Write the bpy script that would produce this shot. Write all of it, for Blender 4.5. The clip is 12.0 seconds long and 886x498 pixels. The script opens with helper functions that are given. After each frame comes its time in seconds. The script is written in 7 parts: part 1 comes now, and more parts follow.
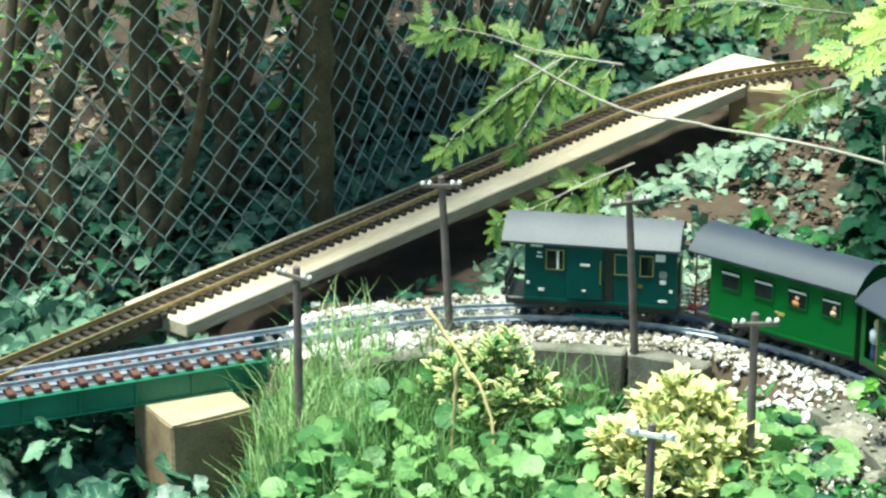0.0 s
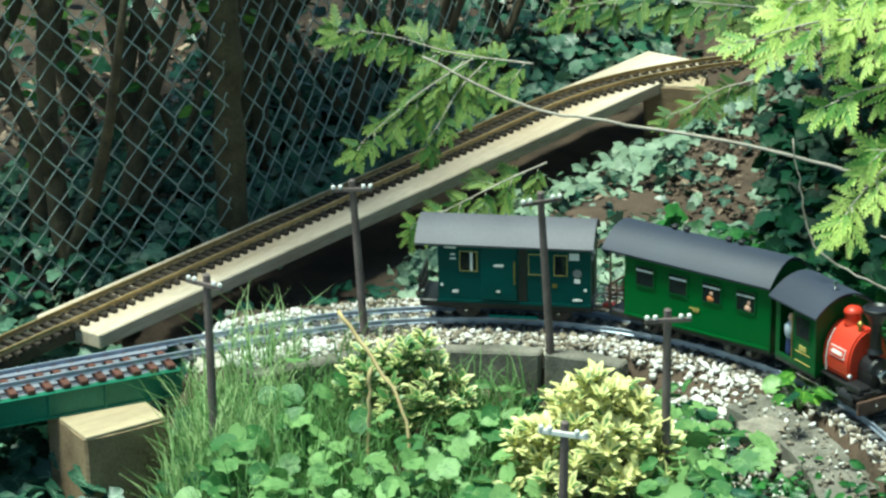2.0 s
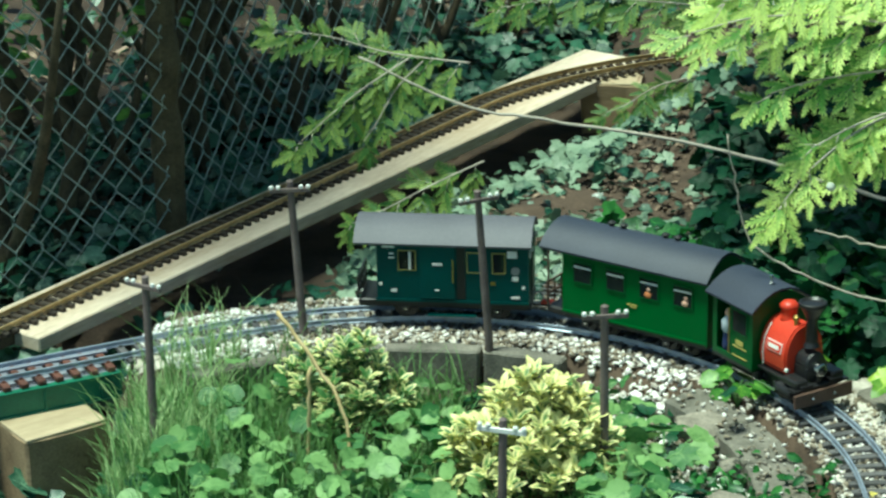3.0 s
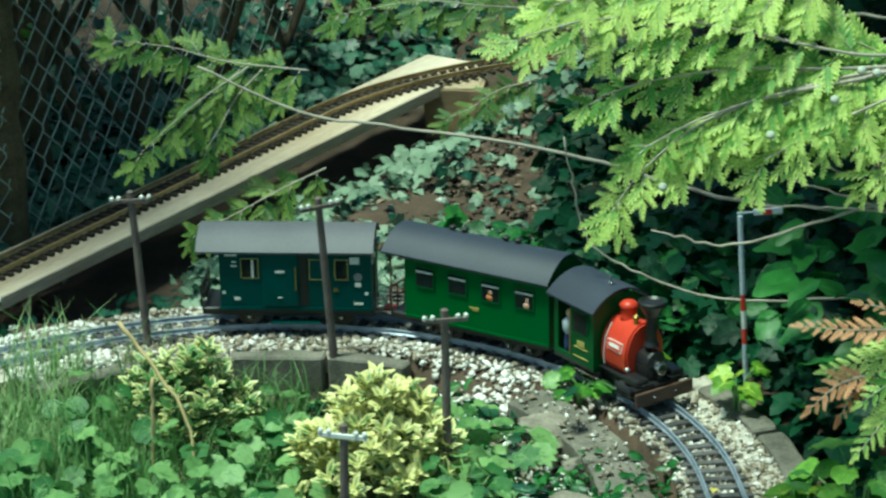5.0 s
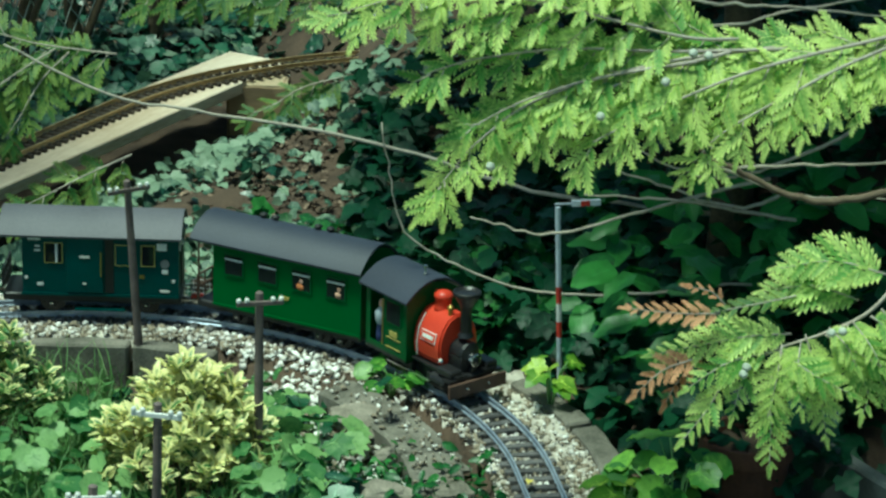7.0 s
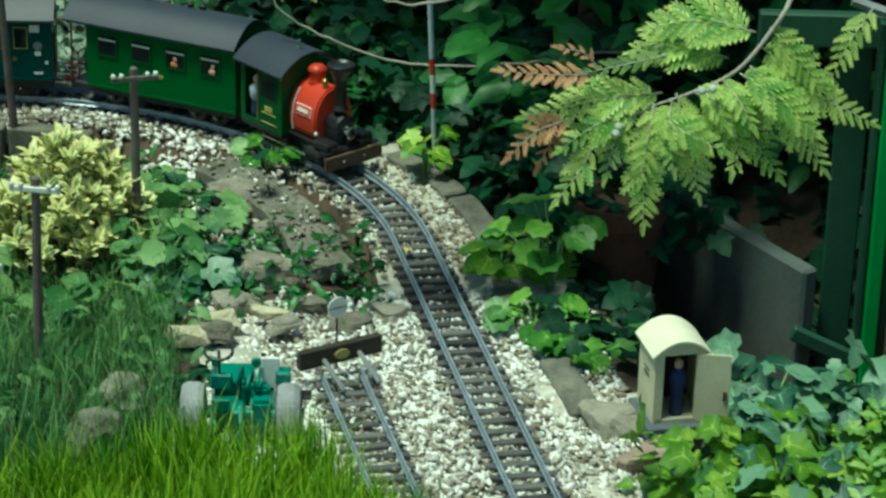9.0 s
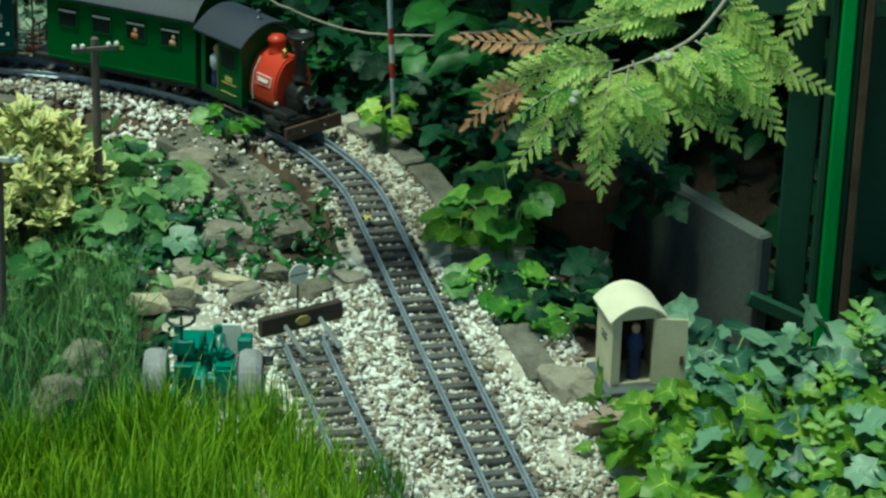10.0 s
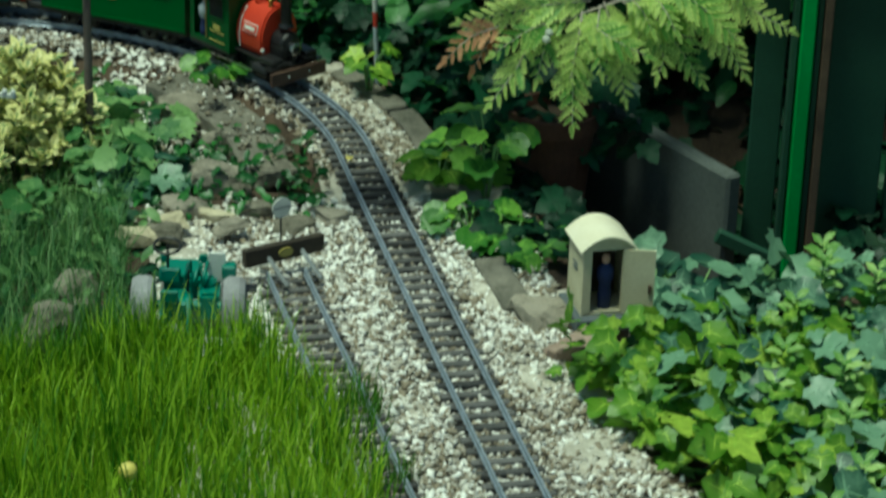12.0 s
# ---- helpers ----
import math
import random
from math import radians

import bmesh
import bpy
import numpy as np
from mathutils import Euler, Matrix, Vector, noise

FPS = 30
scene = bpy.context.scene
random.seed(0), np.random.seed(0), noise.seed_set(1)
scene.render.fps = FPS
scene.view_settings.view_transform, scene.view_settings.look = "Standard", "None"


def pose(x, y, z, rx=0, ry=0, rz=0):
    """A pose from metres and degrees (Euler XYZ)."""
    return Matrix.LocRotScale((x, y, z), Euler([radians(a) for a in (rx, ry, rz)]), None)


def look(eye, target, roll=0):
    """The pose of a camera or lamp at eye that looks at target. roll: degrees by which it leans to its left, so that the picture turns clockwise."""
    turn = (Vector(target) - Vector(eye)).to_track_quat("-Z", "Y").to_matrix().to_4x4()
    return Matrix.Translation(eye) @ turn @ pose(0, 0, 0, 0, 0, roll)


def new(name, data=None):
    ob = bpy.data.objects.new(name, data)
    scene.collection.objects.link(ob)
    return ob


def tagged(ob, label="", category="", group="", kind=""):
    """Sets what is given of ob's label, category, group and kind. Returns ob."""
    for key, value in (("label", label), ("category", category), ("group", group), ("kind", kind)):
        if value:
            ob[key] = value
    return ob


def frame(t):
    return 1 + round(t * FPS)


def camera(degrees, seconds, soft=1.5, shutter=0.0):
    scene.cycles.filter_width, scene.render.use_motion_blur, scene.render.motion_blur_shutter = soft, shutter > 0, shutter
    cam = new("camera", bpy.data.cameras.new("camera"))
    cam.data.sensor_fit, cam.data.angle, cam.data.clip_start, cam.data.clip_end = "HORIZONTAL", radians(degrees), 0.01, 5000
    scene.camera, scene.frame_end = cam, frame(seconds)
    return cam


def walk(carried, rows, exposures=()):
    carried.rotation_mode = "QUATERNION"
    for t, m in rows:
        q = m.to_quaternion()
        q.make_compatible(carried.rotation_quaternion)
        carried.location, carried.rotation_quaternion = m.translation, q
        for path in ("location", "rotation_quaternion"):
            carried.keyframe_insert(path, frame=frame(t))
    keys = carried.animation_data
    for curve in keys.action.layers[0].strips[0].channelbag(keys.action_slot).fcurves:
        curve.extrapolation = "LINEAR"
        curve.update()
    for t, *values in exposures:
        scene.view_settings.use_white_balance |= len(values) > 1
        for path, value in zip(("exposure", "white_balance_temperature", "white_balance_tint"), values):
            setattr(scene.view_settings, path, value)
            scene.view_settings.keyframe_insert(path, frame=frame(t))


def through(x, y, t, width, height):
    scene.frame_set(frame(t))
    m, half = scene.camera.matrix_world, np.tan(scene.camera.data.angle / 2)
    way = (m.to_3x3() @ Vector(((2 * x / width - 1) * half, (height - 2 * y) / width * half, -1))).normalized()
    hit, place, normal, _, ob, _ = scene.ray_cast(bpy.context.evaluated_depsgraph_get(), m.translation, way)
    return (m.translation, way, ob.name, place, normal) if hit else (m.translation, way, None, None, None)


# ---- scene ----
EXPOSURES = [(0.0, 1.18, 6150, -14), (1.0, 1.08, 6150, -14), (1.5, 0.86, 6050, -15), (2.5, 0.53, 6000, -19), (5.5, 0.16, 5850, -29), (7.0, 0.0, 5850, -29), (7.5, 0.15, 5850, -27), (9.5, -0.35, 6150, -32), (10.5, -0.42, 6150, -32), (11.0, -0.14, 6150, -29), (11.5, -0.5, 6200, -27), (12.0, -0.55, 6250, -28)]
cam = camera(17.940, 12.0, soft=2.5, shutter=0.5)
# seconds, eye x, y, z, yaw to the left, pitch, roll
PATH = [
    (0.0, -0.0726, -0.0114, 1.5257, 6.259, -20.95, 0.035),
    (0.5, -0.0679, -0.0038, 1.5199, 6.282, -20.977, 0.423),
    (1.0, -0.0567, 0.0048, 1.5161, 6.417, -20.909, -0.362),
    (1.5, -0.0476, 0.014, 1.5109, 5.261, -20.816, -0.827),
    (2.0, -0.0436, 0.0097, 1.5123, 4.833, -20.813, -0.88),
    (2.5, -0.0389, 0.0027, 1.5145, 4.336, -20.816, -1.122),
    (4.3, -0.0178, -0.0152, 1.517, 1.88, -20.791, -0.863),
    (4.5, -0.0141, -0.0161, 1.5179, 1.681, -20.759, -1.014),
    (5.0, -0.0044, -0.0171, 1.5212, 0.618, -20.777, -1.255),
    (5.5, 0.0001, -0.0, 1.5141, 0.006, -20.768, -0.455),
    (6.0, -0.004, 0.01, 1.5013, -0.881, -20.691, 0.46),
    (6.3, -0.0147, 0.0195, 1.4884, -1.944, -20.551, 1.126),
    (6.5, -0.0272, 0.0231, 1.476, -3.16, -20.429, 1.468),
    (7.0, -0.0669, 0.0235, 1.436, -4.48, -19.986, 1.743),
    (7.2, -0.0747, 0.0207, 1.4235, -4.863, -20.884, 1.334),
    (7.3, -0.0765, 0.0178, 1.4189, -5.071, -21.46, 1.094),
    (7.5, -0.0775, 0.0112, 1.4141, -5.228, -22.434, 0.727),
    (7.7, -0.0772, 0.0055, 1.4126, -5.507, -22.795, 0.567),
    (9.3, -0.068, -0.022, 1.4084, -7.691, -24.346, 1.661),
    (9.5, -0.0677, -0.0279, 1.4084, -7.9, -24.561, 1.7),
    (10.0, -0.0726, -0.0483, 1.414, -8.237, -24.446, 1.558),
    (10.5, -0.0833, -0.0685, 1.4157, -8.485, -23.736, 1.52),
    (11.0, -0.1068, -0.0846, 1.3999, -9.35, -25.034, 1.109),
    (11.5, -0.1083, -0.1336, 1.391, -9.32, -25.865, 1.769),
    (12.0, -0.0689, -0.1852, 1.3975, -8.33, -24.526, 1.855),
]


def gaze(x, y, z, yaw, pitch, roll):
    a, p = radians(yaw), radians(pitch)
    return look((x, y, z), (x - math.sin(a) * math.cos(p), y + math.cos(a) * math.cos(p), z + math.sin(p)), roll)


walk(cam, [(r[0], gaze(*r[1:])) for r in PATH], exposures=EXPOSURES)

# ---- light ----
SUN_EL, SUN_AZ = radians(74), radians(-112)
world = bpy.data.worlds.new("sky")
scene.world = world
world.use_nodes = True
wn, wl = world.node_tree.nodes, world.node_tree.links
wn.clear()
sky = wn.new("ShaderNodeTexSky")
sky.sky_type = "NISHITA"
sky.sun_disc = False
sky.sun_elevation, sky.sun_rotation = SUN_EL, SUN_AZ
bg = wn.new("ShaderNodeBackground")
bg.inputs["Strength"].default_value = 0.09
out = wn.new("ShaderNodeOutputWorld")
wl.new(sky.outputs[0], bg.inputs[0])
wl.new(bg.outputs[0], out.inputs[0])
sun = new("sun", bpy.data.lights.new("sun", "SUN"))
sun.data.energy, sun.data.angle, sun.data.color = 4.6, radians(12), (1.0, 0.95, 0.86)
sdir = Vector((math.sin(SUN_AZ) * math.cos(SUN_EL), math.cos(SUN_AZ) * math.cos(SUN_EL), math.sin(SUN_EL)))
sun.matrix_world = look(sdir * 10, (0, 0, 0))


# ---- materials ----
def material(name, dark, light, rough=0.7, scale=20.0, fine=180.0, bump=0.3, metal=0.0, island=0.0, spec=0.5, through=0.0, ramp=(0.3, 0.7), vein=0.0):
    """Two scales of noise between two colours, fine relief, a shift from island to island; through: light that shines through a leaf."""
    m = bpy.data.materials.new(name)
    m.use_nodes = True
    n, l = m.node_tree.nodes, m.node_tree.links
    n.clear()
    outp = n.new("ShaderNodeOutputMaterial")
    b = n.new("ShaderNodeBsdfPrincipled")
    tc = n.new("ShaderNodeTexCoord")
    n1, n2 = n.new("ShaderNodeTexNoise"), n.new("ShaderNodeTexNoise")
    n1.inputs["Scale"].default_value, n1.inputs["Detail"].default_value = scale, 6
    n2.inputs["Scale"].default_value, n2.inputs["Detail"].default_value = fine, 3
    geo = n.new("ShaderNodeNewGeometry")
    info = n.new("ShaderNodeObjectInfo")
    l.new(geo.outputs["Position"], n1.inputs["Vector"])
    l.new(geo.outputs["Position"], n2.inputs["Vector"])
    add = n.new("ShaderNodeMath")
    add.operation = "MULTIPLY_ADD"
    add.inputs[1].default_value = 0.35
    l.new(n2.outputs[0], add.inputs[0])
    mul = n.new("ShaderNodeMath")
    mul.operation = "MULTIPLY"
    mul.inputs[1].default_value = 0.65
    l.new(n1.outputs[0], mul.inputs[0])
    l.new(mul.outputs[0], add.inputs[2])
    last = add
    for value in ((geo.outputs["Random Per Island"], info.outputs["Random"]) if island else ()):
        s = n.new("ShaderNodeMath")
        s.operation = "SUBTRACT"
        s.inputs[1].default_value = 0.5
        l.new(value, s.inputs[0])
        a = n.new("ShaderNodeMath")
        a.operation = "MULTIPLY_ADD"
        a.inputs[1].default_value = island
        l.new(s.outputs[0], a.inputs[0])
        l.new(last.outputs[0], a.inputs[2])
        last = a
    cr = n.new("ShaderNodeValToRGB")
    cr.color_ramp.elements[0].position, cr.color_ramp.elements[1].position = ramp
    cr.color_ramp.elements[0].color, cr.color_ramp.elements[1].color = (*dark, 1), (*light, 1)
    l.new(last.outputs[0], cr.inputs[0])
    colour = cr.outputs[0]
    if vein:
        rim = n.new("ShaderNodeAttribute")
        rim.attribute_name = "rim"
        inv = n.new("ShaderNodeMath")
        inv.operation = "MULTIPLY_ADD"
        inv.inputs[1].default_value, inv.inputs[2].default_value = -vein, vein
        inv.use_clamp = True
        l.new(rim.outputs["Fac"], inv.inputs[0])
        mixed = n.new("ShaderNodeMix")
        mixed.data_type = "RGBA"
        l.new(inv.outputs[0], mixed.inputs["Factor"])
        l.new(cr.outputs[0], mixed.inputs[6])
        mixed.inputs[7].default_value = (*[min(1.0, q * 1.5 + 0.03) for q in light], 1)
        colour = mixed.outputs[2]
    l.new(colour, b.inputs["Base Color"])
    b.inputs["Roughness"].default_value = rough
    b.inputs["Metallic"].default_value = metal
    b.inputs["Specular IOR Level"].default_value = spec
    if bump:
        bp = n.new("ShaderNodeBump")
        bp.inputs["Strength"].default_value = bump
        bp.inputs["Distance"].default_value = 0.002
        l.new(add.outputs[0], bp.inputs["Height"])
        l.new(bp.outputs[0], b.inputs["Normal"])
    if through:
        tr = n.new("ShaderNodeBsdfTranslucent")
        l.new(colour, tr.inputs[0])
        mx = n.new("ShaderNodeMixShader")
        mx.inputs[0].default_value = through
        l.new(b.outputs[0], mx.inputs[1])
        l.new(tr.outputs[0], mx.inputs[2])
        l.new(mx.outputs[0], outp.inputs[0])
    else:
        l.new(b.outputs[0], outp.inputs[0])
    return m


def glassy(name, colour, rough=0.05):
    m = bpy.data.materials.new(name)
    m.use_nodes = True
    b = m.node_tree.nodes["Principled BSDF"]
    b.inputs["Base Color"].default_value = (*colour, 1)
    b.inputs["Roughness"].default_value = rough
    return m


def edged(name, inner, rim, island=0.5, through=0.22, rough=0.45):
    """Leaves with a green heart and a pale rim, by the meshes' own attribute."""
    m = material(name, inner, rim, rough, 60, 260, 0.2, island=island, through=through, ramp=(0.30, 0.72))
    n, l = m.node_tree.nodes, m.node_tree.links
    at_ = n.new("ShaderNodeAttribute")
    at_.attribute_name = "rim"
    mix = n.new("ShaderNodeMath")
    mix.operation = "MULTIPLY_ADD"
    mix.inputs[1].default_value = 0.75
    ramp = next(q for q in n if q.bl_idname == "ShaderNodeValToRGB")
    old = ramp.inputs[0].links[0].from_socket
    half = n.new("ShaderNodeMath")
    half.operation = "SUBTRACT"
    half.inputs[1].default_value = 0.34
    l.new(old, half.inputs[0])
    l.new(at_.outputs["Fac"], mix.inputs[0])
    l.new(half.outputs[0], mix.inputs[2])
    l.new(mix.outputs[0], ramp.inputs[0])
    return m


def grained(name, dark, light, turn):
    """Timber: noise drawn out along the board, fine fibres and a few dark stains."""
    m = material(name, dark, light, 0.85, 14, 260, 0.6, ramp=(0.28, 0.66))
    n, l = m.node_tree.nodes, m.node_tree.links
    geo = next(q for q in n if q.bl_idname == "ShaderNodeNewGeometry")
    mp = n.new("ShaderNodeMapping")
    mp.vector_type = "TEXTURE"
    mp.inputs["Rotation"].default_value = (0, 0, turn)
    mp.inputs["Scale"].default_value = (7.0, 0.7, 1.0)
    l.new(geo.outputs["Position"], mp.inputs["Vector"])
    for q in [q for q in n if q.bl_idname == "ShaderNodeTexNoise"]:
        l.new(mp.outputs[0], q.inputs["Vector"])
    return m


PLANK_TURN = math.atan2(0.841, 0.541)
M = {}
M["soil"] = material("soil", (0.022, 0.015, 0.010), (0.115, 0.078, 0.052), 0.95, 14, 260, 1.0)
M["gravel"] = material("gravel", (0.27, 0.225, 0.165), (0.92, 0.905, 0.86), 0.8, 8, 420, 0.5, island=0.95, ramp=(0.14, 0.72))
M["gravel_bed"] = material("gravel_bed", (0.30, 0.27, 0.22), (0.70, 0.66, 0.58), 0.95, 45, 320, 1.0)
M["concrete"] = material("concrete", (0.055, 0.055, 0.042), (0.26, 0.24, 0.20), 0.92, 22, 240, 0.8)
M["rock"] = material("rock", (0.075, 0.07, 0.05), (0.33, 0.295, 0.24), 0.9, 40, 240, 1.0, island=0.3)
M["rock_pale"] = material("rock_pale", (0.42, 0.36, 0.24), (0.70, 0.62, 0.44), 0.85, 30, 200, 0.6)
M["rock_pink"] = material("rock_pink", (0.22, 0.15, 0.12), (0.42, 0.32, 0.26), 0.9, 30, 200, 0.6)
M["steel"] = material("steel", (0.25, 0.30, 0.38), (0.50, 0.56, 0.66), 0.42, 40, 400, 0.1, metal=0.5)
M["brass_rail"] = material("brass_rail", (0.38, 0.27, 0.12), (0.66, 0.50, 0.26), 0.42, 40, 400, 0.1, metal=0.55)
M["sleeper"] = material("sleeper", (0.035, 0.035, 0.037), (0.15, 0.145, 0.145), 0.85, 30, 300, 0.6, island=0.35)
M["sleeper_dark"] = material("sleeper_dark", (0.02, 0.016, 0.012), (0.06, 0.045, 0.03), 0.8, 30, 300, 0.5)
M["sleeper_red"] = material("sleeper_red", (0.05, 0.02, 0.014), (0.16, 0.06, 0.04), 0.75, 30, 300, 0.5)
M["bridge_green"] = material("bridge_green", (0.012, 0.10, 0.055), (0.03, 0.19, 0.11), 0.5, 20, 260, 0.15)
M["deck_grey"] = material("deck_grey", (0.16, 0.17, 0.21), (0.30, 0.32, 0.38), 0.55, 20, 260, 0.2)
M["wood"] = grained("wood", (0.38, 0.275, 0.17), (0.84, 0.735, 0.585), PLANK_TURN)
M["wood_sawn"] = grained("wood_sawn", (0.30, 0.23, 0.14), (0.58, 0.47, 0.31), 0.7)
M["wood_old"] = grained("wood_old", (0.11, 0.07, 0.038), (0.40, 0.29, 0.17), 0.0)
M["wood_dark"] = material("wood_dark", (0.05, 0.03, 0.02), (0.13, 0.085, 0.055), 0.8, 25, 240, 0.5)
M["pole_brown"] = material("pole_brown", (0.095, 0.072, 0.068), (0.20, 0.155, 0.145), 0.75, 30, 260, 0.3)
M["white_paint"] = material("white_paint", (0.66, 0.66, 0.63), (0.84, 0.84, 0.80), 0.5, 40, 260, 0.1)
M["red_paint"] = material("red_paint", (0.38, 0.02, 0.015), (0.55, 0.045, 0.03), 0.5, 30, 260, 0.1)
M["loco_red"] = material("loco_red", (0.50, 0.032, 0.014), (0.66, 0.062, 0.028), 0.42, 12, 260, 0.03)
M["coach_green"] = material("coach_green", (0.004, 0.082, 0.011), (0.007, 0.112, 0.020), 0.45, 12, 300, 0.05, spec=0.3)
M["cab_green"] = material("cab_green", (0.004, 0.066, 0.012), (0.008, 0.094, 0.020), 0.45, 12, 300, 0.05, spec=0.3)
M["bag_green"] = material("bag_green", (0.001, 0.040, 0.038), (0.003, 0.066, 0.060), 0.45, 12, 300, 0.05, spec=0.3)
M["roof_grey"] = material("roof_grey", (0.085, 0.086, 0.104), (0.130, 0.130, 0.152), 0.62, 10, 260, 0.15)
M["roof_dark"] = material("roof_dark", (0.022, 0.028, 0.046), (0.042, 0.050, 0.078), 0.55, 10, 260, 0.15)
M["black"] = material("black", (0.008, 0.008, 0.009), (0.022, 0.022, 0.024), 0.4, 20, 260, 0.1)
M["brown_beam"] = material("brown_beam", (0.055, 0.03, 0.022), (0.12, 0.07, 0.05), 0.6, 30, 260, 0.2)
M["yellow"] = material("yellow", (0.32, 0.27, 0.07), (0.50, 0.42, 0.12), 0.5, 30, 260, 0.1)
M["gold"] = material("gold", (0.45, 0.30, 0.08), (0.65, 0.47, 0.16), 0.3, 30, 260, 0.05, metal=0.9)
M["chrome"] = material("chrome", (0.5, 0.5, 0.5), (0.7, 0.7, 0.7), 0.2, 30, 260, 0.05, metal=1.0)
M["window"] = glassy("window", (0.012, 0.016, 0.018), 0.08)
M["grey_metal"] = material("grey_metal", (0.22, 0.23, 0.24), (0.40, 0.42, 0.44), 0.6, 30, 300, 0.1, metal=0.6)
M["tractor_green"] = material("tractor_green", (0.010, 0.13, 0.09), (0.035, 0.26, 0.19), 0.4, 30, 300, 0.1)
M["tyre_grey"] = material("tyre_grey", (0.20, 0.20, 0.21), (0.40, 0.40, 0.42), 0.7, 30, 260, 0.4)
M["cream"] = material("cream", (0.55, 0.50, 0.33), (0.72, 0.67, 0.48), 0.65, 30, 260, 0.2)
M["cream_roof"] = material("cream_roof", (0.76, 0.70, 0.52), (0.88, 0.83, 0.67), 0.7, 40, 260, 0.3)
M["hut_base"] = material("hut_base", (0.06, 0.075, 0.085), (0.13, 0.15, 0.165), 0.7, 30, 260, 0.3)
M["inside"] = material("inside", (0.05, 0.035, 0.025), (0.10, 0.07, 0.05), 0.8, 30, 260, 0.2)
M["figure_blue"] = material("figure_blue", (0.012, 0.022, 0.09), (0.03, 0.05, 0.17), 0.7, 60, 260, 0.2)
M["figure_shirt"] = material("figure_shirt", (0.30, 0.35, 0.40), (0.44, 0.49, 0.54), 0.7, 60, 260, 0.2)
M["figure_orange"] = material("figure_orange", (0.50, 0.16, 0.05), (0.65, 0.24, 0.09), 0.7, 60, 260, 0.2)
M["figure_pale"] = material("figure_pale", (0.62, 0.36, 0.25), (0.78, 0.48, 0.35), 0.7, 60, 260, 0.2)
M["fence_wire"] = material("fence_wire", (0.29, 0.35, 0.29), (0.50, 0.56, 0.48), 0.6, 30, 260, 0.2)
M["bark"] = material("bark", (0.028, 0.023, 0.012), (0.135, 0.105, 0.058), 0.95, 30, 200, 1.0)
M["bark_post"] = material("bark_post", (0.035, 0.028, 0.012), (0.15, 0.12, 0.06), 0.95, 30, 200, 1.0)
M["twig_dark"] = material("twig_dark", (0.10, 0.075, 0.05), (0.24, 0.18, 0.13), 0.9, 40, 260, 0.6)
M["twig"] = material("twig", (0.28, 0.245, 0.20), (0.60, 0.54, 0.46), 0.9, 40, 260, 0.6)
M["ivy"] = material("ivy", (0.008, 0.045, 0.026), (0.042, 0.140, 0.072), 0.36, 60, 200, 0.4, island=0.9, through=0.12, vein=0.5)
M["ivy_pale"] = material("ivy_pale", (0.018, 0.075, 0.045), (0.18, 0.32, 0.20), 0.44, 70, 200, 0.4, island=1.0, through=0.15, vein=0.6)
# paler ivy copy; sunlight and the sky's sheen are put into the colour
M["ivy_skylit"] = material("ivy_skylit", (0.035, 0.088, 0.056), (0.23, 0.32, 0.215), 0.5, 70, 200, 0.4, island=1.0, through=0.12, vein=0.35)
M["ivy_bright"] = material("ivy_bright", (0.10, 0.24, 0.018), (0.46, 0.62, 0.085), 0.45, 70, 200, 0.3, island=0.8, through=0.3, vein=0.5)
M["leaf_soft"] = material("leaf_soft", (0.045, 0.15, 0.037), (0.25, 0.42, 0.145), 0.55, 60, 200, 0.3, island=0.8, through=0.25, vein=0.22)
M["sprig_leaf"] = material("sprig_leaf", (0.16, 0.33, 0.07), (0.44, 0.62, 0.20), 0.5, 60, 200, 0.3, island=0.8, through=0.3, vein=0.2)
# dark leaf green, with some of the deep shade put into it
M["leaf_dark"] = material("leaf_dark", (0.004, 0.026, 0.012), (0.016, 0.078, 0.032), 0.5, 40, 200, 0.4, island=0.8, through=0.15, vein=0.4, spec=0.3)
M["variegated"] = edged("variegated", (0.08, 0.20, 0.05), (0.84, 0.80, 0.36))
M["grass"] = material("grass", (0.07, 0.21, 0.006), (0.40, 0.60, 0.035), 0.55, 14, 160, 0.0, island=0.9, through=0.35)
M["grass_blue"] = material("grass_blue", (0.06, 0.17, 0.045), (0.25, 0.43, 0.15), 0.55, 20, 160, 0.0, island=0.9, through=0.35)
M["grass_soft"] = material("grass_soft", (0.14, 0.28, 0.08), (0.46, 0.62, 0.28), 0.6, 20, 160, 0.0, island=0.9, through=0.35)
# sunlit copy of the sprays, the light is put into the colour
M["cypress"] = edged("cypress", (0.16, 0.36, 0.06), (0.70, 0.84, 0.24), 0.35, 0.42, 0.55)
# darker copy of the same sprays, with shade put into the colour
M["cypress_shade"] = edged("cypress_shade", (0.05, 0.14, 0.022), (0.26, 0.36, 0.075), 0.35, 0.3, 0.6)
M["cypress_dry"] = edged("cypress_dry", (0.30, 0.13, 0.05), (0.66, 0.36, 0.19), 0.35, 0.3, 0.7)
M["straw"] = material("straw", (0.42, 0.30, 0.13), (0.66, 0.52, 0.28), 0.8, 40, 260, 0.4)
M["leaf_fresh"] = material("leaf_fresh", (0.05, 0.17, 0.022), (0.28, 0.52, 0.075), 0.42, 60, 200, 0.3, island=0.8, through=0.25, vein=0.4)
M["leaf_mid"] = material("leaf_mid", (0.012, 0.075, 0.016), (0.075, 0.26, 0.05), 0.42, 60, 200, 0.3, island=0.8, through=0.25, vein=0.45)
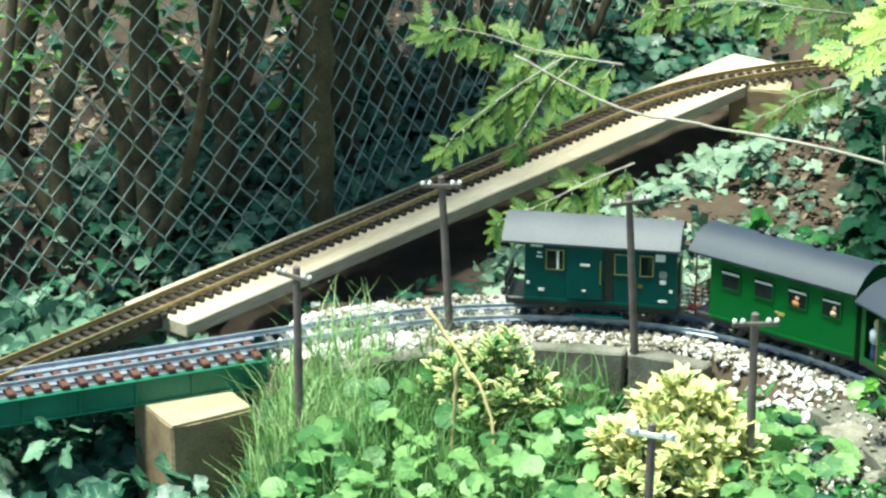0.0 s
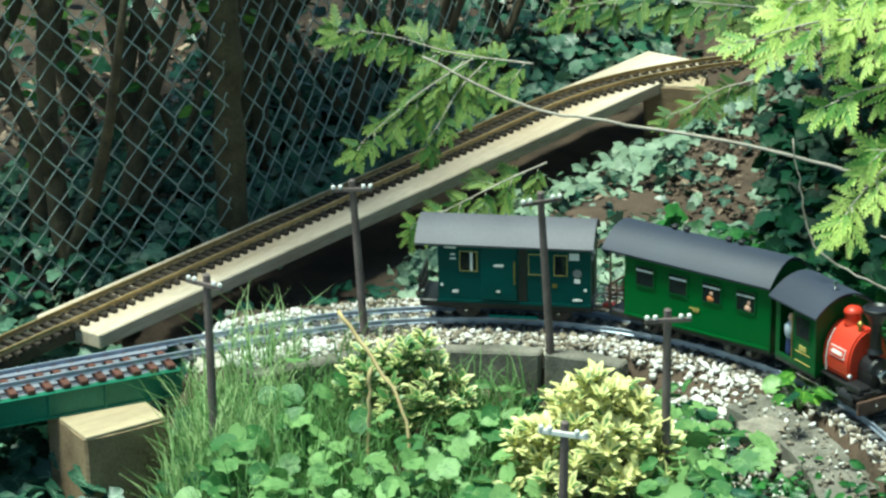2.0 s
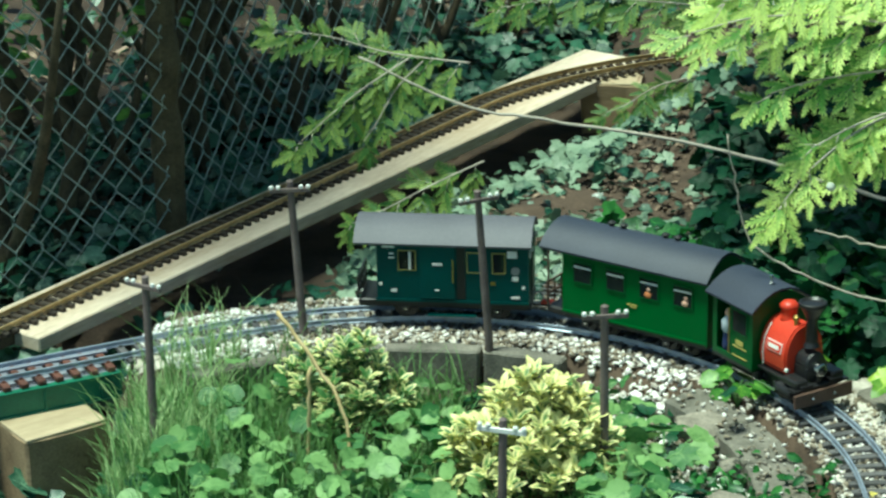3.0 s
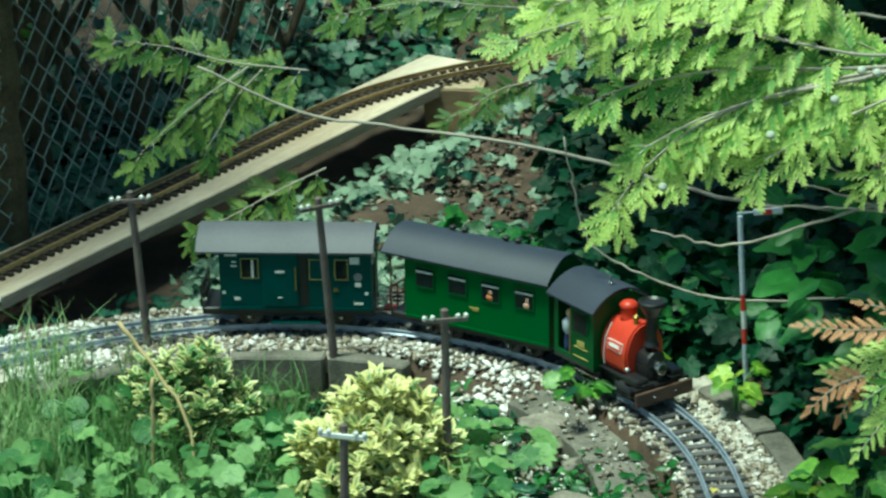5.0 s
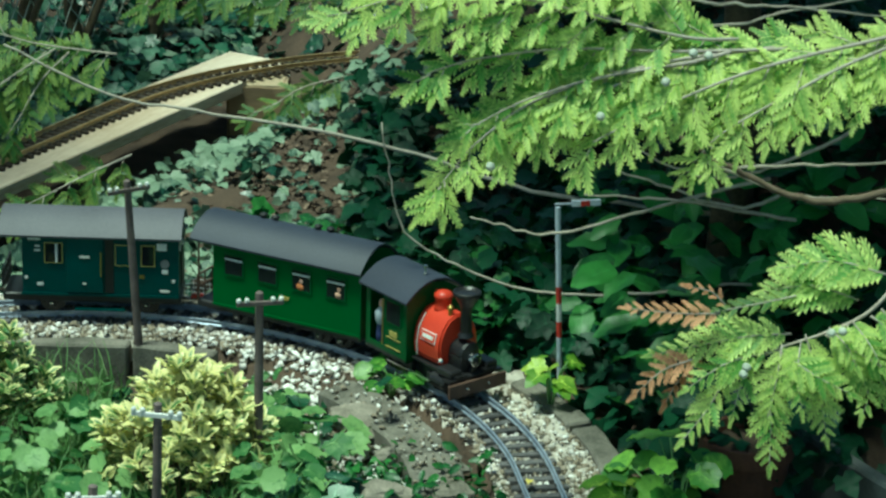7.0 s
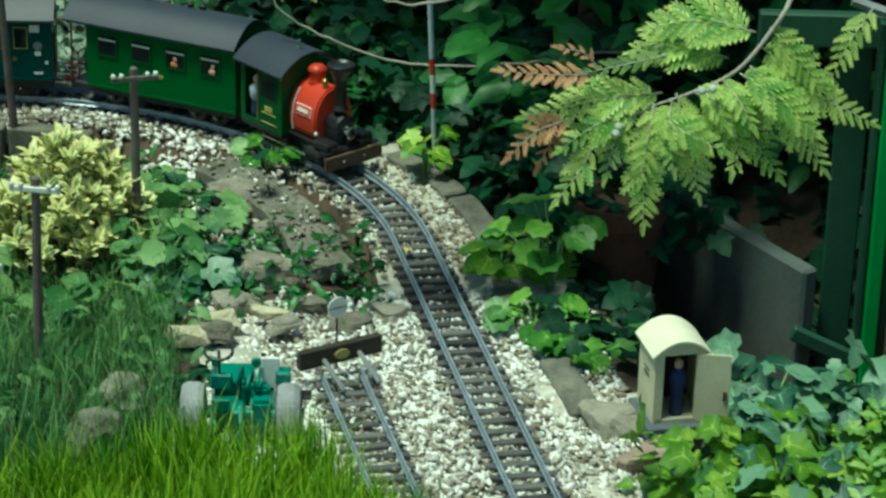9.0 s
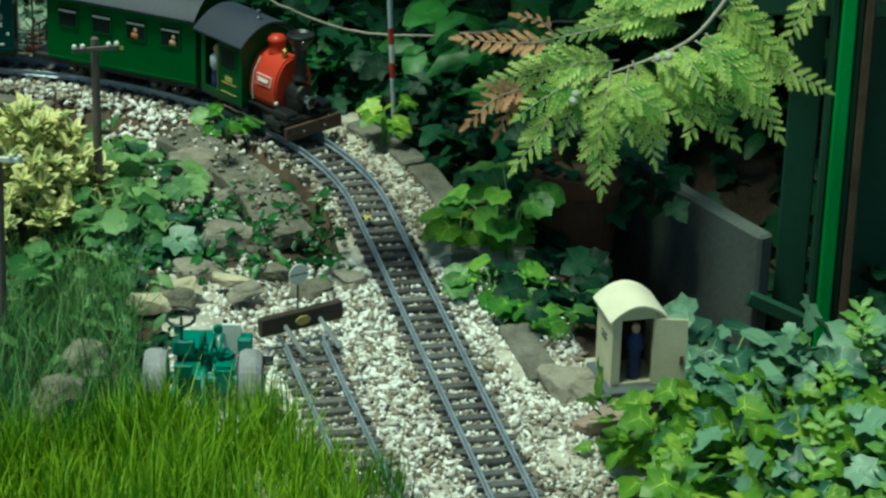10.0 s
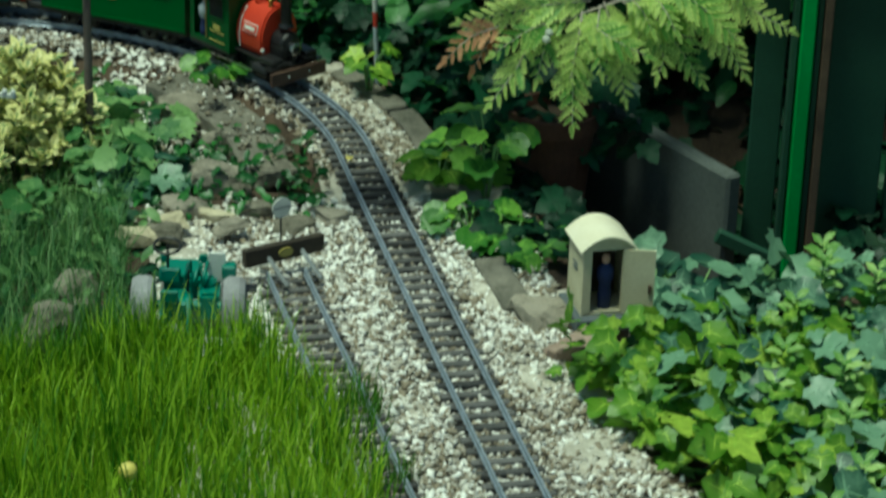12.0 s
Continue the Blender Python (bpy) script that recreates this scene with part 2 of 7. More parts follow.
M["litter"] = material("litter", (0.09, 0.060, 0.040), (0.48, 0.36, 0.26), 0.85, 40, 200, 0.3, island=1.0)
M["cone"] = material("cone", (0.38, 0.42, 0.33), (0.62, 0.66, 0.55), 0.7, 60, 260, 0.3)
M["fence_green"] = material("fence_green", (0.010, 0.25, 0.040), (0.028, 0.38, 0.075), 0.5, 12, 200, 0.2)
# darker copy of the post's green, with shade put into the colour
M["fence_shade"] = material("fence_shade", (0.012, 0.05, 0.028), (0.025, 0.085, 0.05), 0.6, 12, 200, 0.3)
M["panel_grey"] = material("panel_grey", (0.055, 0.065, 0.062), (0.125, 0.14, 0.132), 0.8, 8, 160, 0.4)
M["terracotta"] = material("terracotta", (0.055, 0.022, 0.012), (0.12, 0.048, 0.028), 0.85, 20, 200, 0.4)
M["ball"] = material("ball", (0.62, 0.52, 0.10), (0.78, 0.68, 0.20), 0.6, 60, 260, 0.2)


# ---- mesh helpers ----
def mesh_of(name, verts, faces, mats, smooth=False, index=None):
    me = bpy.data.meshes.new(name)
    me.from_pydata([tuple(v) for v in verts], [], [tuple(f) for f in faces])
    for m in mats if isinstance(mats, (list, tuple)) else [mats]:
        me.materials.append(m)
    if index is not None:
        me.polygons.foreach_set("material_index", index)
    if smooth:
        me.polygons.foreach_set("use_smooth", [True] * len(me.polygons))
    me.update()
    return me


def thing(name, label, category, group="", kind="", at=(0, 0, 0), rz=0.0):
    ob = tagged(new(name), label, category, group, kind)
    ob.matrix_basis = pose(*at, 0, 0, rz)
    return ob


def part(name, bm, mat, parent, label="", smooth=False):
    """Links a bmesh, or a finished mesh, as one mesh object under a thing or a part."""
    if isinstance(bm, bpy.types.Mesh):
        me = bm
    else:
        me = bpy.data.meshes.new(name)
        bm.to_mesh(me)
        bm.free()
        me.materials.append(mat)
        if smooth:
            me.polygons.foreach_set("use_smooth", [True] * len(me.polygons))
    ob = new(name, me)
    ob.parent = parent
    if label:
        ob["label"] = label
    return ob


def block(x0, x1, y0, y1, z0, z1, bevel=0.0, segs=1):
    bm = bmesh.new()
    bmesh.ops.create_cube(bm, size=1.0, matrix=Matrix.Translation(((x0 + x1) / 2, (y0 + y1) / 2, (z0 + z1) / 2)) @ Matrix.Diagonal((x1 - x0, y1 - y0, z1 - z0, 1)))
    if bevel:
        bmesh.ops.bevel(bm, geom=bm.edges[:], offset=bevel, segments=segs, affect="EDGES")
    return bm


def join(*bms):
    a = bmesh.new()
    for b in bms:
        me = bpy.data.meshes.new("t")
        b.to_mesh(me)
        b.free()
        a.from_mesh(me)
        bpy.data.meshes.remove(me)
    return a


def moved(bm, m):
    bm.transform(m)
    return bm


def turned(profile, n=20, axis="z"):
    """A lathe: profile of (radius, height)."""
    bm = bmesh.new()
    rings = []
    for r, h in profile:
        rings.append([bm.verts.new((r * math.cos(2 * math.pi * k / n), r * math.sin(2 * math.pi * k / n), h)) for k in range(n)])
    for a, b in zip(rings, rings[1:]):
        for k in range(n):
            bm.faces.new((a[k], a[(k + 1) % n], b[(k + 1) % n], b[k]))
    bm.faces.new(rings[0][::-1])
    bm.faces.new(rings[-1])
    if axis == "x":
        bm.transform(Matrix.Rotation(radians(90), 4, "Y"))
    if axis == "y":
        bm.transform(Matrix.Rotation(radians(-90), 4, "X"))
    return bm


def extruded(outline, x0, x1):
    """A closed outline of (y, z), drawn out along x."""
    bm = bmesh.new()
    a = [bm.verts.new((x0, y, z)) for y, z in outline]
    b = [bm.verts.new((x1, y, z)) for y, z in outline]
    n = len(a)
    bm.faces.new(a[::-1])
    bm.faces.new(b)
    for k in range(n):
        bm.faces.new((a[k], a[(k + 1) % n], b[(k + 1) % n], b[k]))
    bmesh.ops.recalc_face_normals(bm, faces=bm.faces[:])
    return bm


def tube(points, radii, n=6):
    """A bent, tapered rod through points, as verts and faces."""
    pts = [Vector(p) for p in points]
    verts, faces = [], []
    for i, p in enumerate(pts):
        d = (pts[min(i + 1, len(pts) - 1)] - pts[max(i - 1, 0)]).normalized()
        u = d.cross(Vector((0.31, 0.17, 0.94))).normalized()
        v = d.cross(u)
        r = radii[i] if isinstance(radii, (list, tuple)) else radii
        for k in range(n):
            a = 2 * math.pi * k / n
            verts.append(p + u * (r * math.cos(a)) + v * (r * math.sin(a)))
    for i in range(len(pts) - 1):
        for k in range(n):
            faces.append((i * n + k, i * n + (k + 1) % n, (i + 1) * n + (k + 1) % n, (i + 1) * n + k))
    faces.append(tuple(range(n))[::-1])
    faces.append(tuple(range((len(pts) - 1) * n, len(pts) * n)))
    return verts, faces


def rod(name, points, radii, mat, parent=None, n=6, label=""):
    v, f = tube(points, radii, n)
    return part(name, mesh_of(name, v, f, mat, smooth=True), mat, parent, label)


def smooth_line(points, n):
    """Catmull-Rom through points, n steps a span."""
    p = [np.array(q, float) for q in points]
    p = [2 * p[0] - p[1]] + p + [2 * p[-1] - p[-2]]
    res = []
    for i in range(1, len(p) - 2):
        for k in range(n):
            t = k / n
            res.append(0.5 * (2 * p[i] + (p[i + 1] - p[i - 1]) * t + (2 * p[i - 1] - 5 * p[i] + 4 * p[i + 1] - p[i + 2]) * t * t + (3 * p[i] - p[i - 1] - 3 * p[i + 1] + p[i + 2]) * t ** 3))
    res.append(p[-2])
    return res


class Leaf(tuple):
    """A template (verts, faces) that also carries its rim values: 0 along the veins, 1 between them."""


def scatter_mesh(name, template, places, mats, smooth=False, index=None, rim=None):
    """One mesh of many copies of a template (verts, faces) under 4 x 4 arrays."""
    tv, tf = template
    tv = np.asarray(tv, float)
    k = len(tv)
    places = np.asarray(places, float)
    n = len(places)
    v = np.einsum("nij,kj->nki", places[:, :3, :3], tv) + places[:, None, :3, 3]
    loops, starts, totals, at_ = [], [], [], 0
    sizes = [len(f) for f in tf]
    flat = np.concatenate([np.array(f) for f in tf])
    allv = (flat[None, :] + (np.arange(n) * k)[:, None]).ravel()
    total = np.tile(np.array(sizes), n)
    start = np.concatenate([[0], np.cumsum(total)[:-1]])
    me = bpy.data.meshes.new(name)
    me.vertices.add(n * k)
    me.vertices.foreach_set("co", v.reshape(-1))
    me.loops.add(len(allv))
    me.loops.foreach_set("vertex_index", allv.astype(np.int32))
    me.polygons.add(len(total))
    me.polygons.foreach_set("loop_start", start.astype(np.int32))
    me.polygons.foreach_set("loop_total", total.astype(np.int32))
    for m in mats if isinstance(mats, (list, tuple)) else [mats]:
        me.materials.append(m)
    if index is not None:
        me.polygons.foreach_set("material_index", np.asarray(index, np.int32))
    if smooth:
        me.polygons.foreach_set("use_smooth", np.ones(len(total), bool))
    if rim is None and isinstance(template, Leaf):
        rim = template.rim
    if rim is not None:
        me.attributes.new("rim", "FLOAT", "POINT").data.foreach_set("value", np.tile(np.asarray(rim, float), n))
    me.update(calc_edges=True)
    me.validate()
    return me


def frame_at(p, ahead, up, size):
    """A 4 x 4 array: x across, y ahead, z up, scaled."""
    a = np.array(ahead, float)
    a /= np.linalg.norm(a) + 1e-9
    u = np.array(up, float)
    x = np.cross(a, u)
    x /= np.linalg.norm(x) + 1e-9
    u = np.cross(x, a)
    m = np.eye(4)
    m[:3, 0], m[:3, 1], m[:3, 2], m[:3, 3] = x * size, a * size, u * size, p
    return m


rng = np.random.default_rng(7)


# ---- the plan: main line, siding, plank line ----
RADIUS = 0.604
CENTRE = np.array((-0.300, 3.123))
HEAD = radians(-85.14)
START, END_ARC = HEAD + math.pi / 2, radians(118.6)
D_STRAIGHT = np.array((math.cos(HEAD), math.sin(HEAD)))
N_STRAIGHT = np.array((-math.sin(HEAD), math.cos(HEAD)))
TANGENT = CENTRE + RADIUS * N_STRAIGHT
GAUGE = 0.0225
ARC_LEN = RADIUS * (END_ARC - START)


def main_line(s):
    """Place and direction on the main line; s < 0 on the straight towards the viewer, 0 to ARC_LEN on the curve, then the bridge."""
    if s < 0:
        return TANGENT - D_STRAIGHT * s, -D_STRAIGHT
    if s < ARC_LEN:
        a = START + s / RADIUS
        return CENTRE + RADIUS * np.array((math.cos(a), math.sin(a))), np.array((-math.sin(a), math.cos(a)))
    d = np.array((-math.sin(END_ARC), math.cos(END_ARC)))
    return CENTRE + RADIUS * np.array((math.cos(END_ARC), math.sin(END_ARC))) + d * (s - ARC_LEN), d


SIDING0, SIDING_D = np.array((0.183, 2.803)), np.array((0.1130, -0.9936))


def siding_line(s):
    return SIDING0 + SIDING_D * s, SIDING_D


PLANK0, PLANK_D = np.array((-0.743, 3.871)), np.array((0.541, 0.841))
PLANK_N = np.array((-0.841, 0.541))


def on_plank(a, l):
    return PLANK0 + PLANK_D * a + PLANK_N * l


def plank_line(s):
    """Along the plank, then a bend to the right."""
    a0, r = 0.95, 0.75
    if s < a0:
        return on_plank(s, 0.047 - 0.0105 * (a0 - s)), (PLANK_D + 0.0105 * PLANK_N) / math.hypot(1, 0.0105)
    t = (s - a0) / r
    c = on_plank(a0, 0.047) - PLANK_N * r
    return c + PLANK_N * r * math.cos(t) + PLANK_D * r * math.sin(t), PLANK_D * math.cos(t) - PLANK_N * math.sin(t)


FAR_LINE = np.array([plank_line(s)[0] for s in np.arange(0.8, 1.9, 0.02)])
LINE = np.array([main_line(s)[0] for s in np.arange(-2.2, 2.3, 0.01)])


def step(a, b, x):
    t = np.clip((x - a) / (b - a), 0, 1)
    return t * t * (3 - 2 * t)


def off_line(x, y):
    return np.sqrt(((LINE[None, :, 0] - np.ravel(x)[:, None]) ** 2 + (LINE[None, :, 1] - np.ravel(y)[:, None]) ** 2).min(1)).reshape(np.shape(x))


def ground_z(x, y):
    x, y = np.asarray(x, float), np.asarray(y, float)
    d = off_line(x, y)
    inner = np.hypot(x - CENTRE[0], y - CENTRE[1]) < RADIUS
    z = np.where(inner, -0.075 + 0.048 * step(-0.13, 0.06, x), -0.035)
    # the bed before the straight lies level with the ballast
    near = step(3.22, 3.05, y) * step(-0.12, 0.03, x) * step(0.62, 0.5, x)
    z = z * (1 - near) - 0.016 * near
    z = np.where((y < 2.9) & (x < 0.1), z * step(-0.1, 0.05, x) * 0 + np.where(near > 0.5, z, -0.045), z)
    # pit under the bridge
    pit = step(-0.66, -0.80, x + 0.25 * np.clip(y - 3.45, -1, 0)) * step(3.98, 3.75, y + 0.3 * (x + 0.9))
    z = z * (1 - pit) - 0.30 * pit
    # bank behind the curve, to the right
    bank = step(0.42, 1.1, x + 0.35 * (y - 3.5)) * step(3.2, 3.9, y)
    z = z + 0.30 * bank
    # lower ground on both sides of the plank
    rx, ry = x - PLANK0[0], y - PLANK0[1]
    l = rx * PLANK_N[0] + ry * PLANK_N[1]
    z = z - 0.085 * step(-0.27, -0.10, l) * step(0.5, 0.25, l) * step(3.80, 3.92, y) * step(0.32, 0.2, x)
    # hollow before the upright slab
    z = z - 0.085 * step(0.56, 0.62, x) * step(0.87, 0.80, x) * step(2.73, 2.79, y) * step(3.3, 3.15, y)
    # ballast along the line
    b = step(0.115, 0.075, d) * (1 - pit)
    z = z * (1 - b) - 0.016 * b
    # narrow gutter between the inner slabs and the ballast
    r = np.hypot(x - CENTRE[0], y - CENTRE[1])
    gut = step(0.510, 0.520, r) * step(0.552, 0.540, r) * step(0.06, 0.12, x) * step(3.06, 3.10, y)
    return z - 0.040 * gut


def gz(x, y):
    return float(ground_z(np.array([x]), np.array([y]))[0])


# ---- ground ----
def axis_values(b):
    """Fine steps in the middle stretch, coarser ones round it, then out to the horizon."""
    far = [400, 120, 40, 14, 7]
    return np.array([b[0] - v for v in far] + list(np.arange(b[0], b[1], 0.04)) + list(np.arange(b[1], b[2], 0.0125)) + list(np.arange(b[2], b[3], 0.04)) + [b[3] + v for v in far[::-1]])


def make_ground():
    xs, ys = axis_values((-2.6, -1.05, 0.85, 2.6)), axis_values((1.4, 2.0, 4.1, 7.5))
    gx, gy = np.meshgrid(xs, ys)
    z = ground_z(gx.ravel(), gy.ravel()).reshape(gx.shape)
    bumpy = np.array([noise.noise((a * 9, b * 9, 0.3)) * 0.012 + noise.noise((a * 31, b * 31, 2.3)) * 0.004 for a, b in zip(gx.ravel(), gy.ravel())]).reshape(gx.shape)
    z = z + np.where(off_line(gx, gy) < 0.06, -0.003, bumpy)
    z = z + 0.35 * step(4.9, 7.0, gy) * step(-0.2, -1.4, gx)
    v = np.stack([gx, gy, z], -1).reshape(-1, 3)
    nx = len(xs)
    idx = np.arange(len(v)).reshape(gx.shape)
    f = np.stack([idx[:-1, :-1], idx[:-1, 1:], idx[1:, 1:], idx[1:, :-1]], -1).reshape(-1, 4)
    cx, cy = v[f].mean(1)[:, 0], v[f].mean(1)[:, 1]
    d = off_line(cx, cy) + np.array([noise.noise((a * 40, b * 40, 5.0)) for a, b in zip(cx, cy)]) * 0.025
    grav = ((d < 0.10) & ((np.hypot(cx - CENTRE[0], cy - CENTRE[1]) > 0.555) | (cx < -0.15) | (cy < 3.02))) | ((cx > 0.02) & (cx < 0.47 + 0.38 * np.clip(2.48 - cy, 0, 0.4)) & (cy < 3.02)) | ((d < 0.16) & (np.hypot(cx - CENTRE[0], cy - CENTRE[1]) > RADIUS) & (cx > -0.35))
    grav = grav & ~((cx < -0.54) & (d > 0.055))
    grav = grav & (cy > 1.4) & (v[f].mean(1)[:, 2] > -0.032)
    ob = new("ground", mesh_of("ground", v, f, [M["soil"], M["gravel_bed"]], True, grav.astype(int).tolist()))
    return tagged(ob, "dark garden soil and pale gravel bed", "ground", kind="structure")


ground = make_ground()


# ---- track ----
RAIL_PROFILE = [(-0.0022, -0.0085), (0.0022, -0.0085), (0.0022, -0.0072), (0.0007, -0.0062), (0.0007, -0.0030), (0.0014, -0.0022), (0.0014, -0.0003), (0.0009, 0.0), (-0.0009, 0.0), (-0.0014, -0.0003), (-0.0014, -0.0022), (-0.0007, -0.0030), (-0.0007, -0.0062), (-0.0022, -0.0072)]


def rail_mesh(name, line, s0, s1, off, z, mat, ds=0.02):
    verts, faces = [], []
    ss = np.linspace(s0, s1, max(2, int((s1 - s0) / ds)))
    k = len(RAIL_PROFILE)
    for s in ss:
        p, d = line(s)
        nrm = np.array((-d[1], d[0]))
        for a, b in RAIL_PROFILE:
            q = p + nrm * (off + a)
            verts.append((q[0], q[1], z + b))
    for i in range(len(ss) - 1):
        for j in range(k):
            faces.append((i * k + j, i * k + (j + 1) % k, (i + 1) * k + (j + 1) % k, (i + 1) * k + j))
    faces += [tuple(range(k)), tuple(range((len(ss) - 1) * k, len(ss) * k))[::-1]]
    return mesh_of(name, verts, faces, mat)


def sleeper_mesh(mat, length=0.072, width=0.0105, half=GAUGE):
    a = block(-width / 2, width / 2, -length / 2, length / 2, -0.0155, -0.0085, 0.001)
    for y in (-half, half):
        for e in (-0.0036, 0.0036):
            a = join(a, block(-0.0025, 0.0025, y + e - 0.0012, y + e + 0.0012, -0.0087, -0.0062))
    me = bpy.data.meshes.new("sleeper")
    a.to_mesh(me)
    a.free()
    me.materials.append(mat)
    return me


def lay_track(name, label, line, s0, s1, z, rail_mat, sleeper_mat, spacing=0.025, half=GAUGE):
    tr = thing(name, label, "model railway track")
    for off in (-half, half):
        part("rail", rail_mesh("rail", line, s0, s1, off, z, rail_mat), None, tr)
    me = sleeper_mesh(sleeper_mat, 0.072 * half / GAUGE, 0.0105 * min(1.0, spacing / 0.025), half)
    for s in np.arange(s0 + 0.012, s1, spacing):
        p, d = line(s)
        ob = new("sleeper", me)
        ob.parent = tr
        ob.matrix_basis = pose(p[0], p[1], z + random.uniform(-0.0008, 0.0004), 0, 0, math.degrees(math.atan2(d[1], d[0])) + random.uniform(-1.2, 1.2))
    return tr


BRIDGE_S = ARC_LEN + 0.16
lay_track("main_track", "grey steel rails on weathered sleepers in white gravel", main_line, -1.5, BRIDGE_S, 0.0, M["steel"], M["sleeper"])
lay_track("siding_track", "short straight siding with grey rails beside the main line", siding_line, 0.0, 1.2, -0.001, M["steel"], M["sleeper"])
lay_track("plank_track", "brass rails on dark sleepers along a pale plank", plank_line, -0.9, 1.9, 0.0, M["brass_rail"], M["sleeper_dark"], 0.0195, 0.0200)


def make_bridge():
    p, d = main_line(BRIDGE_S)
    rz = math.degrees(math.atan2(d[1], d[0]))
    br = thing("girder_bridge", "green plate girder bridge with reddish sleepers", "bridge", at=(p[0], p[1], 0), rz=rz)
    ln = 0.85
    for y in (-0.0435, 0.0435):
        g = join(block(0, ln, y - 0.002, y + 0.002, -0.052, -0.017), block(0, ln, y - 0.006, y + 0.006, -0.0185, -0.0165), block(0, ln, y - 0.006, y + 0.006, -0.0535, -0.0515))
        for x in np.arange(0.03, ln, 0.08):
            g = join(g, block(x - 0.0015, x + 0.0015, y - 0.0055, y + 0.0055, -0.052, -0.018))
        part("girder", g, M["bridge_green"], br)
    part("deck", block(0, ln, -0.040, 0.040, -0.024, -0.020), M["deck_grey"], br, "dull grey deck plate")
    for off in (-GAUGE, GAUGE):
        part("rail", rail_mesh("rail", lambda s: (np.array((s, 0.0)), np.array((1.0, 0.0))), 0, ln, off, 0.0, M["steel"]), None, br)
    # grey strips added for the sky's reflection along the rails
    for y in (-0.014, 0.014):
        part("guard_plate", block(0, ln, y - 0.004, y + 0.004, -0.010, -0.006, 0.0005), M["deck_grey"], br)
    me = sleeper_mesh(M["sleeper_red"], 0.088, 0.011)
    for x in np.arange(0.012, ln, 0.025):
        ob = new("sleeper", me)
        ob.parent = br
        ob.matrix_basis = pose(x, 0, 0)
    return br


make_bridge()


PLANK_START = -0.24


def make_plank():
    a = math.degrees(math.atan2(PLANK_D[1], PLANK_D[0]))
    pl = thing("plank", "pale sawn timber plank carrying a second track", "plank", at=(*on_plank(0, 0.058), 0), rz=a)
    bm = block(PLANK_START, 1.37, -0.092, 0.036, -0.038, -0.0155, 0.002)
    part("board", bm, M["wood"], pl)
    part("batten", block(-0.95, PLANK_START - 0.001, -0.045, -0.002, -0.034, -0.0157, 0.001), M["wood_dark"], pl, "dark batten under the sleepers")
    return pl


make_plank()


def make_block(name, label, x, y, z, sx, sy, sz, rz, mat):
    b = thing(name, label, "timber block", at=(x, y, 0), rz=rz)
    bm = block(-sx / 2, sx / 2, -sy / 2, sy / 2, z - sz, z, 0.004)
    bmesh.ops.subdivide_edges(bm, edges=bm.edges[:], cuts=3, use_grid_fill=True)
    for v in bm.verts:
        v.co += Vector([noise.noise(v.co * 30 + Vector((x * 9, y, k))) * 0.003 for k in range(3)])
    part("timber", bm, mat, b)
    part("sawn_top", moved(block(-sx / 2 + 0.0015, sx / 2 - 0.0015, -sy / 2 + 0.0015, sy / 2 - 0.0015, z - 0.004, z + 0.0012, 0.001), Matrix.Identity(4)), M["wood_sawn"], b, "paler sawn top")
    return b


make_block("bridge_support", "short sawn timber post under the bridge end", -0.801, 3.468, -0.0545, 0.125, 0.120, 0.28, 38, M["wood_old"])
make_block("timber_block", "weathered timber block under the plank end", -0.028, 4.912, -0.0225, 0.110, 0.078, 0.12, -4, M["wood_old"])
make_block("timber_block", "weathered timber block standing by the far track", 0.180, 4.935, -0.017, 0.066, 0.06, 0.12, 4, M["wood_old"])


# ---- rolling stock ----
def arched(width, rise, z, x0, x1, thick=0.003, n=40):
    top = [(width * (1 - 2 * k / n), z + rise * (1 - (1 - 2 * k / n) ** 2)) for k in range(n + 1)]
    low = [(y * 0.99, h - thick) for y, h in top[::-1]]
    return extruded(top + low, x0, x1)


def body_shell(x0, x1, w, z0, z1, rise):
    n = 12
    outline = [(-w, z0), (w, z0)] + [(w * (1 - 2 * k / n), z1 + rise * (1 - (1 - 2 * k / n) ** 2)) for k in range(n + 1)]
    return extruded(outline, x0, x1)


def wheelset(parent, x, r=0.0155):
    for y in (-0.021, 0.021):
        w = turned([(r * 0.45, -0.0035), (r * 0.5, -0.002), (r - 0.002, -0.002), (r, -0.002), (r, 0.002), (r + 0.0022, 0.002), (r + 0.0022, 0.0034)], 20, "y")
        if y < 0:
            w.transform(Matrix.Scale(1, 4))
        else:
            w.transform(Matrix.Rotation(math.pi, 4, "Z"))
        part("wheel", moved(w, Matrix.Translation((x, y, r))), M["black"], parent)
    part("axle", moved(turned([(0.002, -0.02), (0.002, 0.02)], 8, "y"), Matrix.Translation((x, 0, r))), M["black"], parent)
    for y in (-0.031, 0.031):
        part("axle_box", moved(block(-0.006, 0.006, -0.004, 0.004, -0.006, 0.010, 0.001), Matrix.Translation((x, y, r))), M["black"], parent)
        part("axle_cap", moved(block(-0.002, 0.002, -0.0055, 0.0055, -0.002, 0.002, 0.0008), Matrix.Translation((x, y, r))), M["chrome"], parent, "bright axle cap")


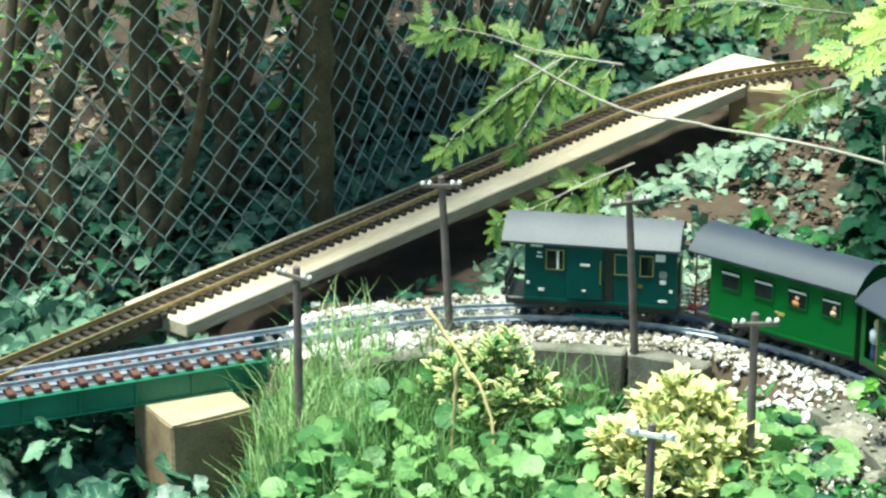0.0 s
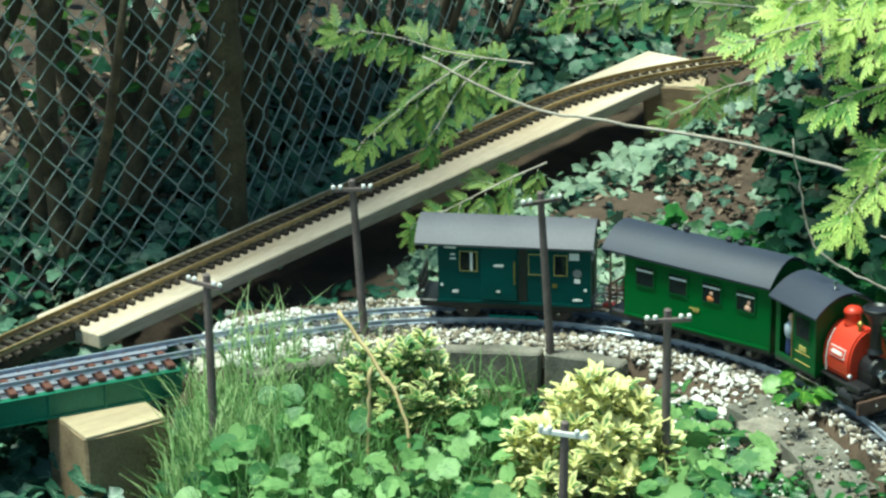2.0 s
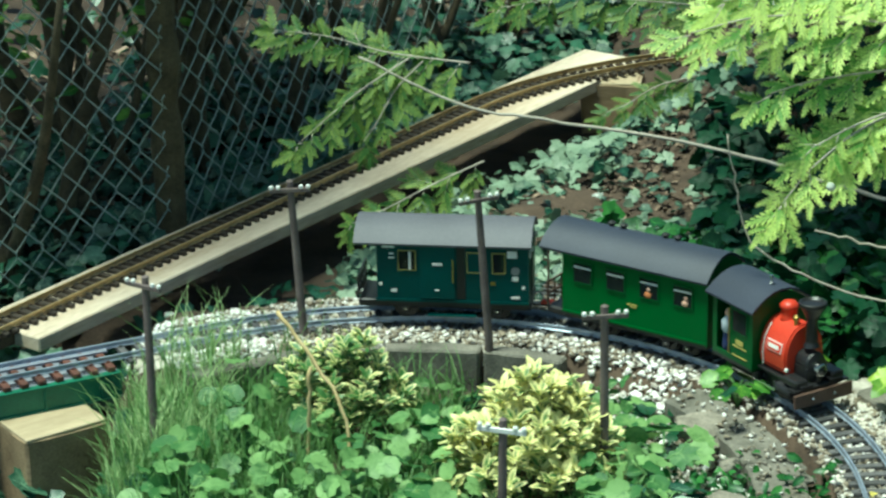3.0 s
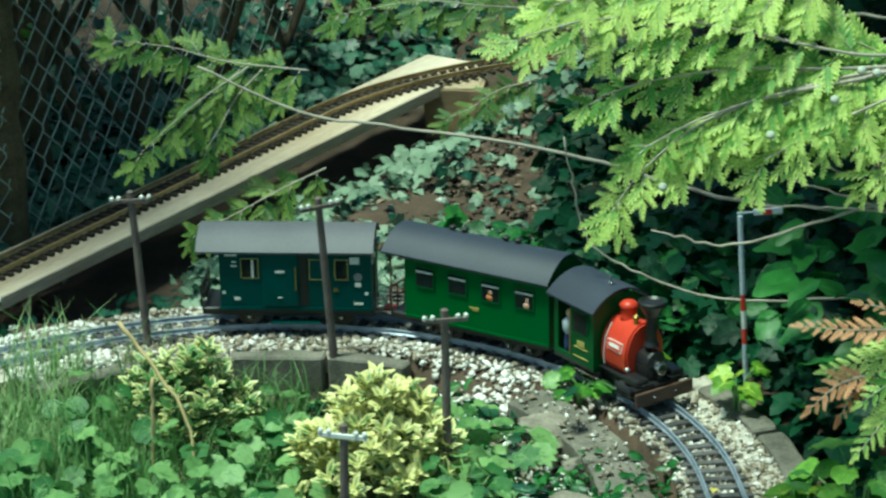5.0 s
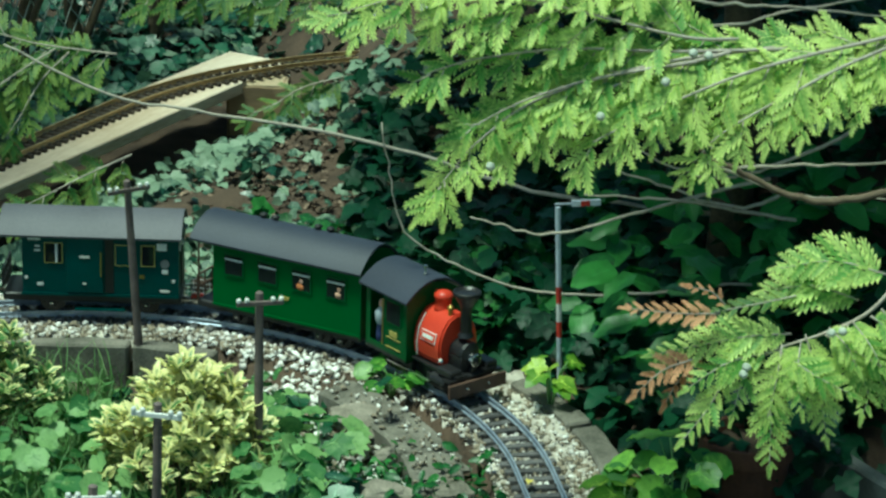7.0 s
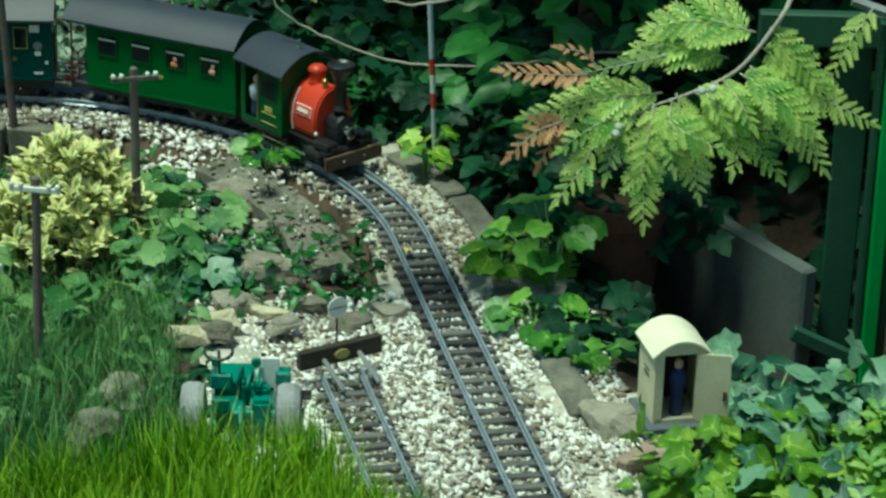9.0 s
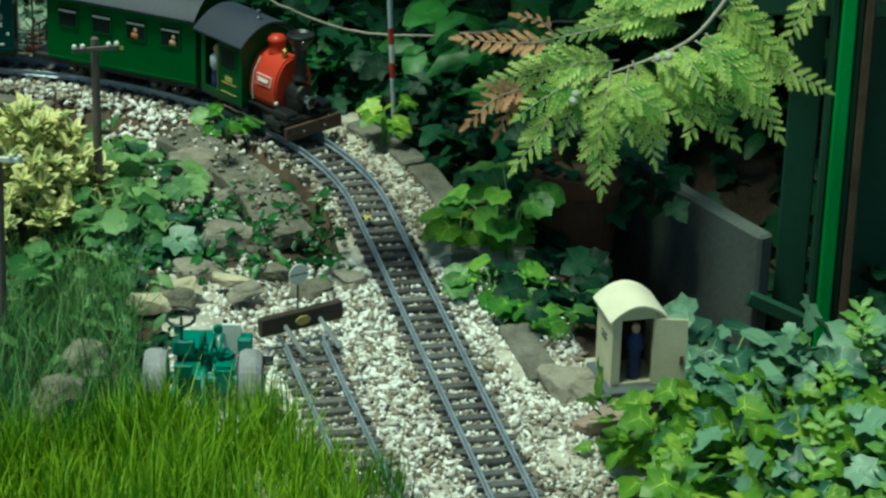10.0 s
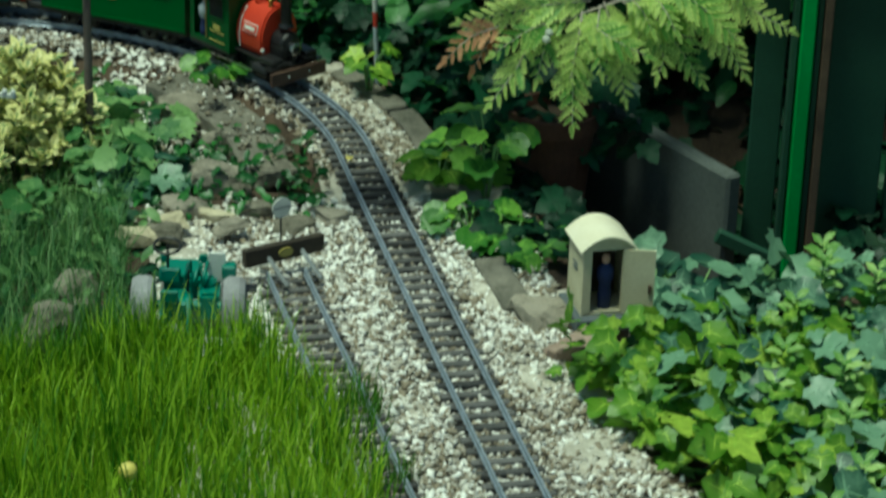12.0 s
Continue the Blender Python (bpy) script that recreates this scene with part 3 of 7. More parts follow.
def window_frame(parent, x, z, w, h, side, mat, y=0.043, pane=M["window"], bar=True, t=0.0016):
    yy = side * (y + 0.0008)
    fr = thing_part_frame(x, z, w, h, yy, t)
    f = part("window", fr, mat, parent)
    part("pane", block(x - w / 2 + t, x + w / 2 - t, yy - 0.0008, yy + 0.0005, z - h / 2 + t, z + h / 2 - t), pane, f, "dark glass pane")
    if bar:
        part("glazing_bar", block(x - w / 2 + t, x + w / 2 - t, yy - 0.001, yy + 0.001, z + h * 0.22, z + h * 0.22 + t * 1.1), mat, f)
    return f


def thing_part_frame(x, z, w, h, yy, t):
    a = block(x - w / 2, x + w / 2, yy - 0.001, yy + 0.001, z + h / 2 - t, z + h / 2)
    b = block(x - w / 2, x + w / 2, yy - 0.001, yy + 0.001, z - h / 2, z - h / 2 + t)
    c = block(x - w / 2, x - w / 2 + t, yy - 0.001, yy + 0.001, z - h / 2 + t, z + h / 2 - t)
    d = block(x + w / 2 - t, x + w / 2, yy - 0.001, yy + 0.001, z - h / 2 + t, z + h / 2 - t)
    return join(a, b, c, d)


def bar_plate(parent, x, z, w, h, side, mat, y=0.043, name="marking"):
    yy = side * (y + 0.0006)
    part(name, block(x - w / 2, x + w / 2, yy - 0.0006, yy + 0.0006, z - h / 2, z + h / 2), mat, parent)


def railing(parent, x, w, z0, z1, mat):
    for y in np.linspace(-w, w, 5):
        part("railing_post", moved(turned([(0.0013, z0), (0.0013, z1)], 6), Matrix.Translation((x, y, 0))), mat, parent)
    for z in (z1, (z0 + z1) / 2):
        part("handrail", block(x - 0.0012, x + 0.0012, -w, w, z - 0.0012, z + 0.0012), mat, parent)


def on_line(th_deg):
    """Pose for a vehicle whose middle is at that angle of the curve, running towards the straight."""
    a = radians(th_deg)
    r = RADIUS - 0.004
    p = CENTRE + r * np.array((math.cos(a), math.sin(a)))
    return (p[0], p[1], 0.0), math.degrees(math.atan2(-math.cos(a), math.sin(a)))


def coupling(parent, x0, x1):
    part("coupling", block(x0, x1, -0.004, 0.004, 0.014, 0.018, 0.001), M["black"], parent)


def make_baggage_car():
    loc, rz = on_line(85.7)
    v = thing("baggage_car", "dark teal model baggage car with grey arched roof", "model wagon", at=loc, rz=rz)
    v.scale = (1.06, 1.0, 1.03)
    part("body", body_shell(-0.098, 0.106, 0.043, 0.030, 0.117, 0.018), M["bag_green"], v)
    part("roof", arched(0.051, 0.024, 0.117, -0.128, 0.110), M["roof_grey"], v, "matt grey arched roof")
    part("underframe", block(-0.125, 0.108, -0.036, 0.036, 0.018, 0.0295, 0.002), M["black"], v)
    for y in (-0.0435, 0.0435):
        part("sole_bar", block(-0.1, 0.106, y - 0.001, y + 0.001, 0.030, 0.034), M["bag_green"], v)
    for x in (-0.062, 0.062):
        wheelset(v, x)
    for y in (-0.041, 0.041):
        part("step_board", block(-0.03, 0.035, y - 0.005, y + 0.005, 0.010, 0.012), M["bag_green"], v)
    for side in (-1, 1):
        window_frame(v, -0.057, 0.091, 0.024, 0.029, side, M["yellow"], bar=False, t=0.0010)
        bar_plate(v, -0.053, 0.091, 0.003, 0.026, side, M["white_paint"], 0.0445, "curtain_edge")
        window_frame(v, 0.036, 0.090, 0.026, 0.030, side, M["yellow"], pane=M["bag_green"], bar=False, t=0.0010)
        window_frame(v, 0.066, 0.090, 0.018, 0.030, side, M["yellow"], bar=False, t=0.0010)
        part("sliding_door", block(-0.040, 0.008, side * 0.0446 - 0.0015, side * 0.0446 + 0.0015, 0.036, 0.113, 0.0006), M["bag_green"], v)
        part("door_gap", block(0.010, 0.021, side * 0.0432 - 0.0006, side * 0.0432 + 0.0006, 0.036, 0.112), M["black"], v)
        part("door_handle", block(0.004, 0.0056, side * 0.047 - 0.001, side * 0.047 + 0.001, 0.060, 0.094), M["gold"], v, "brass door rail")
        for x, z, w, h in ((0.084, 0.103, 0.013, 0.010), (-0.082, 0.110, 0.016, 0.003), (-0.078, 0.100, 0.006, 0.0022), (-0.078, 0.094, 0.008, 0.0022), (-0.016, 0.087, 0.013, 0.003), (0.088, 0.068, 0.008, 0.006), (0.088, 0.040, 0.012, 0.003), (-0.075, 0.046, 0.008, 0.004), (0.099, 0.055, 0.004, 0.004), (-0.093, 0.055, 0.004, 0.004), (-0.017, 0.049, 0.005, 0.002)):
            bar_plate(v, x, z, w, h, side, M["white_paint"], 0.0462 if -0.04 < x < 0.008 else 0.043)
        part("crest", moved(turned([(0.0058, -0.0006), (0.0058, 0.0006)], 18, "y"), Matrix.Translation((0.088, side * 0.0436, 0.079))), M["grey_metal"], v, "round pale crest")
        bar_plate(v, 0.058, 0.060, 0.006, 0.005, side, M["gold"], name="emblem")
    for y in (-0.030, 0.030):
        part("lamp", moved(turned([(0.003, 0), (0.0042, 0.002), (0.0042, 0.005)], 12, "x"), Matrix.Translation((0.106, y, 0.108))), M["white_paint"], v, "white end lamp")
        part("end_board", block(0.106, 0.108, y - 0.006, y + 0.006, 0.096, 0.103), M["white_paint"], v)
    part("end_door", block(0.1055, 0.108, -0.014, 0.014, 0.034, 0.115, 0.001), M["black"], v)
    railing(v, -0.125, 0.036, 0.030, 0.062, M["black"])
    part("hose", mesh_of("hose", *tube([(0.108, -0.02, 0.04), (0.118, -0.021, 0.043), (0.124, -0.021, 0.033), (0.118, -0.021, 0.024), (0.110, -0.021, 0.026)], 0.0016, 6), M["grey_metal"]), None, v, "grey brake hose")
    part("red_buffer_hook", block(0.118, 0.135, -0.004, 0.004, 0.016, 0.022, 0.001), M["red_paint"], v)
    coupling(v, 0.106, 0.14)
    return v


def make_coach():
    loc, rz = on_line(57.6)
    v = thing("passenger_coach", "bright green model passenger coach with dark roof", "model coach", at=loc, rz=rz)
    v.scale = (0.975, 1.0, 1.04)
    part("body", body_shell(-0.118, 0.122, 0.043, 0.028, 0.118, 0.018), M["coach_green"], v)
    part("roof", arched(0.052, 0.026, 0.118, -0.152, 0.126), M["roof_dark"], v, "dark slate-blue arched roof")
    part("underframe", block(-0.15, 0.120, -0.036, 0.036, 0.017, 0.0275, 0.002), M["black"], v)
    for x in (-0.085, -0.05, 0.05, 0.085):
        wheelset(v, x, 0.0135)
    for side in (-1, 1):
        for k in range(4):
            x = -0.083 + 0.0555 * k
            w = window_frame(v, x, 0.089, 0.033, 0.031, side, M["cab_green"], t=0.0022, bar=False)
            part("sash_bar", block(x - 0.0142, x + 0.0142, side * 0.0438 - 0.0011, side * 0.0438 + 0.0011, 0.0955, 0.0980), M["white_paint"], w, "white sash bar")
        bar_plate(v, 0.0, 0.0605, 0.016, 0.0022, side, M["yellow"], name="lettering_bar")
        bar_plate(v, 0.002, 0.0575, 0.010, 0.0016, side, M["yellow"], name="lettering_bar")
        part("lower_moulding", block(-0.118, 0.122, side * 0.0434 - 0.0010, side * 0.0434 + 0.0010, 0.028, 0.031), M["coach_green"], v)
    for x, y in ((-0.07, 0.012), (-0.05, 0.012), (0.02, 0.012), (0.04, 0.012)):
        part("roof_vent", moved(turned([(0.004, 0), (0.004, 0.004), (0.006, 0.005), (0.006, 0.007), (0.002, 0.009)], 10), Matrix.Translation((x, y, 0.141))), M["black"], v)
    railing(v, -0.148, 0.037, 0.028, 0.062, M["brown_beam"])
    part("platform_end", block(-0.1195, -0.118, -0.012, 0.012, 0.03, 0.112), M["brown_beam"], v, "brown end door")
    for y in (-0.036, 0.036):
        part("platform_post", moved(turned([(0.0016, 0.028), (0.0016, 0.118)], 6), Matrix.Translation((-0.147, y, 0))), M["brown_beam"], v)
    part("front_wall_rim", moved(body_shell(0.1225, 0.1245, 0.0455, 0.026, 0.119, 0.019), Matrix.Identity(4)), M["cab_green"], v)
    coupling(v, -0.18, -0.15)
    return v


def make_loco():
    loc, rz = on_line(35.0)
    v = thing("steam_locomotive", "red and green model tank locomotive with black funnel", "model locomotive", at=loc, rz=rz)
    # cab, x from -0.087 to 0
    w = 0.043
    part("cab_back", body_shell(-0.087, -0.084, w, 0.028, 0.116, 0.017), M["cab_green"], v)
    part("cab_front", body_shell(-0.003, 0.0, w, 0.028, 0.116, 0.017), M["cab_green"], v)
    part("cab_floor", block(-0.087, 0, -w, w, 0.026, 0.031), M["black"], v)
    for side in (-1, 1):
        y = side * (w - 0.0012)
        p = join(block(-0.084, -0.078, y - 0.0012, y + 0.0012, 0.031, 0.116), block(-0.050, -0.0032, y - 0.0012, y + 0.0012, 0.031, 0.073), block(-0.050, -0.044, y - 0.0012, y + 0.0012, 0.073, 0.116), block(-0.011, -0.0032, y - 0.0012, y + 0.0012, 0.073, 0.116), block(-0.044, -0.011, y - 0.0012, y + 0.0012, 0.106, 0.116), block(-0.078, -0.050, y - 0.0012, y + 0.0012, 0.109, 0.116), block(-0.078, -0.050, y - 0.0012, y + 0.0012, 0.031, 0.038))
        part("cab_side", p, M["cab_green"], v)
        window_frame(v, -0.0275, 0.0895, 0.033, 0.033, side, M["cab_green"], y=0.0425, bar=False)
        bar_plate(v, -0.027, 0.060, 0.015, 0.007, side, M["yellow"], name="number_plate_bar")
        bar_plate(v, -0.027, 0.0535, 0.030, 0.0012, side, M["yellow"], name="lining_bar")
        bar_plate(v, -0.027, 0.040, 0.032, 0.0010, side, M["yellow"], name="lining_bar")
        part("handrail", moved(turned([(0.0009, 0.04), (0.0009, 0.105)], 6), Matrix.Translation((-0.0485, side * 0.0455, 0))), M["gold"], v)
    part("cab_roof", arched(0.051, 0.025, 0.116, -0.094, 0.008), M["roof_dark"], v, "dark slate-blue arched cab roof")
    part("whistle", moved(turned([(0.0028, 0), (0.0028, 0.006), (0.0012, 0.007), (0.0012, 0.013), (0.003, 0.014), (0.003, 0.016)], 12), Matrix.Translation((-0.012, -0.004, 0.138))), M["chrome"], v, "bright whistle")
    # saddle tank
    n = 36
    tank = [(-0.027, 0.039), (0.027, 0.039), (0.0310, 0.047)] + [(0.0325 * math.cos(math.pi * k / n), 0.060 + 0.046 * math.sin(math.pi * k / n)) for k in range(n + 1)] + [(-0.0310, 0.047)]
    bm = extruded(tank, 0.0005, 0.056)
    bmesh.ops.bevel(bm, geom=[e for e in bm.edges if abs(e.verts[0].co.x - e.verts[1].co.x) < 1e-5], offset=0.0025, segments=2, affect="EDGES")
    part("saddle_tank", bm, M["loco_red"], v, "glossy red saddle tank", smooth=False)
    part("dome", moved(turned([(0.013, 0), (0.0115, 0.004), (0.0105, 0.016), (0.0125, 0.017), (0.0125, 0.021), (0.009, 0.025), (0.003, 0.027)], 20), Matrix.Translation((0.022, 0, 0.102))), M["loco_red"], v, "red steam dome", smooth=True)
    part("safety_valve", moved(turned([(0.003, 0), (0.003, 0.008), (0.0045, 0.009), (0.0045, 0.013), (0.0015, 0.016)], 12), Matrix.Translation((0.047, -0.008, 0.102))), M["gold"], v, "brass safety valve")
    for side in (-1, 1):
        fr = part("nameplate", moved(block(-0.015, 0.015, -0.0008, 0.0008, -0.007, 0.007), Matrix.Translation((0.032, side * 0.0314, 0.074)) @ Matrix.Rotation(radians(side * 14), 4, "X")), M["white_paint"], v, "white-edged name plate")
        part("plate_face", moved(block(-0.0138, 0.0138, -0.0004, 0.0004, -0.0058, 0.0058), Matrix.Translation((0.032, side * 0.0324, 0.0742)) @ Matrix.Rotation(radians(side * 14), 4, "X")), M["loco_red"], fr)
        part("plate_bar", moved(block(-0.0105, 0.0105, -0.0004, 0.0004, -0.0026, 0.0026), Matrix.Translation((0.032, side * 0.0330, 0.0744)) @ Matrix.Rotation(radians(side * 14), 4, "X")), M["white_paint"], fr)
        band = [(0.010, side * 0.0318, 0.042), (0.010, side * 0.0333, 0.060), (0.010, side * 0.0300, 0.080), (0.010, side * 0.0190, 0.0985)]
        part("tank_band", mesh_of("tank_band", *tube(band, 0.0011, 6), M["white_paint"]), None, v, "pale pipe over the tank")
        part("footplate", block(0.0, 0.094, side * 0.024 - 0.010, side * 0.024 + 0.010, 0.034, 0.037, 0.0005), M["black"], v)
        part("cylinder", moved(turned([(0.008, -0.016), (0.0095, -0.014), (0.0095, 0.014), (0.008, 0.016)], 16, "x"), Matrix.Translation((0.062, side * 0.033, 0.022))), M["black"], v)
        part("connecting_rod", block(-0.055, 0.05, side * 0.0345 - 0.001, side * 0.0345 + 0.001, 0.0135, 0.017, 0.0005), M["chrome"], v, "bright connecting rod")
        part("side_lamp_dot", moved(turned([(0.0026, -0.002), (0.0026, 0.002)], 10, "x"), Matrix.Translation((0.058, side * 0.031, 0.048))), M["white_paint"], v)
    part("frame", block(-0.085, 0.09, -0.022, 0.022, 0.012, 0.034, 0.001), M["black"], v)
    part("smokebox", moved(turned([(0.0165, -0.012), (0.0172, 0.010), (0.0155, 0.013), (0.008, 0.015)], 22, "x"), Matrix.Translation((0.068, 0, 0.057))), M["black"], v, "black smokebox", smooth=False)
    part("smokebox_saddle", block(0.054, 0.082, -0.017, 0.017, 0.034, 0.056, 0.002), M["black"], v)
    part("funnel", moved(turned([(0.011, 0), (0.0080, 0.006), (0.0072, 0.032), (0.0088, 0.042), (0.0165, 0.055), (0.0185, 0.058), (0.0185, 0.062), (0.0165, 0.063), (0.013, 0.060)], 28), Matrix.Translation((0.070, 0, 0.080))), M["black"], v, "black flared funnel", smooth=False)
    lamp = part("headlight", moved(turned([(0.006, -0.008), (0.009, -0.006), (0.0092, 0.004), (0.0078, 0.005)], 18, "x"), Matrix.Translation((0.089, 0, 0.053))), M["chrome"], v, "bright-rimmed headlight")
    part("lens", moved(turned([(0.0074, 0.0), (0.006, 0.0022), (0.002, 0.003)], 16, "x"), Matrix.Translation((0.0930, 0, 0.053))), M["window"], lamp, "dark glass lens")
    part("lamp_bracket", block(0.080, 0.088, -0.004, 0.004, 0.034, 0.053), M["black"], v)
    beam = part("buffer_beam", block(0.094, 0.099, -0.048, 0.048, 0.010, 0.029, 0.0008), M["brown_beam"], v, "brown wooden buffer beam")
    for y in (-0.018, 0.018):
        part("bolt", moved(turned([(0.002, 0), (0.0012, 0.0014)], 8, "x"), Matrix.Translation((0.099, y, 0.0195))), M["chrome"], beam)
    part("front_step", block(0.078, 0.0935, -0.045, 0.045, 0.030, 0.033), M["black"], v)
    for y in (-0.03, 0.03):
        part("front_pillar", block(0.060, 0.090, y - 0.010, y + 0.010, 0.033, 0.044, 0.002), M["black"], v)
    for x in (-0.055, -0.005, 0.04):
        wheelset(v, x, 0.0165)
    coupling(v, -0.11, -0.085)
    return v


def make_figure(name, label, x, y, z, h, coat, rz=0.0, bulk=1.0, top=None):
    """A tiny doll as one plain shape."""
    prof = [(0.0, 0), (0.13, 0.0), (0.14, 0.25), (0.12, 0.48), (0.17, 0.55), (0.18, 0.74), (0.09, 0.82), (0.055, 0.84), (0.085, 0.88), (0.09, 0.94), (0.05, 1.0)]
    bm = turned([(max(r, 0.01) * h, q * h) for r, q in prof], 12)
    bm.transform(Matrix.Diagonal((bulk, 0.7, 1, 1)))
    me = bpy.data.meshes.new(name)
    bm.to_mesh(me)
    bm.free()
    me.materials.append(coat)
    me.materials.append(M["figure_pale"])
    me.materials.append(top or coat)
    for p in me.polygons:
        p.material_index = 1 if p.center.z > 0.835 * h else (2 if p.center.z > 0.5 * h else 0)
        p.use_smooth = True
    ob = tagged(new(name, me), label, "toy figure")
    ob.matrix_basis = pose(x, y, z, 0, 0, rz)
    return ob


baggage = make_baggage_car()
coach = make_coach()
loco = make_loco()
lm = loco.matrix_basis
q = lm @ Vector((-0.063, -0.0350, 0.031))
make_figure("toy_driver", "plain toy figure in white and blue standing in the cab", q.x, q.y, q.z, 0.066, M["figure_blue"], bulk=0.8, top=M["figure_shirt"])


def make_bust(label, x, coat, width):
    """Head and shoulders leaning out at a window, one plain shape."""
    h = 0.0155
    prof = [(0.30, 0.0), (0.34, 0.22), (0.30, 0.42), (0.14, 0.50), (0.12, 0.54), (0.20, 0.62), (0.23, 0.76), (0.19, 0.92), (0.05, 1.0)]
    bm = turned([(r * h, z * h) for r, z in prof], 14)
    bm.transform(Matrix.Diagonal((width, 0.62, 1, 1)))
    me = bpy.data.meshes.new("toy_passenger")
    bm.to_mesh(me)
    bm.free()
    me.materials.append(coat)
    me.materials.append(M["figure_pale"])
    for p in me.polygons:
        p.material_index = 1 if p.center.z > 0.52 * h else 0
        p.use_smooth = True
    ob = tagged(new("toy_passenger", me), label, "toy figure")
    q = coach.matrix_basis @ Vector((x, -0.0433, 0.0772))
    ob.matrix_basis = pose(q.x, q.y, q.z, 0, 10, math.degrees(coach.matrix_basis.to_euler().z))


make_bust("small orange plain toy figure leaning at a coach window", 0.0255, M["figure_orange"], 1.15)
make_bust("small pale plain toy figure leaning at a coach window", 0.0865, M["figure_pale"], 1.0)


# ---- telegraph poles ----
def make_pole(label, x, y, top, ground_level, arm_turn, lean=(0, 0), plain_arm=False, radius=0.0055):
    h = top - ground_level
    p = thing("telegraph_pole", label, "model telegraph pole", "telegraph poles", at=(x, y, ground_level - 0.02))
    p.rotation_euler = (radians(lean[0]), radians(lean[1]), radians(arm_turn))
    bm = turned([(radius * 1.15, 0), (radius * 1.1, h * 0.3), (radius * 0.95, h * 0.9), (radius * 0.9, h + 0.018), (radius * 0.3, h + 0.02)], 10)
    part("pole", bm, M["pole_brown"], p)
    z = h + (0.006 if plain_arm else 0.006)
    part("cross_arm", block(-0.029, 0.029, -0.0068, -0.0032, z - 0.003, z + 0.003, 0.0006), M["white_paint"] if plain_arm else M["pole_brown"], p)
    for dx in (-0.026, -0.016, 0.016, 0.026):
        part("insulator", moved(turned([(0.0022, 0), (0.0031, 0.001), (0.0031, 0.0040), (0.0018, 0.0056)], 10), Matrix.Translation((dx, -0.005, z + 0.002))), M["white_paint"], p, "white insulator")
    return p


POLES = [(-0.633, 3.349, 0.20, -0.07, -30, (0, 0)), (-0.462, 3.66, 0.222, -0.06, 0, (0, -3)), (-0.196, 3.61, 0.228, -0.06, 20, (0, -3.5)), (-0.039, 3.20, 0.222, -0.02, 10, (0, 0))]
for x, y, top, g, a, lean in POLES:
    make_pole("dark brown model telegraph pole with white insulators", x, y, top, g, a, lean)
for x, y, top, g, a, lean in [(-0.157, 2.88, 0.214, -0.04, -14, (0, 1)), (-0.228, 2.68, 0.206, -0.05, 10, (0, 3))]:
    make_pole("dark telegraph pole with a white painted cross arm", x, y, top, g, a, lean, True)


# ---- leaf shapes: x across, y from stalk to tip, z up ----
def leaf_from(outline, fold=0.12, curl=0.12, tips=(), veins=True):
    """Two halves that meet at a midrib; the right half's outline from stalk to tip; narrow raised veins run to the apex and to the tips."""
    k = len(outline)
    rib = [(0, 0.18), (0, 0.45), (0, 0.72)]
    right = [(x, y, fold * abs(x) - curl * y * y + (0.05 if i % 2 else -0.03) * (0 < i < k - 1)) for i, (x, y) in enumerate(outline)]
    v = right + [(-x, y, z) for x, y, z in right[1:-1]] + [(x, y, -curl * y * y) for x, y in rib]
    values = [0.9 if i in (0, k - 1) else 1.0 for i in range(k)]
    values = values + values[1:-1] + [0.72, 0.72, 0.8]
    mid = len(v) - 3

    def fan(chain, flip):
        f = []
        for i in range(len(chain) - 1):
            y = (v[chain[i]][1] + v[chain[i + 1]][1]) / 2
            c = mid + (0 if y < 0.25 else 1 if y < 0.62 else 2)
            f.append((c, chain[i], chain[i + 1]) if not flip else (c, chain[i + 1], chain[i]))
        for i in range(1, len(chain) - 1):
            y0, y1 = (v[chain[i - 1]][1] + v[chain[i]][1]) / 2, (v[chain[i]][1] + v[chain[i + 1]][1]) / 2
            c0, c1 = [mid + (0 if y < 0.25 else 1 if y < 0.62 else 2) for y in (y0, y1)]
            if c1 > c0:
                f.append((c0, chain[i], c1) if not flip else (c0, c1, chain[i]))
        return f
    faces = fan(list(range(k)), False) + fan([0] + list(range(k, k + k - 2)) + [k - 1], True)
    if veins:
        lift = 0.022
        foot = v[mid]
        ends = [(v[mid + 2], 0.026)] + [((sgn * right[i][0] * 0.86, foot[1] + (right[i][1] - foot[1]) * 0.86, 0.5 * (right[i][2] + foot[2])), 0.018) for i in tips for sgn in (1, -1)]
        for (x, y, z), w in ends:
            dx, dy = x - foot[0], y - foot[1]
            ln = math.hypot(dx, dy)
            ox, oy = -dy / ln * w, dx / ln * w
            n = len(v)
            mx, my, mz = foot[0] + dx * 0.5, foot[1] + dy * 0.5, (foot[2] + z) / 2
            v += [(foot[0] + ox, foot[1] + oy, foot[2] + lift), (foot[0] - ox, foot[1] - oy, foot[2] + lift), (mx - ox * 0.7, my - oy * 0.7, mz + lift * 1.4), (mx + ox * 0.7, my + oy * 0.7, mz + lift * 1.4), (x, y, z + lift)]
            values += [0.0] * 5
            faces += [(n, n + 1, n + 2, n + 3), (n + 3, n + 2, n + 4)]
    leaf = Leaf((v, faces))
    leaf.rim = values
    return leaf


IVY = leaf_from([(0, 0), (0.18, -0.12), (0.42, 0.02), (0.40, 0.22), (0.54, 0.47), (0.33, 0.54), (0.20, 0.80), (0, 1.0)], 0.16, 0.22, (2, 4))
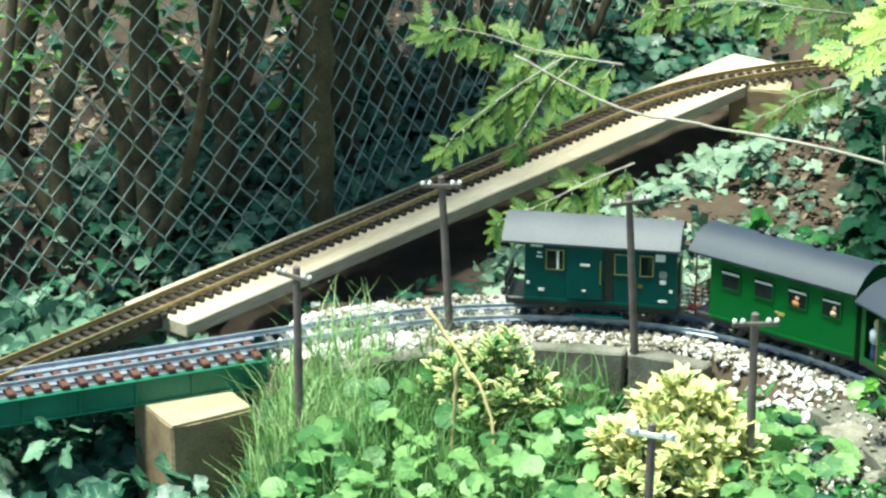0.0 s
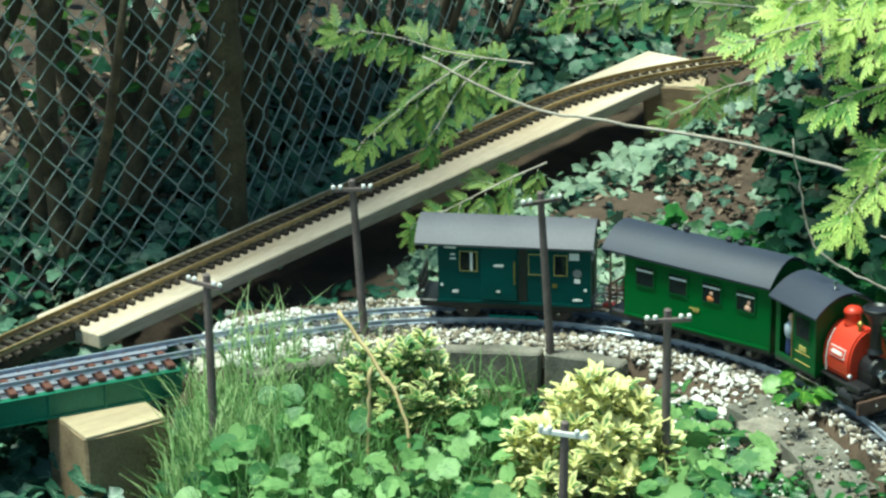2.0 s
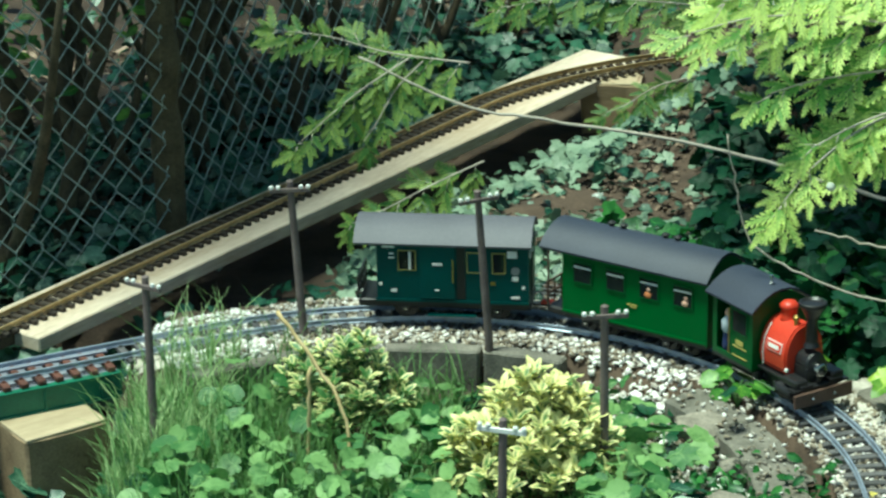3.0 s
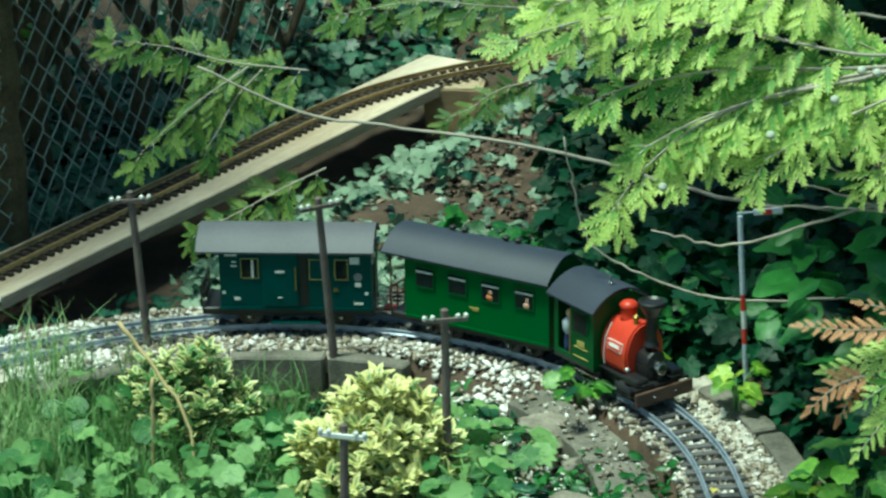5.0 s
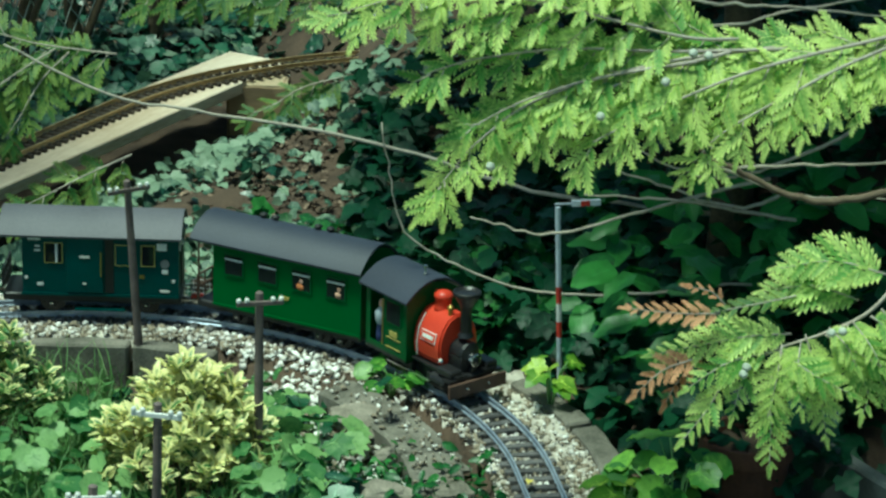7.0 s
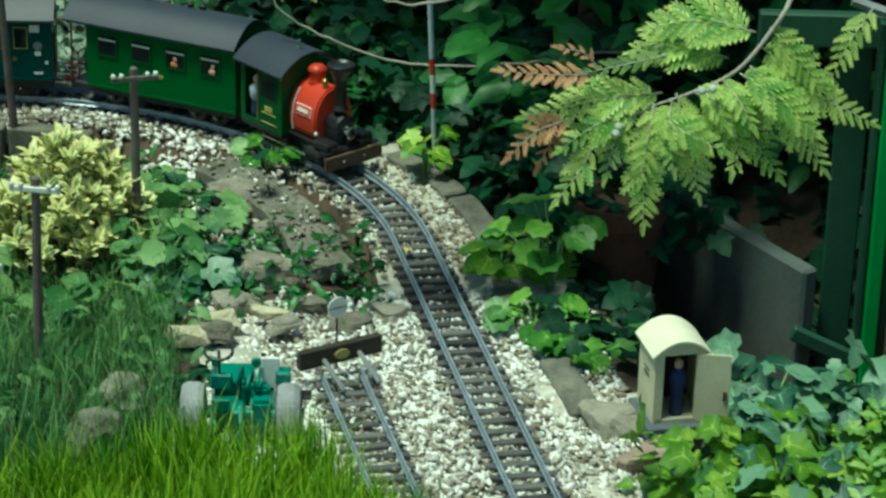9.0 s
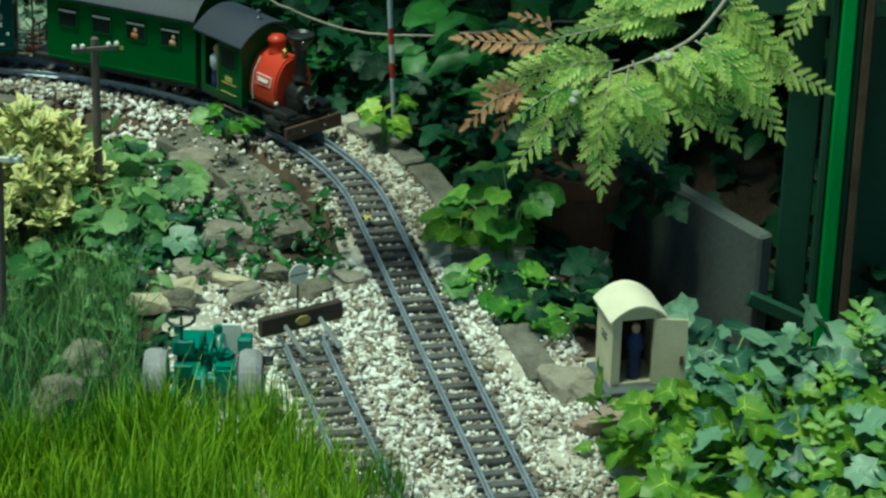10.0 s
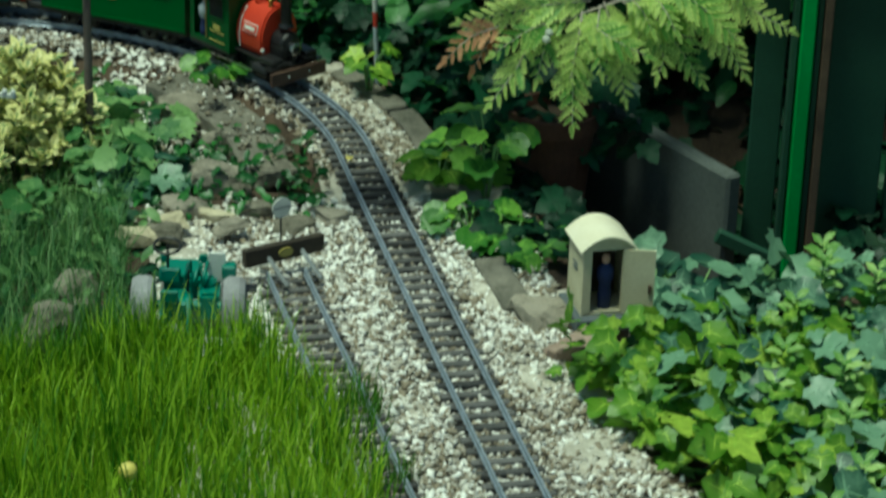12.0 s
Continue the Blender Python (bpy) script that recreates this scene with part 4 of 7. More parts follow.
OVAL = leaf_from([(0, 0), (0.16, 0.15), (0.25, 0.40), (0.22, 0.68), (0.10, 0.90), (0, 1.0)], 0.25, 0.25)
ROUND = leaf_from([(0, 0.08), (0.14, -0.04), (0.36, 0.05), (0.40, 0.22), (0.53, 0.38), (0.45, 0.58), (0.40, 0.78), (0.18, 0.86), (0, 0.95)], 0.22, 0.14, (2, 4, 6))
LOBED = leaf_from([(0, 0.05), (0.20, -0.06), (0.46, 0.10), (0.40, 0.30), (0.60, 0.52), (0.40, 0.62), (0.34, 0.92), (0.14, 0.80), (0, 1.0)], 0.12, 0.12, (2, 4, 6))
NARROW = leaf_from([(0, 0), (0.12, 0.18), (0.19, 0.42), (0.17, 0.68), (0.08, 0.90), (0, 1.0)], 0.35, 0.20, (), False)
FINGER = ([(0, 0, 0), (0.27, 0.35, 0.03), (0.20, 0.8, 0), (0, 1.1, -0.04), (-0.20, 0.8, 0), (-0.27, 0.35, 0.03)], [(0, 1, 2, 3), (0, 3, 4, 5)])


def feather():
    """A flat twiglet of scale leaves: a spine with blunt, narrow fingers that point forward on both sides."""
    n = 5
    v, values, f = [], [], []
    for i in range(n + 1):
        v += [(0.038, 0.19 * i, 0.0), (-0.038, 0.19 * i, 0.0)]
        values += [0.25 + 0.06 * i] * 2
    for i in range(n):
        f.append((2 * i, 2 * i + 2, 2 * i + 3, 2 * i + 1))
        w = 0.27 * (1 - 0.60 * i / n)
        for side, sgn in enumerate((1, -1)):
            k, y = len(v), 0.19 * i + (0.05 if sgn < 0 else 0.0)
            v += [(sgn * w * 0.60, y + 0.12, 0.03), (sgn * w, y + 0.32 - 0.02 * i, -0.02), (sgn * w * 0.50, y + 0.27, 0.0), (sgn * 0.036, y + 0.12, 0.0)]
            values += [0.50, 1.0, 0.70, 0.3]
            ring = (2 * i + side, k, k + 1, k + 2, k + 3)
            f.append(ring if sgn > 0 else ring[::-1])
    k = len(v)
    v += [(0, 1.16, -0.04)]
    values += [1.0]
    f.append((2 * n, k, 2 * n + 1))
    twiglet = Leaf((v, f))
    twiglet.rim = values
    return twiglet


FEATHER = feather()
BLADE = ([(-0.5, 0, 0), (0.5, 0, 0), (-0.42, 0.0, 0.4), (0.42, 0.0, 0.4), (-0.28, 0.12, 0.75), (0.28, 0.12, 0.75), (0, 0.38, 1.0)], [(0, 1, 3, 2), (2, 3, 5, 4), (4, 5, 6)])


def spots(n, x0, x1, y0, y1, keep=None):
    out = []
    for _ in range(60):
        p = np.stack([rng.uniform(x0, x1, n), rng.uniform(y0, y1, n)], 1)
        if keep is not None:
            p = p[keep(p[:, 0], p[:, 1])]
        out.append(p)
        if sum(map(len, out)) >= n:
            break
    return np.concatenate(out)[:n]


def leaf_frames(pts, z0, z1, s0, s1, tilt=0.7, lean=(0.0, -0.35, 0.0), base=None):
    zg = ground_z(pts[:, 0], pts[:, 1]) if base is None else base
    res = []
    for (x, y), g in zip(pts, np.broadcast_to(zg, len(pts))):
        up = np.array((0, 0, 1.0)) + rng.normal(0, tilt * 0.6, 3) + np.array(lean)
        a = rng.uniform(0, 2 * math.pi)
        ahead = np.array((math.cos(a), math.sin(a), rng.uniform(-0.5, 0.2)))
        res.append(frame_at((x, y, g + rng.uniform(z0, z1)), ahead, up, rng.uniform(s0, s1)))
    return res


def foliage(name, label, category, template, frames, mat, smooth=False):
    ob = new(name, scatter_mesh(name, template, frames, mat, smooth))
    return tagged(ob, label, category, kind="stuff")


def plank_side(x, y):
    """Distance across the plank line, positive on the far side, and along it."""
    rx, ry = x - PLANK0[0], y - PLANK0[1]
    return rx * PLANK_N[0] + ry * PLANK_N[1], rx * PLANK_D[0] + ry * PLANK_D[1]


def free_ground(x, y, clear=0.10):
    l, a = plank_side(x, y)
    far = np.sqrt(((FAR_LINE[None, :, 0] - np.ravel(x)[:, None]) ** 2 + (FAR_LINE[None, :, 1] - np.ravel(y)[:, None]) ** 2).min(1)).reshape(np.shape(x))
    blocks = (np.hypot(x + 0.03, y - 4.87) < 0.09) | (np.hypot(x - 0.165, y - 4.93) < 0.07)
    return (off_line(x, y) > clear) & ~((l > -0.05) & (l < 0.13) & (a < 1.42)) & (far > 0.06) & ~blocks


# ---- gravel ----
def gravel_edge(y):
    return 0.485 + 0.38 * np.clip(2.48 - y, 0, 0.4) + 0.012 * np.sin(y * 37)


def stone_template(seed):
    r = np.random.default_rng(seed)
    bm = bmesh.new()
    for _ in range(11):
        p = r.normal(0, 1, 3)
        bm.verts.new(p / np.linalg.norm(p) * r.uniform(0.7, 1.3))
    hull = bmesh.ops.convex_hull(bm, input=bm.verts[:])
    bmesh.ops.delete(bm, geom=[q for q in hull["geom_interior"] if isinstance(q, bmesh.types.BMVert)], context="VERTS")
    bm.verts.index_update()
    v = [np.array(q.co) for q in bm.verts]
    f = [[q.index for q in p.verts] for p in bm.faces]
    bm.free()
    return np.array(v), f


def gravel_frames(pts, s0, s1, lift=0.0):
    res = []
    d = off_line(pts[:, 0], pts[:, 1])
    zg = ground_z(pts[:, 0], pts[:, 1])
    for (x, y), di, g in zip(pts, d, zg):
        s = s0 + (s1 - s0) * rng.random() ** 1.6
        if di < 0.036:
            s = min(s, 0.0042)
            z = -0.0165 + rng.uniform(0, 0.0045)
            if abs(di - GAUGE) < 0.006:
                z -= 0.006
        else:
            z = g + rng.uniform(-0.002, 0.006) + lift
        m = np.array(Euler((rng.normal(0, 0.5), rng.normal(0, 0.5), rng.uniform(0, 6.28))).to_matrix()) @ np.diag((s * rng.uniform(0.85, 1.45), s * rng.uniform(0.8, 1.15), s * rng.uniform(0.35, 0.7)))
        q = np.eye(4)
        q[:3, :3], q[:3, 3] = m, (x, y, z)
        res.append(q)
    return res


def on_curve(n, r0, r1, a0, a1):
    r, a = rng.uniform(r0, r1, n), np.radians(rng.uniform(a0, a1, n))
    return np.stack([CENTRE[0] + r * np.cos(a), CENTRE[1] + r * np.sin(a)], 1)


def siding_clear(x, y):
    rel = np.stack([x - SIDING0[0], y - SIDING0[1]], -1)
    return (np.abs(rel[..., 0] * -SIDING_D[1] + rel[..., 1] * SIDING_D[0]) > 0.036) | (rel @ SIDING_D < 0)


for k, (pts, s0, s1) in enumerate([
        (np.concatenate([on_curve(4000, 0.520, 0.70, 58, 122), on_curve(1600, 0.552, 0.70, -4, 58), on_curve(650, 0.70, 0.76, 30, 95)]), 0.0030, 0.0074),
        (spots(10500, 0.02, 0.62, 1.9, 2.98, lambda x, y: siding_clear(x, y) & (x > 0.10 + 0.1 * (y < 2.75)) & (x < gravel_edge(y)) & (rng.random(np.shape(x)) < 1.35 - 0.9 * step(2.55, 2.95, y))), 0.0026, 0.0078),
        (spots(420, 0.0, 0.22, 2.98, 3.5, lambda x, y: np.hypot(x - CENTRE[0], y - CENTRE[1]) < 0.445), 0.003, 0.008),
        (spots(700, 0.10, 0.25, 1.9, 2.8, lambda x, y: ~siding_clear(x, y)), 0.002, 0.004),
        (np.array([main_line(s)[0] + np.array((-main_line(s)[1][1], main_line(s)[1][0])) * o for s, o in zip(rng.uniform(-1.4, ARC_LEN, 1700), rng.uniform(-0.019, 0.019, 1700))]), 0.002, 0.0042)]):
    foliage("gravel", "loose white and grey gravel round the track", "gravel", stone_template(k), gravel_frames(pts, s0, s1), M["gravel"])


grit = np.concatenate([spots(9000, 0.05, 0.60, 1.95, 3.0, lambda x, y: (x < gravel_edge(y)) & (x > 0.08 + 0.1 * (y < 2.75))), on_curve(1500, 0.525, 0.70, 58, 122), on_curve(900, 0.556, 0.70, 0, 58)])
foliage("gravel", "fine pale grit between the gravel stones", "gravel", stone_template(12), gravel_frames(grit, 0.0014, 0.0036), M["gravel"])


def chips(pts, z0, z1, s0, s1):
    res = gravel_frames(pts, s0, s1)
    for m in res:
        m[2, 3] = rng.uniform(z0, z1)
    return res


bare = np.concatenate([on_curve(1300, 0.500, 0.70, 112, 128), spots(900, 0.03, 0.21, 2.50, 2.82, siding_clear), spots(3000, 0.03, 0.50, 2.62, 3.04, lambda x, y: siding_clear(x, y) & (off_line(x, y) > 0.036) & (np.hypot(x - 0.436, y - 2.757) > 0.03))])
foliage("gravel", "small mixed gravel between the larger stones", "gravel", stone_template(14), gravel_frames(bare, 0.0022, 0.0060), M["gravel"])
foliage("gravel", "pale gravel chips strewn over the inner slabs", "gravel", stone_template(9), chips(np.concatenate([on_curve(150, 0.45, 0.513, -2, 40)]), 0.0, 0.003, 0.0018, 0.0055), M["gravel"])
foliage("gravel", "gravel slope between the track and the bed", "gravel", stone_template(10), gravel_frames(np.concatenate([on_curve(520, 0.40, 0.552, 42, 62), on_curve(260, 0.33, 0.445, 2, 42)]), 0.0026, 0.0078), M["gravel"])


# ---- stone edging, slabs and rocks ----
def curved_stone(a0, a1, r0, r1, z0, z1, mat, n=8):
    bm = bmesh.new()
    rows = []
    for k in range(n + 1):
        a = radians(a0 + (a1 - a0) * k / n)
        ring = []
        for r, z in ((r0, z0), (r1, z0), (r1, z1), (r0, z1)):
            w = Vector((math.cos(a) * r * 20, math.sin(a) * r * 20, z * 20))
            r2 = r + noise.noise(w) * 0.004
            ring.append(bm.verts.new((CENTRE[0] + r2 * math.cos(a), CENTRE[1] + r2 * math.sin(a), z + noise.noise(w + Vector((9, 0, 0))) * 0.004)))
        rows.append(ring)
    for a, b in zip(rows, rows[1:]):
        for j in range(4):
            bm.faces.new((a[j], a[(j + 1) % 4], b[(j + 1) % 4], b[j]))
    bm.faces.new(rows[0][::-1])
    bm.faces.new(rows[-1])
    bmesh.ops.recalc_face_normals(bm, faces=bm.faces[:])
    bmesh.ops.bevel(bm, geom=[e for e in bm.edges if e.calc_face_angle(0) > 1.0], offset=0.003, segments=1, affect="EDGES")
    return bm


def lone(name, label, category, bm, mat, group="", smooth=False):
    me = bpy.data.meshes.new(name)
    bm.to_mesh(me)
    bm.free()
    me.materials.append(mat)
    if smooth:
        me.polygons.foreach_set("use_smooth", [True] * len(me.polygons))
    return tagged(new(name, me), label, category, group)


for a0, a1 in ((128, 113), (112.3, 96), (95.2, 80), (79.2, 66)):
    lone("edging_stone", "grey concrete edging stone below the gravel", "edging stone", curved_stone(a0, a1, 0.488, 0.518, -0.115, -0.013, None), M["concrete"], "edging stones inside the curve")
for a0, a1 in ((41, 27), (26.4, 13), (12.4, -3)):
    lone("edging_slab", "flat grey stone slab along the inside of the track", "stone slab", curved_stone(a0, a1, 0.448, 0.514, -0.06, -0.002, None), M["concrete"], "slabs inside the curve")
for a0, a1 in ((30, 17), (16, 3), (2, -12)):
    lone("edging_slab", "brownish stone slab along the outside of the track", "stone slab", curved_stone(a0, a1, 0.690, 0.725, -0.06, -0.008, None), M["concrete"], "slabs outside the curve")


def rock(label, x, y, z, sx, sy, sz, rz, mat, seed, tilt=0):
    bm = bmesh.new()
    bmesh.ops.create_icosphere(bm, subdivisions=3, radius=1.0)
    for v in bm.verts:
        c = v.co.copy()
        p = Vector([math.copysign(abs(q) ** 0.5, q) for q in c])
        for j in range(7):
            w = Vector((math.sin(seed * 7.1 + j * 2.3), math.cos(seed * 3.7 + j * 1.9), math.sin(seed + j * 4.1))).normalized()
            over = p.dot(w) - 0.78
            if over > 0:
                p -= w * over * 0.9
        n1 = noise.noise(c * 1.3 + Vector((seed * 3.1, 0, 0))) * 0.28 + noise.noise(c * 4 + Vector((0, seed, 0))) * 0.08
        v.co = p * (0.85 + n1)
    bm.transform(Matrix.Diagonal((sx, sy, sz, 1)))
    ob = lone("rock", label, "rock", bm, mat, "loose rocks")
    ob.matrix_basis = pose(x, y, z, tilt, 0, rz)
    return ob


for k, (lab, x, y, z, sx, sy, sz, rz, mat) in enumerate([
        ("pale yellow flat stone lying on gravel", 0.050, 2.932, 0.008, 0.028, 0.017, 0.009, 10, "rock_pale"),
        ("pale grey flat stone lying on gravel", 0.110, 2.945, 0.008, 0.025, 0.016, 0.008, -8, "rock_pale"),
        ("small brown stone beside the buffer stop", 0.125, 2.918, 0.006, 0.028, 0.016, 0.010, 20, "rock"),
        ("grey stone at the edge of the grass", 0.045, 2.905, 0.004, 0.028, 0.020, 0.012, -20, "rock"),
        ("mossy grey rock at the edge of the bed", 0.120, 3.085, -0.002, 0.045, 0.03, 0.024, 5, "rock"),
        ("mossy brown rock at the edge of the bed", 0.190, 3.095, -0.004, 0.035, 0.03, 0.018, 30, "rock"),
        ("large flat grey slab inside the curve", 0.165, 3.245, -0.022, 0.055, 0.075, 0.012, 25, "concrete"),
        ("brown stone inside the curve", 0.085, 3.33, -0.01, 0.035, 0.04, 0.02, 0, "rock"),
        ("grey rock under the signal hut", 0.472, 2.672, -0.004, 0.040, 0.042, 0.022, 30, "rock"),
        ("pinkish rock under the signal hut", 0.492, 2.582, -0.008, 0.042, 0.026, 0.022, 10, "rock_pink"),
        ("weathered grey rock at the edge of the lawn", -0.095, 2.69, -0.020, 0.042, 0.03, 0.036, 15, "rock"),
        ("weathered pale rock at the edge of the lawn", -0.065, 2.80, -0.028, 0.030, 0.028, 0.032, -25, "rock"),
        ("flat beige stone below the bed plants", 0.010, 2.90, 0.004, 0.030, 0.018, 0.014, -12, "rock_pale"),
        ("grey rock behind the signal hut", 0.555, 2.68, -0.018, 0.05, 0.05, 0.022, 50, "rock"),
        ("reddish stone beside the edging", -0.285, 3.56, -0.055, 0.014, 0.012, 0.014, 0, "rock_pink"),
        ("flat grey-brown stone sunk in the gravel", 0.205, 2.945, -0.010, 0.036, 0.022, 0.014, 25, "rock"),
        ("flat grey stone lying in pale gravel", 0.165, 2.995, -0.008, 0.030, 0.024, 0.014, -15, "rock"),
        ("low weathered stone beside the main track", 0.248, 2.975, -0.012, 0.024, 0.034, 0.014, 40, "rock"),
        ("rough brown stone between the rocks", 0.075, 2.995, -0.004, 0.034, 0.024, 0.018, 15, "rock"),
        ("dark brown stone on the inner slabs", 0.118, 3.205, 0.002, 0.014, 0.012, 0.010, 0, "rock")]):
    rock(lab, x, y, z, sx, sy, sz, rz, M[mat], k + 1)

slab = lone("paving_slab", "weathered grey slab beside the straight track", "stone slab", block(-0.019, 0.019, -0.068, 0.068, -0.035, -0.002, 0.003), M["concrete"])
slab.matrix_basis = pose(0.436, 2.757, 0.0, 0, 0, 7)


# ---- buffer stop ----
def make_buffer_stop():
    p, d = siding_line(0.0)
    rz = math.degrees(math.atan2(d[1], d[0]))
    b = thing("buffer_stop", "dark brown wooden buffer stop with grey rail struts", "buffer stop", at=(p[0], p[1], 0), rz=rz + 18)
    beam = part("beam", block(-0.012, -0.002, -0.053, 0.053, 0.010, 0.032, 0.001), M["sleeper_dark"], b)
    part("emblem", moved(turned([(0.008, -0.001), (0.008, 0.001)], 16, "x"), Matrix.Translation((-0.001, 0.0, 0.021)) @ Matrix.Diagonal((1, 1.2, 0.7, 1))), M["yellow"], beam, "small yellow oval plate")
    for y in (-GAUGE, GAUGE):
        v, f = tube([(-0.004, y, 0.018), (0.010, y, 0.013), (0.045, y, 0.0)], 0.003, 6)
        part("strut", mesh_of("strut", v, f, M["grey_metal"]), None, b)
        v, f = tube([(-0.030, y, 0.0), (-0.012, y, 0.016)], 0.003, 6)
        part("back_strut", mesh_of("back_strut", v, f, M["grey_metal"]), None, b)
    post = part("sign_post", moved(turned([(0.0012, 0.0), (0.0012, 0.076)], 8), Matrix.Translation((-0.014, 0.0, 0))), M["black"], b)
    part("disc", moved(turned([(0.0125, -0.0008), (0.0125, 0.0008)], 24, "x"), Matrix.Translation((-0.012, 0.0, 0.074))), M["white_paint"], post, "white signal disc")
    part("disc_line", block(-0.0112, -0.0104, -0.0115, 0.0115, 0.0735, 0.0743), M["black"], post)
    return b


make_buffer_stop()


# ---- signal hut ----
def make_hut():
    h = thing("signal_hut", "cream model hut with open door on a dark base", "model hut", at=(0.530, 2.664, -0.003), rz=6)
    w, dp, z0, z1 = 0.029, 0.029, 0.012, 0.094
    part("base", block(-0.037, 0.037, -0.042, 0.037, -0.004, 0.012, 0.001), M["hut_base"], h, "dark slate base")
    part("wall_left", block(-w, -w + 0.003, -dp, dp, z0, z1), M["cream"], h)
    part("wall_right", block(w - 0.003, w, -dp, dp, z0, z1), M["cream"], h)
    part("wall_back", block(-w + 0.003, w - 0.003, dp - 0.003, dp, z0, z1), M["inside"], h)
    part("floor", block(-w + 0.003, w - 0.003, -dp, dp - 0.003, z0, z0 + 0.004), M["cream"], h)
    part("wall_front", join(block(-w + 0.003, -0.019, -dp, -dp + 0.003, z0, z1), block(0.017, w - 0.003, -dp, -dp + 0.003, z0, z1), block(-0.019, 0.017, -dp, -dp + 0.003, z1 - 0.0015, z1)), M["cream"], h)
    n = 12
    for y in (-dp, dp - 0.003):
        g = extruded([(w * (1 - 2 * k / n), z1 + 0.0135 * (1 - (1 - 2 * k / n) ** 2)) for k in range(n + 1)], 0, 0.003)
        part("gable", moved(g, Matrix.Translation((0, y, 0)) @ Matrix.Rotation(radians(90), 4, "Z") @ Matrix.Translation((0, 0, 0))), M["cream"], h)
    top = arched(0.0335, 0.0175, z1 - 0.001, -dp - 0.004, dp + 0.006, 0.0025)
    part("roof", moved(top, Matrix.Rotation(radians(90), 4, "Z")), M["cream_roof"], h, "pale yellow arched roof")
    door = part("door", moved(block(0, 0.036, -0.0012, 0.0012, z0 + 0.001, z1 - 0.001), Matrix.Translation((0.018, -dp - 0.001, 0)) @ Matrix.Rotation(radians(-18), 4, "Z")), M["cream"], h, "open cream door")
    part("door_handle", moved(block(0.029, 0.033, -0.003, -0.001, 0.040, 0.050), Matrix.Translation((0.018, -dp - 0.001, 0)) @ Matrix.Rotation(radians(-18), 4, "Z")), M["wood_dark"], door)
    for z in (0.060, 0.066):
        part("wall_vent", block(-w - 0.0012, -w, -0.008, 0.008, z, z + 0.002), M["hut_base"], h)
    part("side_shelf", block(w, w + 0.022, 0.0, 0.012, 0.022, 0.030), M["cream"], h)
    q = h.matrix_basis @ Vector((0.001, -0.017, z0 + 0.004))
    make_figure("toy_guard", "dark blue plain toy figure standing in the hut", q.x, q.y, q.z, 0.066, M["figure_blue"], bulk=0.85)


make_hut()


